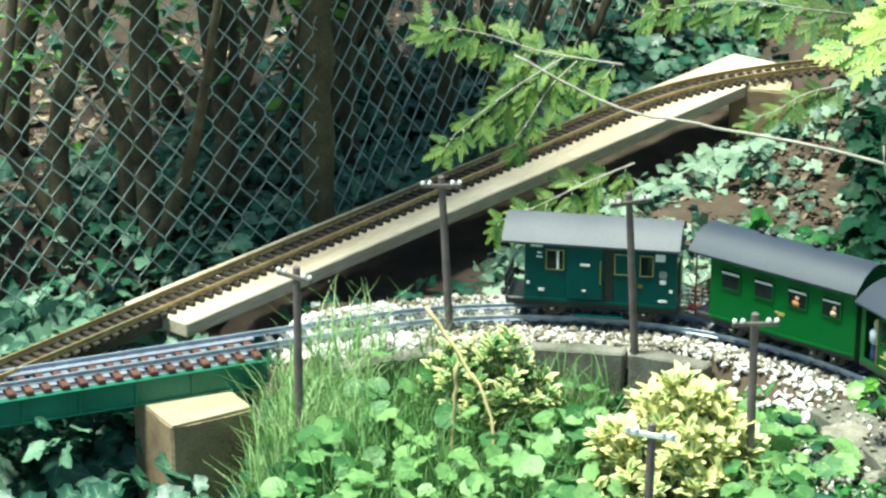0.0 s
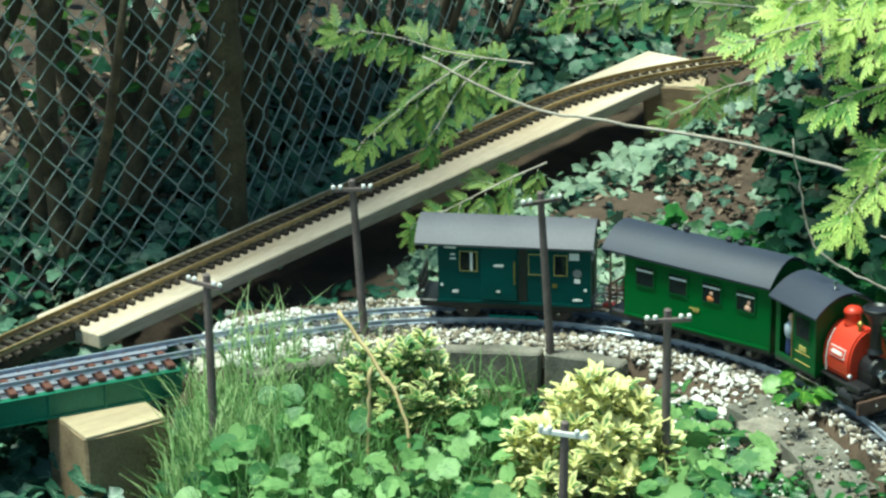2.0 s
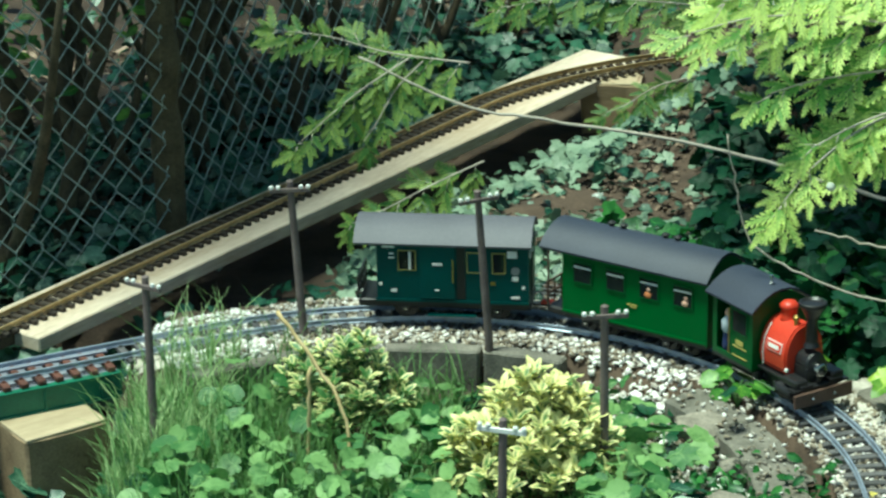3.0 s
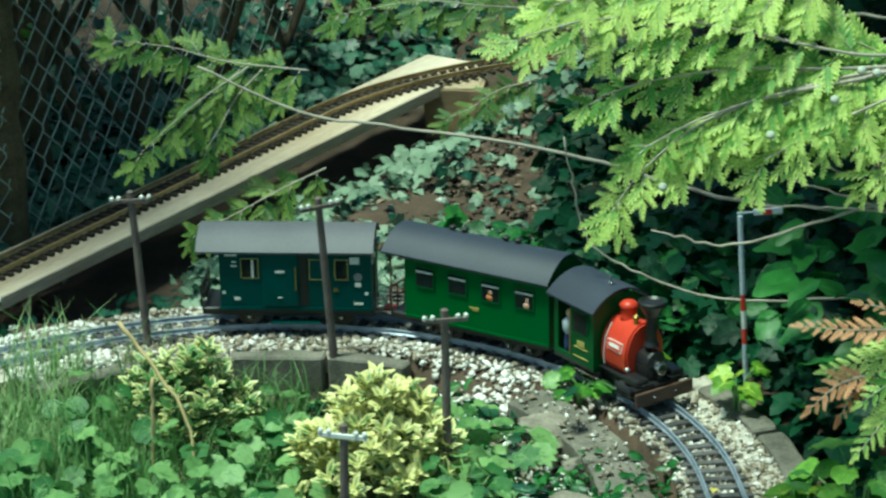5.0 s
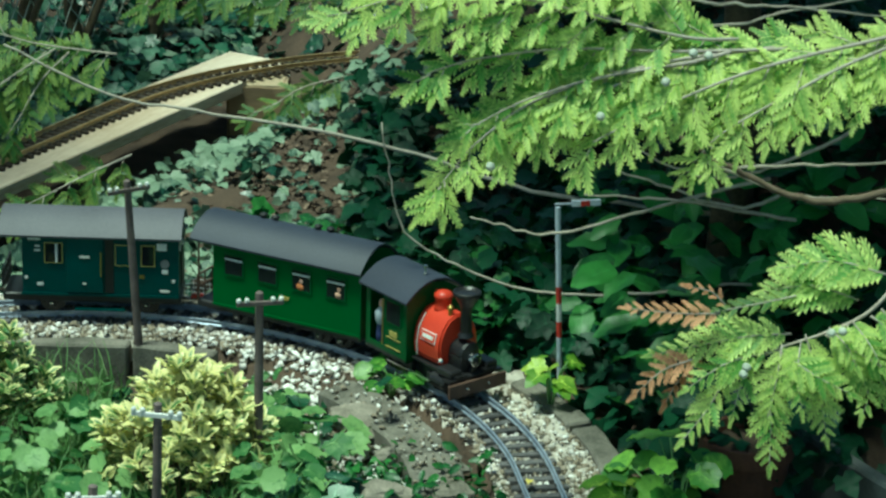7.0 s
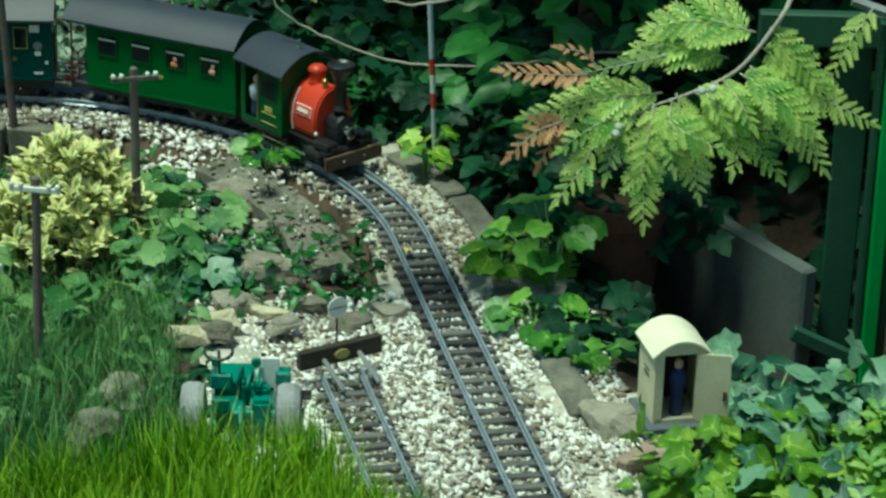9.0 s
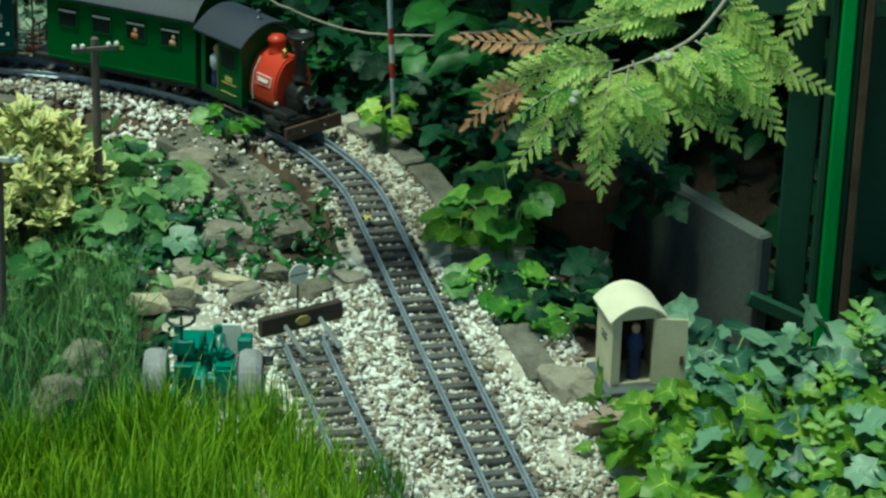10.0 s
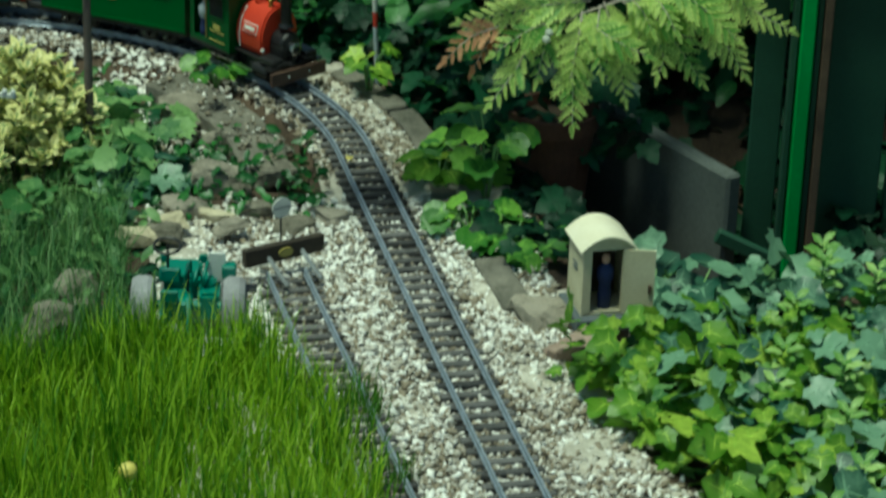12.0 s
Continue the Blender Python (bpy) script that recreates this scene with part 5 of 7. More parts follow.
# ---- tractor ----
def make_tractor():
    t = thing("toy_tractor", "green toy tractor with grey wheels half hidden by grass", "toy tractor", at=(0.064, 2.678, -0.006), rz=84)
    part("bonnet", block(0.0, 0.055, -0.012, 0.030, 0.028, 0.056, 0.004, 2), M["tractor_green"], t)
    part("gearbox", block(-0.040, 0.0, -0.004, 0.032, 0.014, 0.044, 0.003), M["tractor_green"], t)
    part("engine_block", block(-0.030, 0.030, -0.034, -0.010, 0.016, 0.050, 0.004, 2), M["tractor_green"], t)
    part("rocker_cover", block(-0.012, 0.024, -0.030, -0.014, 0.050, 0.058, 0.003, 2), M["tractor_green"], t)
    for side in (-1, 1):
        y = side * 0.051
        w = part("rear_wheel", moved(turned([(0.022, -0.013), (0.030, -0.012), (0.033, -0.006), (0.033, 0.006), (0.030, 0.012), (0.022, 0.013)], 28, "y"), Matrix.Translation((-0.022, y, 0.033))), M["tyre_grey"], t, "grey rear tyre")
        part("rim", moved(turned([(0.020, -0.014), (0.012, -0.010), (0.012, 0.010), (0.020, 0.014)], 20, "y"), Matrix.Translation((-0.022, y, 0.033))), M["tyre_grey"], w)
        part("hub", moved(turned([(0.006, -0.016), (0.006, 0.016)], 12, "y"), Matrix.Translation((-0.022, y, 0.033))), M["tractor_green"], w)
        part("front_wheel", moved(turned([(0.010, -0.006), (0.016, -0.005), (0.016, 0.005), (0.010, 0.006)], 18, "y"), Matrix.Translation((0.06, side * 0.030, 0.016))), M["tyre_grey"], t)
        part("axle_tube", moved(turned([(0.007, 0.0), (0.006, 0.040)], 12, "y"), Matrix.Translation((-0.022, 0.0 if side > 0 else -0.040, 0.033))), M["tractor_green"], t)
        part("headlamp", moved(turned([(0.005, 0.0), (0.006, 0.004), (0.004, 0.006)], 12, "x"), Matrix.Translation((0.050, 0.009 + side * 0.022, 0.056))), M["tractor_green"], t)
        part("lift_arm", mesh_of("lift_arm", *tube(smooth_line([(-0.030, 0.014 + side * 0.013, 0.044), (-0.050, 0.014 + side * 0.015, 0.034), (-0.068, 0.014 + side * 0.012, 0.010)], 4), 0.0024, 6), M["tractor_green"]), None, t)
    part("dashboard", block(-0.006, 0.004, 0.010, 0.034, 0.052, 0.070, 0.002), M["tractor_green"], t)
    part("seat", block(-0.050, -0.034, 0.010, 0.030, 0.046, 0.051, 0.002), M["tractor_green"], t)
    part("seat_back", block(-0.053, -0.049, 0.010, 0.030, 0.050, 0.064, 0.001), M["tractor_green"], t)
    part("steering_column", mesh_of("steering_column", *tube([(0.0, 0.024, 0.060), (-0.008, 0.024, 0.100)], 0.0016, 6), M["black"]), None, t)
    ring = [(-0.012 + 0.013 * math.cos(a), 0.024 + 0.015 * math.sin(a), 0.101 + 0.004 * math.cos(a)) for a in np.linspace(0, 2 * math.pi, 21)]
    part("steering_wheel", mesh_of("steering_wheel", *tube(ring, 0.0018, 6), M["black"]), None, t)
    for k, (y, top) in enumerate(((0.004, 0.076), (-0.006, 0.070), (-0.016, 0.074))):
        loop = smooth_line([(-0.004, y, 0.046), (-0.010 - 0.003 * k, y, top - 0.010), (0.004, y - 0.004, top), (0.018, y - 0.004, 0.052)], 5)
        part("pipe", mesh_of("pipe", *tube(loop, 0.0020, 6), M["tractor_green"], True), None, t)
    part("exhaust", moved(turned([(0.0022, 0), (0.0022, 0.026), (0.0032, 0.028)], 8), Matrix.Translation((0.018, -0.022, 0.056))), M["black"], t)
    part("toolbox", block(-0.004, 0.014, -0.052, -0.036, 0.056, 0.072, 0.002), M["tractor_green"], t)
    part("step_plate", block(-0.012, 0.006, -0.075, -0.036, 0.044, 0.048, 0.001), M["black"], t, "black step plate")
    part("side_panel", block(0.004, 0.008, -0.040, -0.020, 0.050, 0.086, 0.001), M["white_paint"], t, "white upright panel")
    part("tow_bar", block(-0.066, -0.038, 0.010, 0.018, 0.018, 0.022), M["grey_metal"], t)
    part("lever", mesh_of("lever", *tube([(-0.01, 0.002, 0.04), (-0.018, 0.0, 0.074)], 0.0014, 6), M["black"]), None, t)


make_tractor()


# ---- red and white rod ----
M["rod_white"] = material("rod_white", (0.38, 0.44, 0.52), (0.62, 0.68, 0.75), 0.6, 60, 260, 0.2)


def make_rod():
    r = thing("striped_rod", "thin red and white striped metal rod", "marker rod", at=(0.364, 3.45, -0.03))
    r.rotation_euler = (0, radians(-3), 0)
    for z0, z1, m in ((0.0, 0.093, "rod_white"), (0.093, 0.115, "red_paint"), (0.115, 0.141, "white_paint"), (0.141, 0.164, "red_paint"), (0.164, 0.275, "rod_white")):
        part("section", moved(turned([(0.0037, z0), (0.0037, z1)], 12), Matrix.Identity(4)), M[m], r)
    part("arm", join(block(-0.004, 0.018, -0.001, 0.001, 0.278, 0.280), block(0.018, 0.056, -0.002, 0.002, 0.275, 0.283)), M["rod_white"], r)
    for x in (0.030,):
        part("arm_stripe", block(x, x + 0.012, -0.0025, 0.0025, 0.2755, 0.2825), M["red_paint"], r)


make_rod()


# ---- fence, slab and pot by the green post ----
def make_green_fence():
    f = thing("green_fence", "bright green painted fence post with dark boards", "fence", at=(0.825, 2.905, -0.10), rz=-8)
    part("post", block(-0.015, 0.002, -0.012, 0.020, 0.0, 0.465, 0.002), M["fence_green"], f, "bright green post")
    # these strips paint the post's shaded sides as a darker green
    part("post_edge", block(0.004, 0.011, -0.004, 0.020, 0.0, 0.462, 0.001), M["fence_shade"], f, "post edge in darker green for its shaded side")
    part("post_edge", block(-0.024, -0.017, -0.002, 0.020, 0.0, 0.462, 0.001), M["fence_shade"], f, "post edge in darker green for its shaded side")
    part("post_side", block(0.012, 0.022, -0.010, 0.020, 0.0, 0.46, 0.001), M["wood_dark"], f, "reddish brown bare edge")
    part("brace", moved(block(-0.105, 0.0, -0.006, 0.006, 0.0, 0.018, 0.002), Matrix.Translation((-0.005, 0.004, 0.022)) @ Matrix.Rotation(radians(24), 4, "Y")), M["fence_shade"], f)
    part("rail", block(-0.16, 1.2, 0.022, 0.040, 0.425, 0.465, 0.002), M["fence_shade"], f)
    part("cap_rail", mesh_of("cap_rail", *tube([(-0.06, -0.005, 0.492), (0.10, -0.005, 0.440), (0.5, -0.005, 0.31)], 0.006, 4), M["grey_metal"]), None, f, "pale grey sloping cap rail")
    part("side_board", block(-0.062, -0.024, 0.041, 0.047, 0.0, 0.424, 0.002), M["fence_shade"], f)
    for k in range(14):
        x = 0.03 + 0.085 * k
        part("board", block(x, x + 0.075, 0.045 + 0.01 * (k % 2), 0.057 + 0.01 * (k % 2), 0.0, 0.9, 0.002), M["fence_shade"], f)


make_green_fence()


def make_wall():
    a, b = np.array((0.565, 3.30)), np.array((0.740, 2.926))
    d = b - a
    rz = math.degrees(math.atan2(d[1], d[0]))
    bm = block(0, float(np.linalg.norm(d)), 0, 0.022, -0.20, 0.050, 0.004)
    w = lone("concrete_slab", "dark grey upright concrete slab by the fence", "concrete slab", bm, M["panel_grey"])
    w.matrix_basis = pose(a[0], a[1], 0, 0, 0, rz)


make_wall()
pot = thing("flower_pot", "dark reddish brown pot in deep shade", "flower pot", at=(0.547, 3.085, -0.075))
part("pot_body", turned([(0.042, 0.0), (0.053, 0.13), (0.054, 0.135), (0.058, 0.135), (0.058, 0.158), (0.052, 0.158), (0.048, 0.138)], 24), M["terracotta"], pot)
part("pot_soil", moved(turned([(0.049, 0.138), (0.040, 0.148)], 20), Matrix.Identity(4)), M["soil"], pot)
ballob = lone("ball", "small yellow ball lying in the grass", "ball", turned([(0.0095 * max(math.sin(math.pi * k / 12), 0.02), -0.0095 * math.cos(math.pi * k / 12)) for k in range(13)], 18), M["ball"], smooth=True)
ballob.matrix_basis = pose(-0.018, 2.262, 0.037)


# ---- wire mesh strip behind the curve ----
def make_mesh_strip():
    pts = smooth_line([(-0.23, 3.80, 0.0), (-0.06, 3.765, 0.0), (0.09, 3.745, 0.0)], 22)
    v, f = [], []

    def wire(a, b):
        vv, ff = tube([a, b], 0.0005, 3)
        f.extend([tuple(i + len(v) for i in q) for q in ff])
        v.extend(vv)
    rows = 7
    for i in range(len(pts) - 1):
        for k in range(rows):
            h = lambda p, kk: (p[0], p[1] + kk * 0.0035, -0.02 + kk * 0.0052)
            wire(h(pts[i], k), h(pts[i + 1], k))
            if k < rows - 1:
                wire(h(pts[i], k), h(pts[i], k + 1))
    return tagged(new("wire_mesh", mesh_of("wire_mesh", v, f, M["grey_metal"])), "pale wire mesh strip leaning behind the gravel", "wire mesh")


make_mesh_strip()


# ---- chain-link fence ----
def make_chain_link():
    """Two stretches that meet at the thick post."""
    fence = thing("chain_link_fence", "grey chain-link fence in front of the hedge", "fence")
    corner = np.array((-0.735, 4.165))
    high = 0.95
    for d, length, pitch, rise in ((np.array((-0.69, -0.724)), 1.5, 0.049, 0.0555), (np.array((0.353, 0.936)), 2.2, 0.060, 0.0575)):
        v, f = [], []
        for c in range(int(length / pitch)):
            for sgn in (0, 1):
                pts = []
                for k in range(int(high / rise)):
                    p = corner + d * (c + ((k + sgn) % 2)) * pitch
                    q = (p[0] + random.uniform(-0.002, 0.002), p[1] + 0.002 * ((k + sgn) % 2), -0.06 + k * rise + random.uniform(-0.002, 0.002))
                    pts += [(q[0], q[1], q[2] - 0.004), (q[0], q[1], q[2] + 0.004)]
                vv, ff = tube(pts, 0.0013, 4)
                f += [tuple(i + len(v) for i in q) for q in ff]
                v += vv
        part("wire_net", mesh_of("wire_net", v, f, M["fence_wire"], True), None, fence)
        p = corner + d * length
        part("post", moved(turned([(0.014, -0.1), (0.014, 1.0)], 10), Matrix.Translation((p[0], p[1], 0))), M["fence_wire"], fence)
    part("corner_post", moved(turned([(0.025 + 0.003 * math.sin(9.0 * k) + 0.002 * math.sin(23.0 * k), -0.1 + 0.065 * k) for k in range(21)], 12), Matrix.Translation((corner[0], corner[1] + 0.03, 0))), M["bark_post"], fence, "thick mossy brown corner post")


make_chain_link()


# ---- hedge trees behind the fence ----
def make_tree(label, x, y, lean, r, seed, mat="bark", height=1.5, crown=True):
    rr = random.Random(seed)
    t = thing("tree", label, "tree", "hedge trees", at=(x, y, gz(x, y) - 0.03))
    pts = [(0, 0, 0)]
    px, py = 0.0, 0.0
    for k in range(1, 8):
        px += lean[0] * 1.6 * height / 7 + rr.uniform(-0.055, 0.055)
        py += lean[1] * height / 7 + rr.uniform(-0.02, 0.02)
        pts.append((px, py, height * k / 7))
    pts = smooth_line(pts, 3)
    rad = [r * (1.35 - 0.35 * min(1, k / 3)) * (1 - 0.55 * k / len(pts)) * rr.uniform(0.92, 1.08) for k in range(len(pts))]
    v, f = tube(pts, [0.72 * q for q in rad], 9)
    part("trunk", mesh_of("trunk", v, f, M[mat], True), None, t)
    for _ in range(6):
        k = rr.randrange(1, len(pts) - 10)
        p = pts[k]
        a, ln = rr.uniform(0, 6.28), rr.uniform(0.2, 0.5)
        q = (p[0] + math.cos(a) * ln * 0.5, p[1] + math.sin(a) * ln * 0.5, p[2] + ln)
        m = ((p[0] + q[0]) / 2 + rr.uniform(-0.03, 0.03), (p[1] + q[1]) / 2, (p[2] + q[2]) / 2 - 0.03)
        v, f = tube(smooth_line([p, m, q], 4), [r * 0.55 * (1 - 0.07 * i) for i in range(9)], 6)
        part("limb", mesh_of("limb", v, f, M[mat], True), None, t)
    if crown:
        # unseen leaf mass above the view, added to shade the hedge
        fr = []
        for _ in range(520):
            c = np.array((px * 0.5 - 0.18, py * 0.5 - 0.18, height * 0.95)) + rng.normal(0, 1, 3) * np.array((0.24, 0.24, 0.16))
            if c[2] < 1.05 or x + c[0] > -0.78:
                continue
            fr.append(frame_at(c, rng.normal(0, 1, 3), rng.normal(0, 0.7, 3) + np.array((0, 0, 1)), rng.uniform(0.05, 0.09)))
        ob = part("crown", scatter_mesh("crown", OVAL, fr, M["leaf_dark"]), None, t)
        ob["kind"] = "stuff"
    return t


TREES = [(-1.22, 3.95, (-0.10, 0.05), 0.022), (-1.10, 4.02, (0.04, 0.1), 0.026), (-1.04, 4.12, (-0.16, 0.1), 0.020), (-0.97, 4.06, (0.03, 0.0), 0.024), (-0.93, 4.22, (0.22, 0.1), 0.020),
         (-0.86, 4.25, (-0.18, 0.1), 0.024), (-0.82, 4.36, (0.14, 0.05), 0.020), (-0.72, 4.50, (0.02, 0.1), 0.020), (-0.66, 4.62, (-0.05, 0.1), 0.018), (-0.60, 4.70, (0.06, 0.1), 0.020),
         (-0.52, 4.84, (-0.04, 0.1), 0.020), (-0.46, 4.95, (0.05, 0.1), 0.018), (-1.30, 4.40, (0.1, 0.0), 0.030), (-1.05, 4.60, (-0.05, 0.0), 0.028), (-0.35, 5.15, (0.02, 0.1), 0.018), (-0.24, 5.3, (-0.05, 0.1), 0.02), (-0.8, 4.9, (0.05, 0), 0.03), (-0.1, 5.5, (0.03, 0.1), 0.02), (0.1, 5.6, (0, 0.1), 0.022)]
for k, (x, y, ln, r) in enumerate(TREES):
    make_tree("dark slender hedge trunk behind the wire fence", x, y, ln, r, k, crown=(-0.88 < x < -0.4))


# ---- ground cover ----
def in_soil(x, y):
    w = 0.03 * np.sin(x * 23 + y * 17)
    return ((np.abs(x - 0.16 + w) < 0.15) & (np.abs(y - 4.44) < 0.17)) | ((np.abs(x - 0.04) < 0.24) & (np.abs(y - 4.23 + w) < 0.10))


def thin_soil(x, y):
    return free_ground(x, y) & (~in_soil(x, y) | (rng.random(np.shape(x)) < 0.08))


foliage("ivy_carpet", "pale green ivy carpeting the slope behind the track", "ivy", IVY, leaf_frames(spots(850, -0.45, 0.30, 3.86, 4.85, thin_soil), 0.005, 0.045, 0.016, 0.034, 0.8), M["ivy_skylit"])
foliage("ivy_carpet", "dark green ivy carpeting the slope behind the track", "ivy", IVY, leaf_frames(spots(1250, -1.0, 0.6, 3.74, 5.6, thin_soil), -0.005, 0.02, 0.018, 0.034, 0.9), M["ivy"])
foliage("ivy_carpet", "blue-green ivy between the plank and the fence", "ivy", IVY, leaf_frames(spots(1250, -1.2, 0.2, 3.75, 5.5, lambda x, y: (plank_side(x, y)[0] > 0.12) & (plank_side(x, y)[0] < 0.42)), 0.0, 0.06, 0.018, 0.036, 0.8), M["ivy_skylit"])
foliage("ivy_carpet", "blue-green ivy under the open track beside the bridge", "ivy", IVY, leaf_frames(spots(420, -1.25, -0.60, 3.35, 4.05, lambda x, y: (plank_side(x, y)[1] < -0.2) & (off_line(x, y) > 0.06) & (plank_side(x, y)[0] > -0.10) & (plank_side(x, y)[0] < 0.30)), 0.0, 0.045, 0.025, 0.045, 0.9, base=-0.09), M["ivy_pale"])
foliage("ivy_carpet", "blue-green ivy along the foot of the hedge", "ivy", IVY, leaf_frames(spots(1300, -1.5, -0.2, 3.7, 5.2, lambda x, y: (plank_side(x, y)[0] > 0.15) & (plank_side(x, y)[0] < 0.55)), 0.0, 0.09, 0.020, 0.042, 0.9), M["ivy_pale"])
foliage("ivy_carpet", "dark ivy under the hedge", "ivy", IVY, leaf_frames(spots(1700, -1.9, 0.3, 3.6, 6.2, lambda x, y: (plank_side(x, y)[0] > 0.16) & (rng.random(np.shape(x)) < 1.0 - 0.9 * step(0.35, 0.62, plank_side(x, y)[0]))), 0.0, 0.08, 0.020, 0.040), M["ivy"])
foliage("leaf_litter", "dry brown fallen leaves under the hedge and on bare soil", "leaf litter", OVAL, leaf_frames(np.concatenate([spots(9500, -2.0, 0.2, 3.9, 6.4, lambda x, y: plank_side(x, y)[0] > 0.30)]), 0.0, 0.012, 0.018, 0.04, tilt=0.35, lean=(0, 0, 0)), M["litter"])
foliage("leaf_litter", "small dry leaf scraps on the bare brown soil", "leaf litter", OVAL, leaf_frames(spots(4200, -0.3, 0.42, 3.90, 4.80, free_ground), 0.0, 0.008, 0.006, 0.022, tilt=0.4, lean=(0, 0, 0)), M["litter"])
foliage("ivy_carpet", "dark ivy behind the end of the plank", "ivy", IVY, leaf_frames(spots(520, -0.35, 0.35, 4.95, 5.7, lambda x, y: (plank_side(x, y)[0] > 0.13) | (plank_side(x, y)[1] > 1.5)), -0.005, 0.02, 0.02, 0.04, 0.9), M["ivy"])
foliage("shrub_leaves", "fresh green shrub leaves among the hedge trunks", "shrub", OVAL, leaf_frames(spots(850, -1.7, -0.75, 4.0, 5.0, lambda x, y: (plank_side(x, y)[0] > 0.32)), 0.16, 0.50, 0.016, 0.040, 1.1), M["leaf_fresh"])
foliage("hedge_leaves", "dull green leaves filling the top of the hedge", "hedge", OVAL, leaf_frames(spots(1500, -2.0, -0.45, 4.35, 5.6, lambda x, y: plank_side(x, y)[0] > 0.40), 0.26, 0.80, 0.018, 0.036, 1.1), M["leaf_mid"])
foliage("hedge_leaves", "sunlit green leaves in the hedge", "hedge", OVAL, leaf_frames(spots(420, -1.9, -0.60, 4.05, 4.9, lambda x, y: plank_side(x, y)[0] > 0.36), 0.20, 0.60, 0.016, 0.034, 1.1), M["leaf_soft"])
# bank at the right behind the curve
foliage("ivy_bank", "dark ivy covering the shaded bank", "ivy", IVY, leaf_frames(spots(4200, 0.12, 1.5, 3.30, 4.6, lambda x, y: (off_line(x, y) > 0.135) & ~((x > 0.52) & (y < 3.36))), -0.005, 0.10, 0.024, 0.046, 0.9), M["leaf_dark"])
foliage("ivy_bank", "mid green ivy on the edge of the bank", "ivy", IVY, leaf_frames(spots(800, -0.05, 0.50, 3.58, 4.06, lambda x, y: off_line(x, y) > 0.125), 0.0, 0.07, 0.020, 0.042, 0.9), M["leaf_mid"])
foliage("broad_leaves", "broad mid green leaves in front of the bank", "shrub", OVAL, leaf_frames(spots(260, 0.40, 1.0, 3.28, 3.75, lambda x, y: off_line(x, y) > 0.13), 0.04, 0.24, 0.040, 0.080, 0.5), M["leaf_mid"])
# dark leaves added over the pot in place of the shade there
foliage("ivy_bank", "dark leaves added round the flower pot for deep shade", "ivy", IVY, leaf_frames(spots(150, 0.46, 0.66, 3.03, 3.26), 0.06, 0.15, 0.022, 0.042, 1.0, base=-0.03), M["leaf_dark"])
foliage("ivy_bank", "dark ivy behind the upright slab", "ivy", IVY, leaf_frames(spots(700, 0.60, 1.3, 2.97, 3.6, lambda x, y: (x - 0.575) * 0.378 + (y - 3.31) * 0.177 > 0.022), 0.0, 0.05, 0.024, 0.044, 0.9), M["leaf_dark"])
# pit under the bridge
foliage("ivy_pit", "large pale ivy leaves below the bridge", "ivy", IVY, leaf_frames(spots(900, -1.35, -0.62, 3.0, 3.72, lambda x, y: ground_z(x, y) < -0.24), 0.04, 0.19, 0.030, 0.055, 0.8, lean=(0.0, -0.55, 0.0)), M["ivy_pale"])
foliage("ivy_pit", "dark ivy below the bridge", "ivy", IVY, leaf_frames(spots(900, -1.5, -0.60, 2.9, 3.85, lambda x, y: ground_z(x, y) < -0.1), -0.01, 0.06, 0.03, 0.05), M["ivy"])


# ---- flower bed inside the curve ----
def in_bed(x, y):
    r = np.hypot(x - CENTRE[0], y - CENTRE[1])
    return (r < 0.47) & ((x < 0.03) | (y < 2.95))


foliage("bed_leaves", "soft round leaves of low plants in the bed", "bed plants", ROUND, leaf_frames(spots(350, -0.62, 0.02, 2.75, 3.5, lambda x, y: in_bed(x, y) & (y < 3.42) & (y > 2.98) & ((x > -0.52) | (y < 3.25)) & (np.hypot(x + 0.39, y - 3.38) > 0.10) & (np.hypot(x + 0.13, y - 3.1) > 0.10)), 0.01, 0.085, 0.018, 0.038, 1.0), M["leaf_soft"])
clusters = np.concatenate([np.stack([x + rng.normal(0, 0.016, 4), y + rng.normal(0, 0.016, 4)], 1) for x, y in spots(22, -0.68, -0.10, 2.98, 3.46, lambda x, y: (off_line(x, y) > 0.13) & (np.hypot(x + 0.39, y - 3.40) > 0.09) & (np.hypot(x + 0.13, y - 3.16) > 0.12))])
foliage("bed_leaves", "pale round leaves in small groups above the grass", "bed plants", ROUND, leaf_frames(clusters, 0.06, 0.10, 0.026, 0.042, 0.55, lean=(0.0, -0.45, 0.0)), M["leaf_soft"])
foliage("bed_leaves", "small oval green leaves between larger plants", "bed plants", OVAL, leaf_frames(spots(1000, -0.65, 0.04, 2.7, 3.55, lambda x, y: in_bed(x, y) & ((x > -0.36) | (rng.random(np.shape(x)) < 0.4))), 0.0, 0.05, 0.016, 0.030, 1.0), M["leaf_soft"])
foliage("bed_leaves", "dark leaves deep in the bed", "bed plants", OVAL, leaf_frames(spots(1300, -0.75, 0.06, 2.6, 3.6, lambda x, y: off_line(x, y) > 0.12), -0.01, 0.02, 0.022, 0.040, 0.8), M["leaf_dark"])


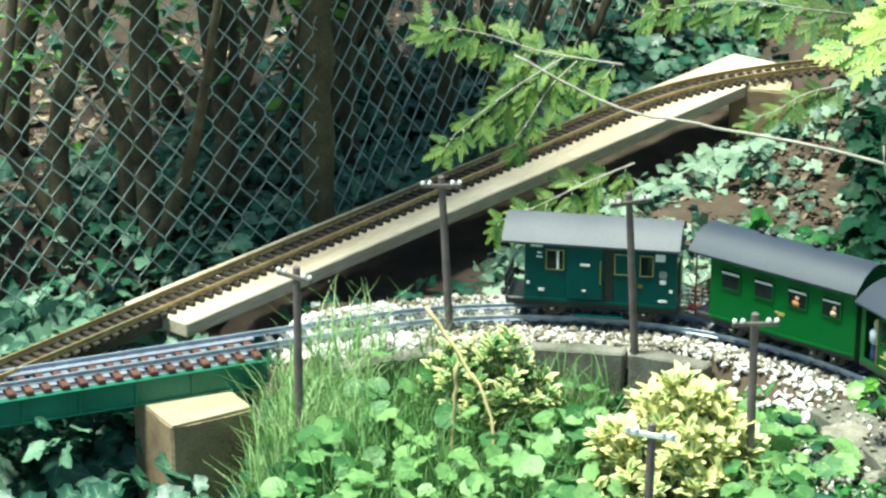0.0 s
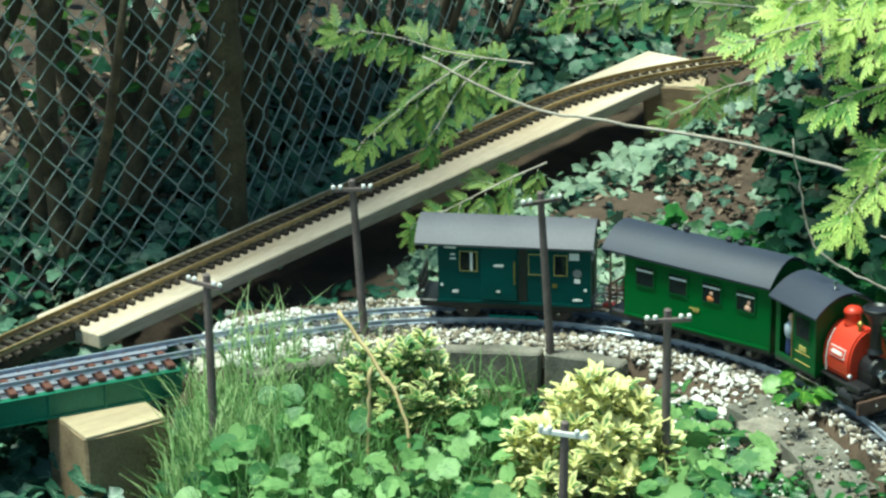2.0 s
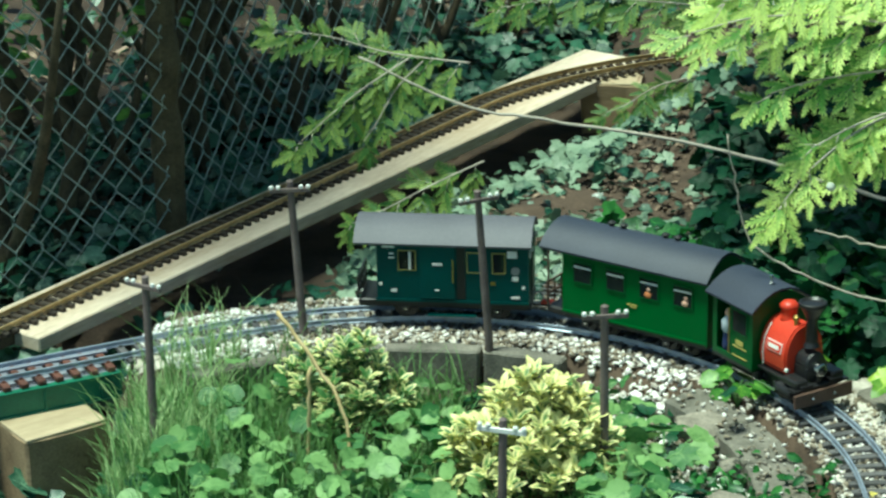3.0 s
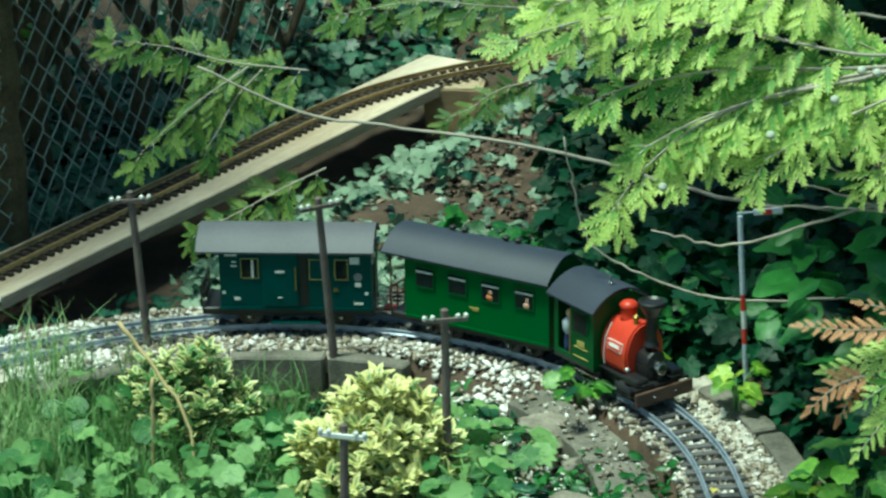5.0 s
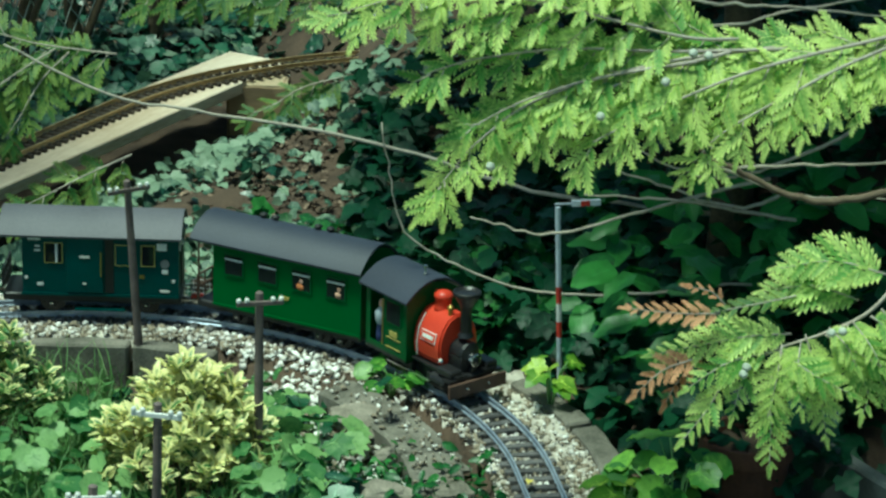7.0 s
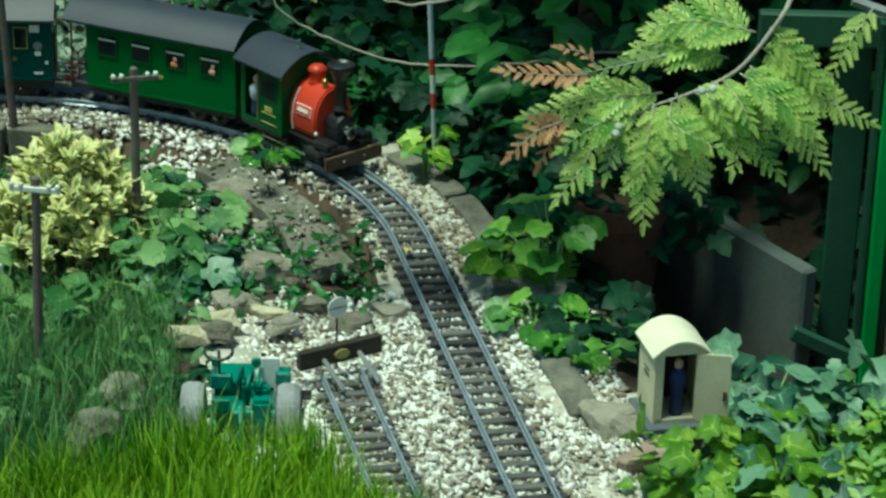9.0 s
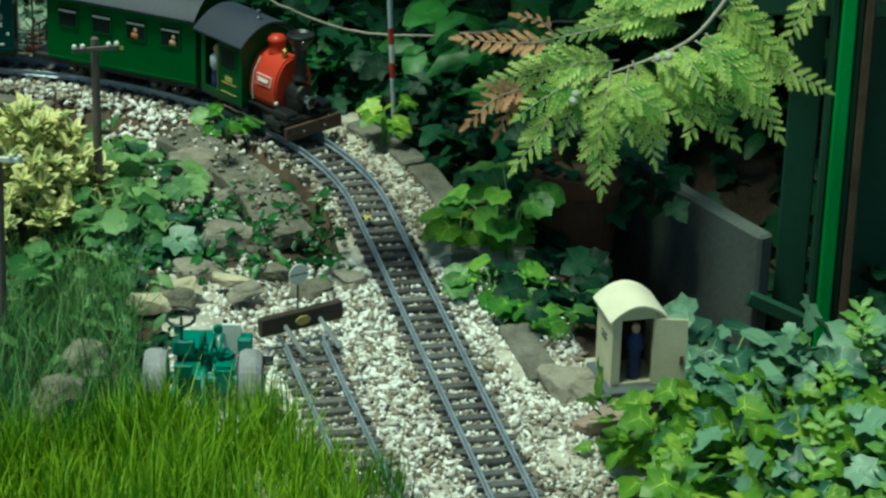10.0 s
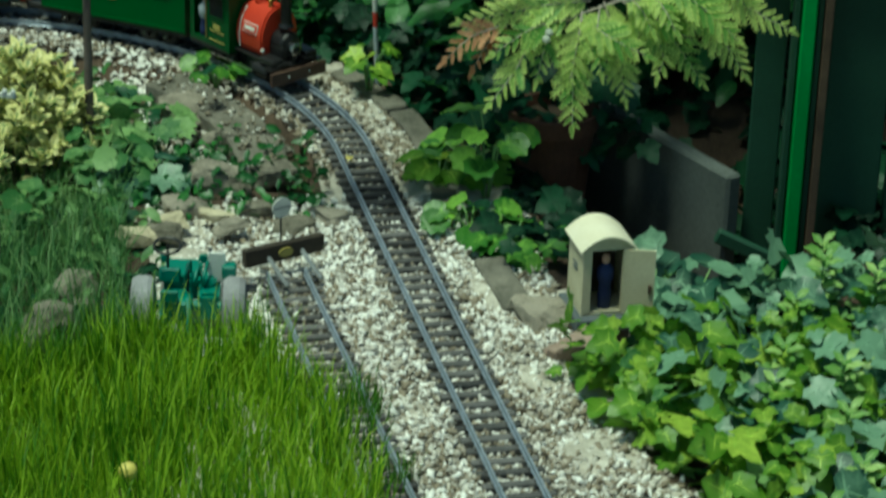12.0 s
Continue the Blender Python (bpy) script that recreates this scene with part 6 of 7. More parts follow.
def blades(pts, h0, h1, w, bend=1.0, z=None):
    res = []
    zg = ground_z(pts[:, 0], pts[:, 1]) if z is None else np.full(len(pts), z)
    for (x, y), g in zip(pts, zg):
        h, a = rng.uniform(h0, h1), rng.uniform(0, 2 * math.pi)
        m = np.eye(4)
        c, s = math.cos(a), math.sin(a)
        m[:3, 0] = np.array((c, s, 0)) * w * rng.uniform(0.7, 1.3)
        m[:3, 1] = np.array((-s, c, 0)) * h * bend * rng.uniform(0.2, 1.4)
        m[:3, 2] = np.array((rng.normal(0, 0.12), rng.normal(0, 0.12), 1)) * h
        m[:3, 3] = (x, y, g - 0.004)
        res.append(m)
    return res


foliage("grass_tuft", "tall fine blue-green grass by the bridge end", "grass", BLADE, blades(spots(950, -0.70, -0.40, 3.12, 3.60, lambda x, y: off_line(x, y) > 0.085), 0.05, 0.14, 0.0022, 1.5), M["grass_soft"])
foliage("grass_tuft", "rough pale grass hanging over the edge of the pit", "grass", BLADE, blades(spots(900, -0.76, -0.55, 3.30, 3.66, lambda x, y: (np.hypot(x - CENTRE[0], y - CENTRE[1]) < 0.545) & (ground_z(x, y) > -0.22)), 0.04, 0.11, 0.0022, 1.6), M["grass_soft"])
foliage("grass_tuft", "short pale green grass carpeting the bed", "grass", BLADE, blades(spots(5200, -0.72, -0.02, 2.90, 3.58, lambda x, y: (off_line(x, y) > 0.10) & (np.hypot(x + 0.39, y - 3.44) > 0.06) & ((x < -0.22) | (y < 3.15))), 0.03, 0.085, 0.0022, 1.6), M["grass_soft"])
foliage("grass_tuft", "fine grey-green grass behind the lawn", "grass", BLADE, blades(spots(2300, -0.30, 0.0, 2.58, 2.98), 0.04, 0.115, 0.0016, 1.4), M["grass_blue"])


def in_lawn(x, y):
    edge = SIDING0[0] + 0.1137 * (SIDING0[1] - y) - 0.018 + 0.010 * np.sin(y * 31) + 0.007 * np.sin(y * 83)
    return (x < edge - 0.5 * np.clip(y - 2.49, 0, 1)) & (y < 2.585 + 0.25 * np.clip(-0.02 - x, 0, 0.4) + 0.012 * np.sin(x * 61))


foliage("lawn_grass", "bright yellow-green feathery grass over the siding", "grass", BLADE, blades(spots(21000, -0.45, 0.26, 1.75, 2.70, in_lawn), 0.025, 0.080, 0.0023, 1.0), M["grass"])


foliage("lawn_grass", "taller yellow-green grass before the toy tractor", "grass", BLADE, blades(spots(900, -0.14, 0.17, 2.50, 2.60, in_lawn), 0.045, 0.095, 0.0024, 1.0), M["grass"])


def tufts(n, x0, x1, y0, y1, keep, blades_each, wide):
    """Points gathered in small clumps."""
    return np.concatenate([np.stack([x + rng.normal(0, wide, blades_each), y + rng.normal(0, wide, blades_each)], 1) for x, y in spots(n, x0, x1, y0, y1, keep)])


foliage("lawn_grass", "uneven clumps of tall grass standing above the lawn", "grass", BLADE, blades(tufts(120, -0.40, 0.20, 1.9, 2.60, in_lawn, 30, 0.008), 0.07, 0.13, 0.0022, 0.5), M["grass"])
foliage("lawn_grass", "tall grass clumps in front of the tractor wheels", "grass", BLADE, blades(tufts(26, -0.16, 0.15, 2.535, 2.60, in_lawn, 26, 0.008), 0.06, 0.115, 0.0022, 0.6), M["grass"])
foliage("lawn_grass", "grass clumps growing between the siding rails", "grass", BLADE, blades(tufts(16, 0.10, 0.27, 1.95, 2.48, lambda x, y: ~in_lawn(x, y) & in_lawn(x - 0.040, y), 20, 0.007), 0.03, 0.07, 0.0021, 0.9), M["grass"])


# ---- variegated bushes ----
def make_bush(label, x, y, z, w, h, n, seed, leaf=0.022):
    r = np.random.default_rng(seed)
    b = thing("variegated_bush", label, "bush", "variegated bushes", at=(x, y, z))
    fr = []
    for s in range(n):
        a, rad = r.uniform(0, 6.28), math.sqrt(r.uniform(0, 1))
        top = np.array((w * rad * math.cos(a), 0.75 * w * rad * math.sin(a), h * (1 - 0.6 * rad ** 2) * r.uniform(0.6, 1.12)))
        foot = np.array((top[0] * 0.25, top[1] * 0.25, -0.01))
        mid = (top + foot) / 2 + np.array((top[0] * 0.2, top[1] * 0.2, 0.0))
        v, f = tube([foot, mid, top], [0.0018, 0.0013, 0.0009], 5)
        if s < 26:
            part("stem", mesh_of("stem", v, f, M["twig_dark"]), None, b)
        ahead = (top - mid) / np.linalg.norm(top - mid) + np.array((0.5 * math.cos(a) * rad, 0.5 * math.sin(a) * rad, 0.25))
        ahead /= np.linalg.norm(ahead)
        for k in range(13):
            # two rosettes of leaves a stem, the upper one at the tip
            u = 1.0 - 0.05 * (k // 5) if k < 10 else r.uniform(0.2, 0.8)
            p = mid + (top - mid) * u + ahead * (0.004 if k < 5 else -0.004)
            aa = 1.256 * k + 0.6 * (k // 5) + r.uniform(-0.25, 0.25)
            flat = 0.75 if k < 5 else 1.5
            out = ahead + flat * np.array((math.cos(aa), math.sin(aa), 0.0)) + r.normal(0, 0.12, 3)
            fr.append(frame_at(p, out, ahead + np.array((0, -0.15, 0.3)) + r.normal(0, 0.15, 3), leaf * r.uniform(0.75, 1.2) * (1.0 if k < 10 else 0.85)))
    ob = part("leaves", scatter_mesh("leaves", NARROW, fr, M["variegated"], rim=[1.0] * (len(NARROW[0]) - 3) + [0.15, 0.0, 0.25]), None, b, "cream-edged green pointed leaves")
    ob["kind"] = "stuff"


make_bush("yellow variegated bush in front of the edging stones", -0.392, 3.455, -0.075, 0.085, 0.135, 75, 3, 0.023)
make_bush("large yellow variegated bush between telegraph poles", -0.132, 3.22, -0.075, 0.108, 0.175, 105, 4, 0.026)


# ---- single leafy plants ----
def make_plant(label, x, y, z, n, size, spread, mat, template, seed, height=0.05):
    r = np.random.default_rng(seed)
    p = thing("leafy_plant", label, "plant", at=(x, y, z))
    for k in range(n):
        a = 6.28 * k / n + r.uniform(-0.4, 0.4)
        d = np.array((math.cos(a), math.sin(a))) * spread * r.uniform(0.4, 1.0)
        h = height * r.uniform(0.5, 1.1)
        fr = [frame_at((d[0], d[1], h), (math.cos(a), math.sin(a), -0.15), np.array((0, -0.35, 1.0)) + r.normal(0, 0.2, 3), size * r.uniform(0.75, 1.15))]
        part("leaf", scatter_mesh("leaf", template, fr, mat), None, p)
        v, f = tube([(0, 0, -0.01), (d[0] * 0.5, d[1] * 0.5, h * 0.8), (d[0], d[1], h)], 0.0011, 5)
        part("stalk", mesh_of("stalk", v, f, M["leaf_soft"]), None, p)


make_plant("soft green plant with broad lobed leaves on gravel", 0.035, 3.235, -0.03, 7, 0.048, 0.045, M["leaf_soft"], LOBED, 11, 0.05)
make_plant("bright green leafy sprig close to the rail", 0.138, 3.455, -0.018, 11, 0.030, 0.028, M["leaf_fresh"], ROUND, 12, 0.03)
make_plant("bright ivy sprig at the foot of the rod", 0.345, 3.395, -0.018, 9, 0.030, 0.024, M["ivy_bright"], IVY, 13, 0.06)
make_plant("bright ivy sprig outside the curve", 0.225, 3.56, -0.018, 6, 0.03, 0.03, M["ivy_bright"], IVY, 14, 0.02)
make_plant("bluish ivy leaves hanging over the rocks", 0.03, 3.07, -0.02, 7, 0.05, 0.035, M["ivy_pale"], IVY, 15, 0.04)
make_plant("green clover-like plant at the bed edge", -0.01, 3.12, -0.04, 22, 0.030, 0.055, M["leaf_soft"], ROUND, 16, 0.07)
make_plant("tall plant with wavy broad leaves by the pot", 0.452, 3.02, -0.03, 11, 0.044, 0.040, M["leaf_fresh"], ROUND, 17, 0.12)
make_plant("bright green low plant beside the straight track", 0.470, 2.88, -0.02, 15, 0.040, 0.050, M["leaf_fresh"], LOBED, 18, 0.03)
make_plant("fresh green low plant at the gravel edge", 0.420, 2.925, -0.02, 12, 0.038, 0.04, M["leaf_fresh"], ROUND, 21, 0.035)
make_plant("yellow-green round leaves beside the straight track", 0.398, 3.055, -0.02, 11, 0.036, 0.035, M["ivy_bright"], ROUND, 22, 0.05)
make_plant("yellow-green low leaves under the wavy plant", 0.440, 3.10, -0.02, 12, 0.042, 0.045, M["leaf_fresh"], ROUND, 23, 0.05)
make_plant("large veined ivy leaves beside the hut", 0.650, 2.675, -0.02, 7, 0.078, 0.050, M["ivy_pale"], IVY, 19, 0.05)
foliage("ivy_patch", "bright ivy spreading over the gravel edge", "ivy", IVY, leaf_frames(spots(820, 0.45, 0.92, 1.95, 2.60, lambda x, y: (x > gravel_edge(y) - 0.015) & (np.hypot(x - 0.535, y - 2.62) > 0.075) & (np.hypot(x - 0.480, y - 2.60) > 0.066) & (rng.random(np.shape(x)) < 1.0 - 0.65 * step(0.08, 0.20, x - gravel_edge(y)))), 0.01, 0.09, 0.016, 0.042, 1.0), M["ivy_bright"])
foliage("ivy_patch", "blue-green ivy with pale veins beside the hut", "ivy", IVY, leaf_frames(spots(430, 0.56, 1.0, 1.9, 2.72, lambda x, y: (x > gravel_edge(y) + 0.04) & (np.hypot(x - 0.535, y - 2.63) > 0.078)), 0.03, 0.10, 0.018, 0.052, 1.0), M["ivy_pale"])
foliage("ivy_patch", "mid green ivy and small leaves beside the hut", "ivy", IVY, leaf_frames(spots(650, 0.52, 1.0, 1.9, 2.72, lambda x, y: (x > gravel_edge(y) + 0.01) & (np.hypot(x - 0.535, y - 2.63) > 0.078)), 0.0, 0.07, 0.014, 0.032, 1.1), M["leaf_soft"])
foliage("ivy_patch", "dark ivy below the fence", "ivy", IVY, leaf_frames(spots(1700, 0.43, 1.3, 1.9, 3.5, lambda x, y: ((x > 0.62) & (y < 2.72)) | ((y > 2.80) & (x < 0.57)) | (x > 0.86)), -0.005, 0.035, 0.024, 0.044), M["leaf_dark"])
sprigs = [(0.78, 2.62, 0.10), (0.80, 2.70, 0.08), (0.73, 2.55, 0.08), (0.65, 2.10, 0.08), (0.70, 2.16, 0.09), (0.66, 2.36, 0.08), (0.74, 2.38, 0.09), (0.83, 2.58, 0.10)]
sprigs += [(0.69, 2.44, 0.08), (0.715, 2.27, 0.09), (0.745, 2.10, 0.09)]
for sx, sy, sh in sprigs:
    plant = thing("euphorbia", "pale green upright sprig with small pointed leaves", "plant", "euphorbia sprigs", at=(sx, sy, gz(sx, sy)))
    part("stem", mesh_of("stem", *tube([(0, 0, -0.01), (0.001, 0, sh * 0.5), (0, 0, sh)], [0.0022, 0.0018, 0.0012], 6), M["leaf_soft"]), None, plant)
    tint = M["sprig_leaf"]
    for k in range(30):
        u, a = k / 30, k * 2.4
        fr = [frame_at((0.002 * math.cos(a), 0.002 * math.sin(a), 0.02 + sh * u), (math.cos(a), math.sin(a), 0.15 + 0.6 * u), (0, -0.35, 1), 0.029 * (1.1 - 0.45 * u))]
        part("leaf", scatter_mesh("leaf", OVAL, fr, tint), None, plant)


foliage('rock_plants', 'small green leaves and moss between the rocks', 'bed plants', OVAL, leaf_frames(spots(520, -0.02, 0.25, 2.97, 3.24), 0.0, 0.035, 0.010, 0.024, 1.0), M['leaf_mid'])


# ---- cypress ----
def spray_frames(stem, width, up, droop, seed, gap=0.0215, size=0.0088):
    """Flat, fern-like fans: branchlets, twiglets and scale-leaf fingers on both sides of a stem."""
    r = np.random.default_rng(seed)
    line = np.array(smooth_line(stem, 14))
    seg = np.linalg.norm(np.diff(line, axis=0), axis=1)
    cum = np.concatenate([[0], np.cumsum(seg)])
    total = cum[-1]
    up = np.array(up, float) / np.linalg.norm(up)
    res, woods = [], []
    side = 1
    for s in list(np.arange(0.015, total, gap)) + [total]:
        p = np.array([np.interp(s, cum, line[:, k]) for k in range(3)])
        i = min(int(np.searchsorted(cum, s)), len(seg) - 1)
        d = (line[i + 1] - line[i]) / seg[i]
        lat = np.cross(d, up)
        lat /= np.linalg.norm(lat) + 1e-9
        side = -side
        u = s / total
        ln = width * (1.0 - 0.55 * u) * r.uniform(0.7, 1.15)
        out = 0.0 if s == total else 0.72
        bd = d * 0.7 + lat * side * out + np.array((0, 0, -droop)) + r.normal(0, 0.09, 3)
        bd /= np.linalg.norm(bd)
        nrm = up + r.normal(0, 0.20, 3)
        bl = np.cross(bd, nrm)
        bl /= np.linalg.norm(bl)
        woods.append((p, p + bd * ln * 0.7))
        ts = 1
        for b in np.arange(0.004, ln, 0.0074):
            f = b / ln
            bp = p + bd * b + np.array((0, 0, -droop * 0.3 * b * f))
            ts = -ts
            tl = (0.036 * min(1.0, 2.0 * f + 0.3) * (1 - f) ** 0.8 + 0.011) * r.uniform(0.75, 1.2)
            td = bd * 0.82 + bl * ts * 0.58 + r.normal(0, 0.06, 3)
            res.append(frame_at(bp, td, nrm + r.normal(0, 0.12, 3), tl))
        res.append(frame_at(p + bd * ln * 0.92 + np.array((0, 0, -droop * 0.3 * ln)), bd, nrm, 0.022))
    return res, woods, line


def make_branch(label, sprays, mat, group="cypress branches", cones=(), wood=0.0024):
    b = thing("cypress_branch", label, "cypress branch", group)
    for k, (stem, width, up, droop, m) in enumerate(sprays):
        fr, woods, line = spray_frames(stem, width, up, droop, 100 + k + int(abs(stem[0][0]) * 1000))
        ob = part("spray", scatter_mesh("spray", FEATHER, fr, M[m or mat]), None, b)
        ob["kind"] = "stuff"
        n = len(line)
        v, f = tube([np.array(q) + np.array(up) * 0.006 for q in line], [wood * (1 - 0.75 * i / n) for i in range(n)], 6)
        part("stem", mesh_of("stem", v, f, M["twig"], True), None, b)
        v, f = [], []
        for p, q in woods:
            vv, ff = tube([p, q], [0.0009, 0.0004], 4)
            f = f + [tuple(i + len(v) for i in w) for w in ff]
            v = v + vv
        ob = part("twig_wood", mesh_of("twig_wood", v, f, M["twig"], True), None, b)
        ob["kind"] = "stuff"
    for c in cones:
        bm = bmesh.new()
        bmesh.ops.create_icosphere(bm, subdivisions=2, radius=0.0052)
        for w in bm.verts:
            w.co *= 1 + 0.15 * noise.noise(w.co * 600)
        part("cone", moved(bm, Matrix.Translation(c)), M["cone"], b, "pale round seed cone")
    return b


UP = (-0.1, -0.75, 0.65)
make_branch("sunlit light green cypress branch reaching over the track", [
    ([(0.50, 3.04, 0.585), (0.42, 3.0, 0.600), (0.25, 2.99, 0.642), (0.137, 2.98, 0.650), (0.055, 2.97, 0.634)], 0.085, UP, 0.25, ""),
    ([(0.56, 3.03, 0.582), (0.404, 2.99, 0.572), (0.27, 2.97, 0.537), (0.20, 2.96, 0.490), (0.158, 2.95, 0.442)], 0.078, UP, 0.30, ""),
    ([(0.60, 3.02, 0.582), (0.42, 3.0, 0.582), (0.30, 2.99, 0.587), (0.20, 2.98, 0.578), (0.145, 2.97, 0.565)], 0.060, UP, 0.3, ""),
    ([(0.66, 3.0, 0.602), (0.52, 2.98, 0.572), (0.43, 2.97, 0.540), (0.36, 2.96, 0.508), (0.325, 2.955, 0.490)], 0.080, UP, 0.35, ""),
    ([(0.40, 3.03, 0.672), (0.35, 3.01, 0.677), (0.27, 3.0, 0.680), (0.16, 2.99, 0.682), (0.09, 2.98, 0.667)], 0.075, UP, 0.25, ""),
    ([(0.78, 3.0, 0.640), (0.62, 2.98, 0.580), (0.54, 2.97, 0.540), (0.48, 2.96, 0.508), (0.45, 2.955, 0.485)], 0.080, UP, 0.35, ""),
    ([(0.44, 2.985, 0.575), (0.33, 2.975, 0.558), (0.25, 2.965, 0.535), (0.19, 2.96, 0.505)], 0.070, UP, 0.3, ""),
    ([(0.48, 3.0, 0.582), (0.36, 2.98, 0.552), (0.27, 2.97, 0.510), (0.235, 2.96, 0.480)], 0.06, UP, 0.35, ""),
], "cypress", cones=[(0.43, 2.95, 0.597), (0.447, 2.95, 0.594), (0.33, 2.94, 0.527), (0.30, 2.95, 0.512), (0.21, 2.93, 0.472), (0.40, 2.94, 0.567)])
def fan_frames(axis, width, up, seed):
    """One flat fan: twiglets on both sides of an axis, long at its foot and short at its tip."""
    r = np.random.default_rng(seed)
    line = np.array(smooth_line(axis, 10))
    cum = np.concatenate([[0], np.cumsum(np.linalg.norm(np.diff(line, axis=0), axis=1))])
    total = cum[-1]
    up = np.array(up, float) / np.linalg.norm(up) + r.normal(0, 0.14, 3)
    res, side = [], 1
    for s in np.arange(0.05 * total, total, 0.0062):
        u, side = s / total, -side
        p = np.array([np.interp(s, cum, line[:, k]) for k in range(3)])
        i = min(int(np.searchsorted(cum, s)), len(cum) - 2)
        d = (line[i + 1] - line[i]) / np.linalg.norm(line[i + 1] - line[i])
        lat = np.cross(d, up)
        lat /= np.linalg.norm(lat)
        size = (width * min(1.0, 0.55 + 1.6 * u) * (1 - u) ** 0.75 + 0.007) * r.uniform(0.8, 1.15)
        res.append(frame_at(p, d * 0.72 + lat * side * 0.68 + r.normal(0, 0.05, 3), up + r.normal(0, 0.16, 3), size))
    res.append(frame_at(line[-1] - (line[-1] - line[-2]) * 0.5, line[-1] - line[-2], up, 0.015))
    return res, line


def make_fan_branch(label, stem, fans, cones):
    """A bare stem from which separate fans hang, each a part of its own."""
    b = thing("cypress_branch", label, "cypress branch", "cypress branches")
    line = smooth_line(stem, 6)
    part("stem", mesh_of("stem", *tube(line, [0.0034 - 0.0026 * i / len(line) for i in range(len(line))], 7), M["twig"], True), None, b)
    for k, (axis, width, m) in enumerate(fans):
        fr, ln = fan_frames(axis, width, UP, 300 + k)
        ob = part("spray", scatter_mesh("spray", FEATHER, fr, M[m]), None, b)
        ob["kind"] = "stuff"
        part("twig_wood", mesh_of("twig_wood", *tube(ln, [0.0011 - 0.0008 * i / len(ln) for i in range(len(ln))], 5), M["twig"], True), None, b)
    for c in cones:
        bm = bmesh.new()
        bmesh.ops.create_icosphere(bm, subdivisions=2, radius=0.0048)
        for w in bm.verts:
            w.co *= 1 + 0.15 * noise.noise(w.co * 600)
        part("cone", moved(bm, Matrix.Translation(c)), M["cone"], b, "pale round seed cone")
    return b


HANGING = [((0.485, 0.314), (0.471, 0.285), (0.462, 0.253), 0.026), ((0.515, 0.326), (0.508, 0.297), (0.499, 0.251), 0.028), ((0.505, 0.290), (0.504, 0.244), (0.503, 0.200), 0.034),
           ((0.540, 0.336), (0.555, 0.283), (0.566, 0.226), 0.036), ((0.564, 0.345), (0.580, 0.332), (0.590, 0.313), 0.024), ((0.588, 0.354), (0.605, 0.334), (0.616, 0.314), 0.024),
           ((0.583, 0.348), (0.624, 0.288), (0.654, 0.246), 0.038), ((0.619, 0.367), (0.667, 0.307), (0.703, 0.255), 0.038), ((0.630, 0.386), (0.697, 0.332), (0.760, 0.297), 0.038),
           ((0.641, 0.405), (0.675, 0.369), (0.704, 0.337), 0.032), ((0.600, 0.367), (0.549, 0.381), (0.497, 0.374), 0.046), ((0.629, 0.396), (0.572, 0.409), (0.511, 0.401), 0.046),
           ((0.527, 0.333), (0.472, 0.331), (0.374, 0.313), 0.036), ((0.570, 0.345), (0.606, 0.282), (0.601, 0.258), 0.034), ((0.512, 0.319), (0.548, 0.300), (0.585, 0.284), 0.030),
           ((0.561, 0.336), (0.600, 0.318), (0.640, 0.296), 0.032), ((0.455, 0.285), (0.435, 0.258), (0.409, 0.228), 0.024), ((0.607, 0.360), (0.650, 0.335), (0.690, 0.300), 0.034),
           ((0.500, 0.315), (0.455, 0.310), (0.412, 0.285), 0.030), ((0.535, 0.332), (0.530, 0.300), (0.535, 0.262), 0.028)]
def fan_axis(k, a, b, c):
    """The fans above the stem lie behind it, the others hang before it in three layers."""
    back = 0.045 if k in (10, 11) else 0.02 if k in (8, 9, 12) else -0.006 * (k % 3)
    return (a[0], 2.776 + back * 0.5, a[1]), (b[0], 2.760 + back, b[1]), (c[0], 2.750 + back * 1.2, c[1])


fans = [(fan_axis(k, a, b, c), w, "cypress") for k, (a, b, c, w) in enumerate(HANGING)]
fans += [(((0.446, 2.775, 0.360), (0.402, 2.768, 0.363), (0.347, 2.762, 0.371)), 0.020, "cypress_dry"), (((0.423, 2.768, 0.312), (0.386, 2.762, 0.300), (0.358, 2.758, 0.275)), 0.020, "cypress_dry"),
         (((0.451, 2.775, 0.370), (0.435, 2.772, 0.386), (0.413, 2.768, 0.393)), 0.007, "cypress_dry"), (((0.430, 2.775, 0.310), (0.405, 2.770, 0.285), (0.392, 2.765, 0.262)), 0.014, "cypress_dry"),
         # one fan here takes the shaded copy to look less lit
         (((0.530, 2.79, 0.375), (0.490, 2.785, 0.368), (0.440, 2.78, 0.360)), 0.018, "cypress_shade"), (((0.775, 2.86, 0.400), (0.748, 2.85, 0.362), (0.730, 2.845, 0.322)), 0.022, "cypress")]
make_fan_branch("sunlit light green cypress branch with brown tips beside the hut", [(0.73, 2.90, 0.53), (0.667, 2.80, 0.438), (0.641, 2.785, 0.400), (0.607, 2.78, 0.360), (0.561, 2.78, 0.336), (0.512, 2.778, 0.319), (0.470, 2.775, 0.295)], fans,
                [(0.562, 2.750, 0.348), (0.574, 2.750, 0.350), (0.474, 2.752, 0.308), (0.471, 2.750, 0.301)])
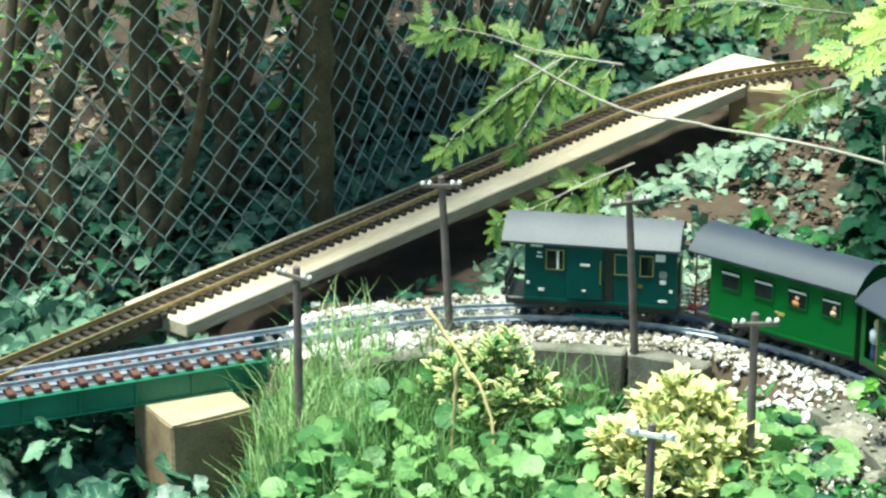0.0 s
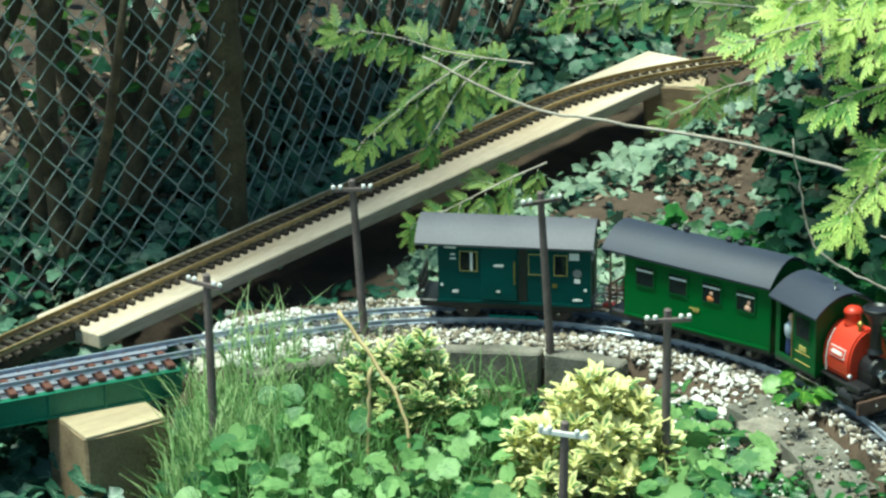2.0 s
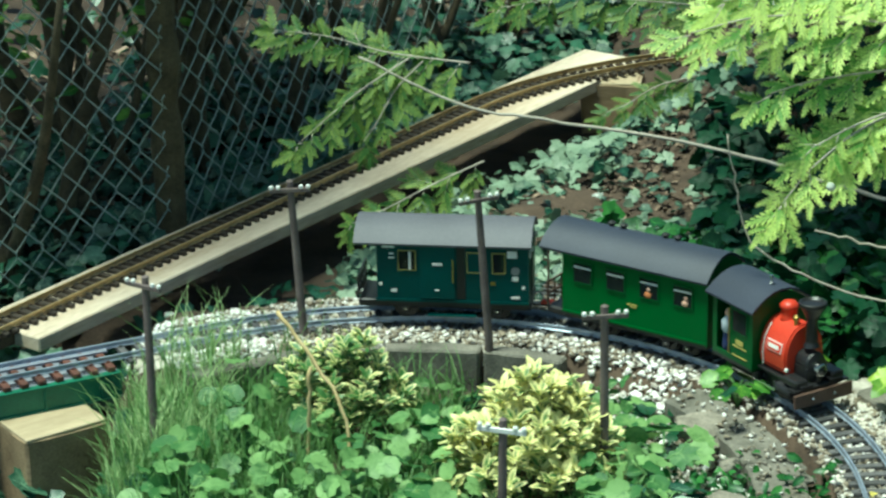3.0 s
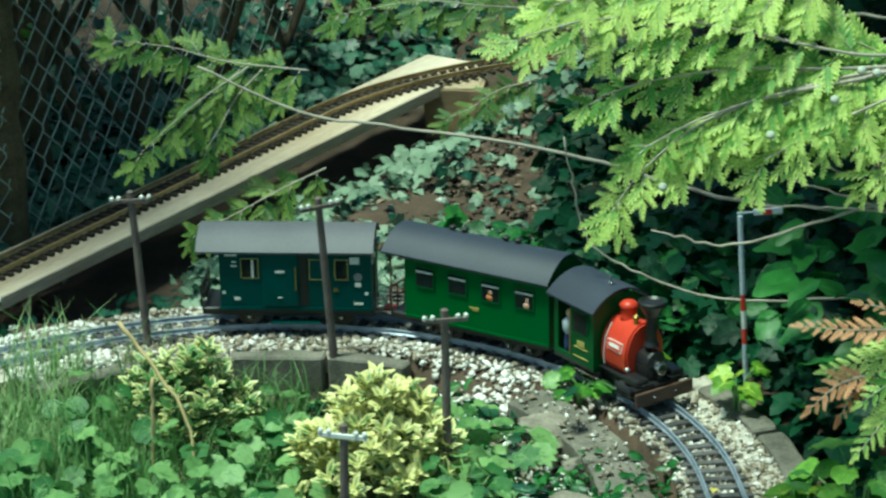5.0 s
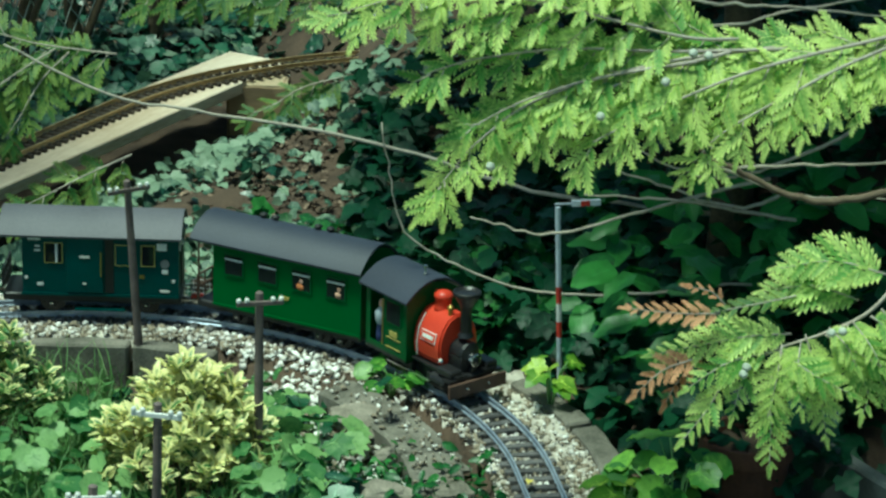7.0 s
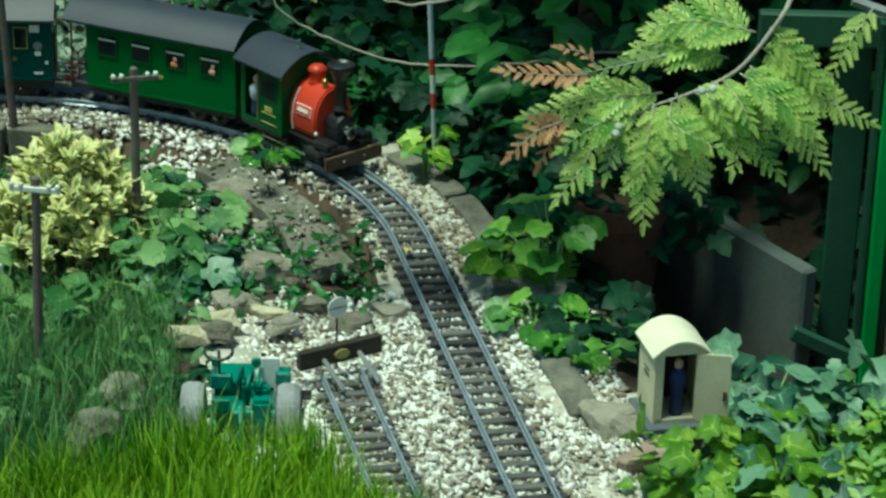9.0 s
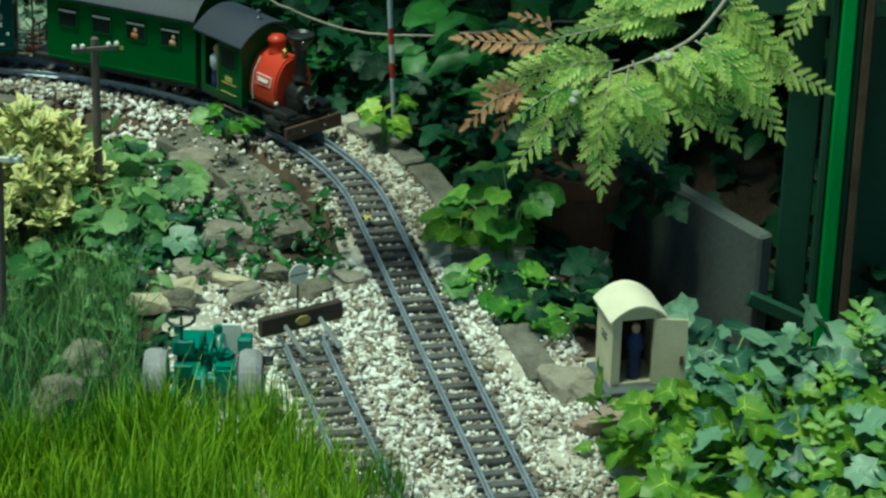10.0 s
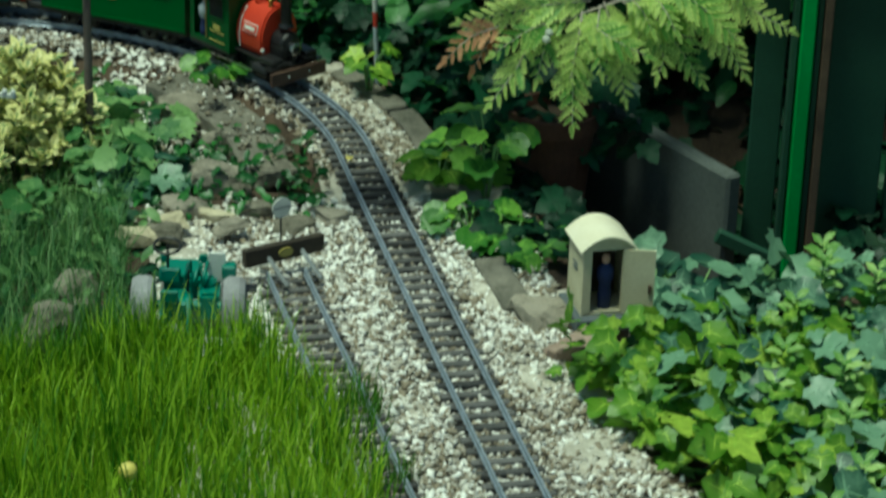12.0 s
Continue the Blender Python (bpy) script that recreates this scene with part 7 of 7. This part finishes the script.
make_branch("cypress sprays in a shaded green in front of the wire fence", [
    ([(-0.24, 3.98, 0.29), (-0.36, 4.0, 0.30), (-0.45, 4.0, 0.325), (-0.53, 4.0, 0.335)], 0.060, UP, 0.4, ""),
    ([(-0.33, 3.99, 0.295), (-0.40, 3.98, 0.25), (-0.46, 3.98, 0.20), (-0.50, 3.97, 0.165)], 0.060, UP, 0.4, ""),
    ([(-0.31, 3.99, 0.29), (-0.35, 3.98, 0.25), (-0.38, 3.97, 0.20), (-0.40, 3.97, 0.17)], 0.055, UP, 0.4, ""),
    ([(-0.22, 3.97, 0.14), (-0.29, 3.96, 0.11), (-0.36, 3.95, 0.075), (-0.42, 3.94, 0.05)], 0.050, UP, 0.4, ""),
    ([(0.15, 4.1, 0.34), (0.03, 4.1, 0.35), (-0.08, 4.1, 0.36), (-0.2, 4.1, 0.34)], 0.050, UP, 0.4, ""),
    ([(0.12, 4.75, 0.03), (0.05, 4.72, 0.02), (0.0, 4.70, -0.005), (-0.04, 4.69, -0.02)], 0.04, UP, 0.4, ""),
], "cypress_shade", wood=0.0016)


def make_twig(label, pts, r0, r1, mat="twig"):
    line = smooth_line(pts, 6)
    n = len(line)
    line = [np.array(p) + rng.normal(0, 0.0012, 3) for p in line]
    v, f = tube(line, [r0 + (r1 - r0) * i / n for i in range(n)], 6)
    return tagged(new("bare_twig", mesh_of("bare_twig", v, f, M[mat], True)), label, "twig", "bare twigs")


make_twig("long bare grey twig hanging over the slope", [(0.60, 3.72, 0.14), (0.35, 3.76, 0.16), (0.188, 3.8, 0.201), (0.011, 3.8, 0.242), (-0.149, 3.8, 0.267), (-0.261, 3.8, 0.292), (-0.389, 3.8, 0.358)], 0.0036, 0.0016)
make_twig("thin drooping bare twig behind the locomotive", [(0.62, 3.5, 0.12), (0.429, 3.5, 0.103), (0.315, 3.5, 0.112), (0.223, 3.5, 0.145), (0.155, 3.5, 0.194), (0.132, 3.5, 0.274), (0.12, 3.5, 0.34)], 0.0022, 0.0010)
foliage("ivy_carpet", "small pale ivy leaves behind the train", "ivy", IVY, leaf_frames(spots(300, -0.35, 0.34, 3.88, 4.60, free_ground), 0.0, 0.02, 0.012, 0.028, 0.6), M["ivy_skylit"])
for pts in ([(0.36, 3.12, 0.597), (0.459, 3.12, 0.578), (0.582, 3.12, 0.603), (0.72, 3.14, 0.62)], [(0.40, 3.12, 0.612), (0.503, 3.12, 0.607), (0.582, 3.12, 0.604), (0.74, 3.13, 0.585)], [(0.475, 3.12, 0.421), (0.544, 3.12, 0.39), (0.613, 3.12, 0.373), (0.74, 3.12, 0.372)], [(0.52, 3.12, 0.409), (0.616, 3.12, 0.413), (0.74, 3.12, 0.418)], [(0.62, 3.34, 0.30), (0.555, 3.3, 0.297), (0.456, 3.3, 0.327), (0.40, 3.3, 0.345)], [(0.64, 3.33, 0.27), (0.52, 3.3, 0.30), (0.43, 3.3, 0.31), (0.365, 3.3, 0.313)], [(0.60, 3.32, 0.33), (0.443, 3.3, 0.294), (0.338, 3.3, 0.261), (0.27, 3.3, 0.268), (0.224, 3.3, 0.284)], [(0.70, 3.3, 0.40), (0.58, 3.3, 0.345), (0.50, 3.3, 0.34), (0.43, 3.3, 0.37)], [(0.64, 3.3, 0.52), (0.55, 3.3, 0.48), (0.49, 3.3, 0.50), (0.45, 3.3, 0.47)]):
    make_twig("thin bare grey twig under the cypress", pts, 0.0026, 0.0010)
# the darker twig colour carries this limb's shade under the cypress
make_twig("thick cypress limb without leaves, coloured dark for shade", [(0.42, 3.14, 0.47), (0.467, 3.1, 0.437), (0.522, 3.1, 0.409), (0.577, 3.1, 0.385), (0.631, 3.1, 0.375), (0.72, 3.1, 0.39)], 0.0030, 0.0052, "twig_dark")
# leaf mesh added in place of a small yellow track marker
marker_on_rail = tagged(new("fallen_leaf", scatter_mesh("fallen_leaf", OVAL, [frame_at((0.288, 3.118, 0.003), (0.3, 1, 0.1), (0, -0.2, 1), 0.020)], M["ball"])), "small yellow marker on the rail, shaped as a leaf", "leaf")
make_twig("tan dry stalk leaning over the bed", [(-0.368, 3.26, -0.085), (-0.372, 3.29, 0.02), (-0.42, 3.33, 0.095), (-0.464, 3.36, 0.146)], 0.0018, 0.0030, "straw")
make_twig("thin brown cane standing in the bed", [(-0.426, 3.3, -0.09), (-0.421, 3.3, 0.02), (-0.417, 3.3, 0.093)], 0.0030, 0.0026, "straw")


def make_cypress_tree():
    t = thing("cypress_tree", "cypress tree with unseen foliage added to shade the bank", "tree", at=(0.62, 3.72, 0.0))
    v, f = tube(smooth_line([(0, 0, -0.1), (0.01, 0, 0.3), (0.0, 0.02, 0.8), (0.02, 0.0, 1.8)], 4), [0.034 - 0.0015 * i for i in range(13)], 10)
    part("trunk", mesh_of("trunk", v, f, M["bark"], True), None, t)
    for a, z, ln in ((2.6, 0.55, 0.5), (3.6, 0.62, 0.55), (0.4, 0.7, 0.5), (1.5, 0.8, 0.5), (4.4, 0.66, 0.75), (5.2, 0.75, 0.6)):
        p = [(0, 0, z), (math.cos(a) * ln * 0.5, math.sin(a) * ln * 0.5, z + 0.05), (math.cos(a) * ln, math.sin(a) * ln, z + 0.02)]
        v, f = tube(smooth_line(p, 5), [0.012 - 0.0008 * i for i in range(11)], 7)
        part("limb", mesh_of("limb", v, f, M["bark"], True), None, t)
    # foliage added out of view, its outline cut to steer the bank's shade
    fr = []
    for _ in range(10000):
        c = np.array((rng.uniform(-0.72, 1.0), rng.uniform(-0.95, 0.9), rng.uniform(0.95, 1.6)))
        if c[1] < -0.64 or (c[0] < -0.44 and c[1] < -0.22) or (c[0] < -0.57 and c[1] < 0.02):
            continue
        fr.append(frame_at(c, rng.normal(0, 1, 3) + np.array((0, 0, -0.4)), rng.normal(0, 0.6, 3) + np.array((0, 0, 1)), rng.uniform(0.05, 0.10)))
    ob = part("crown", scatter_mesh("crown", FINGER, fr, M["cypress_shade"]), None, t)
    ob["kind"] = "stuff"


make_cypress_tree()
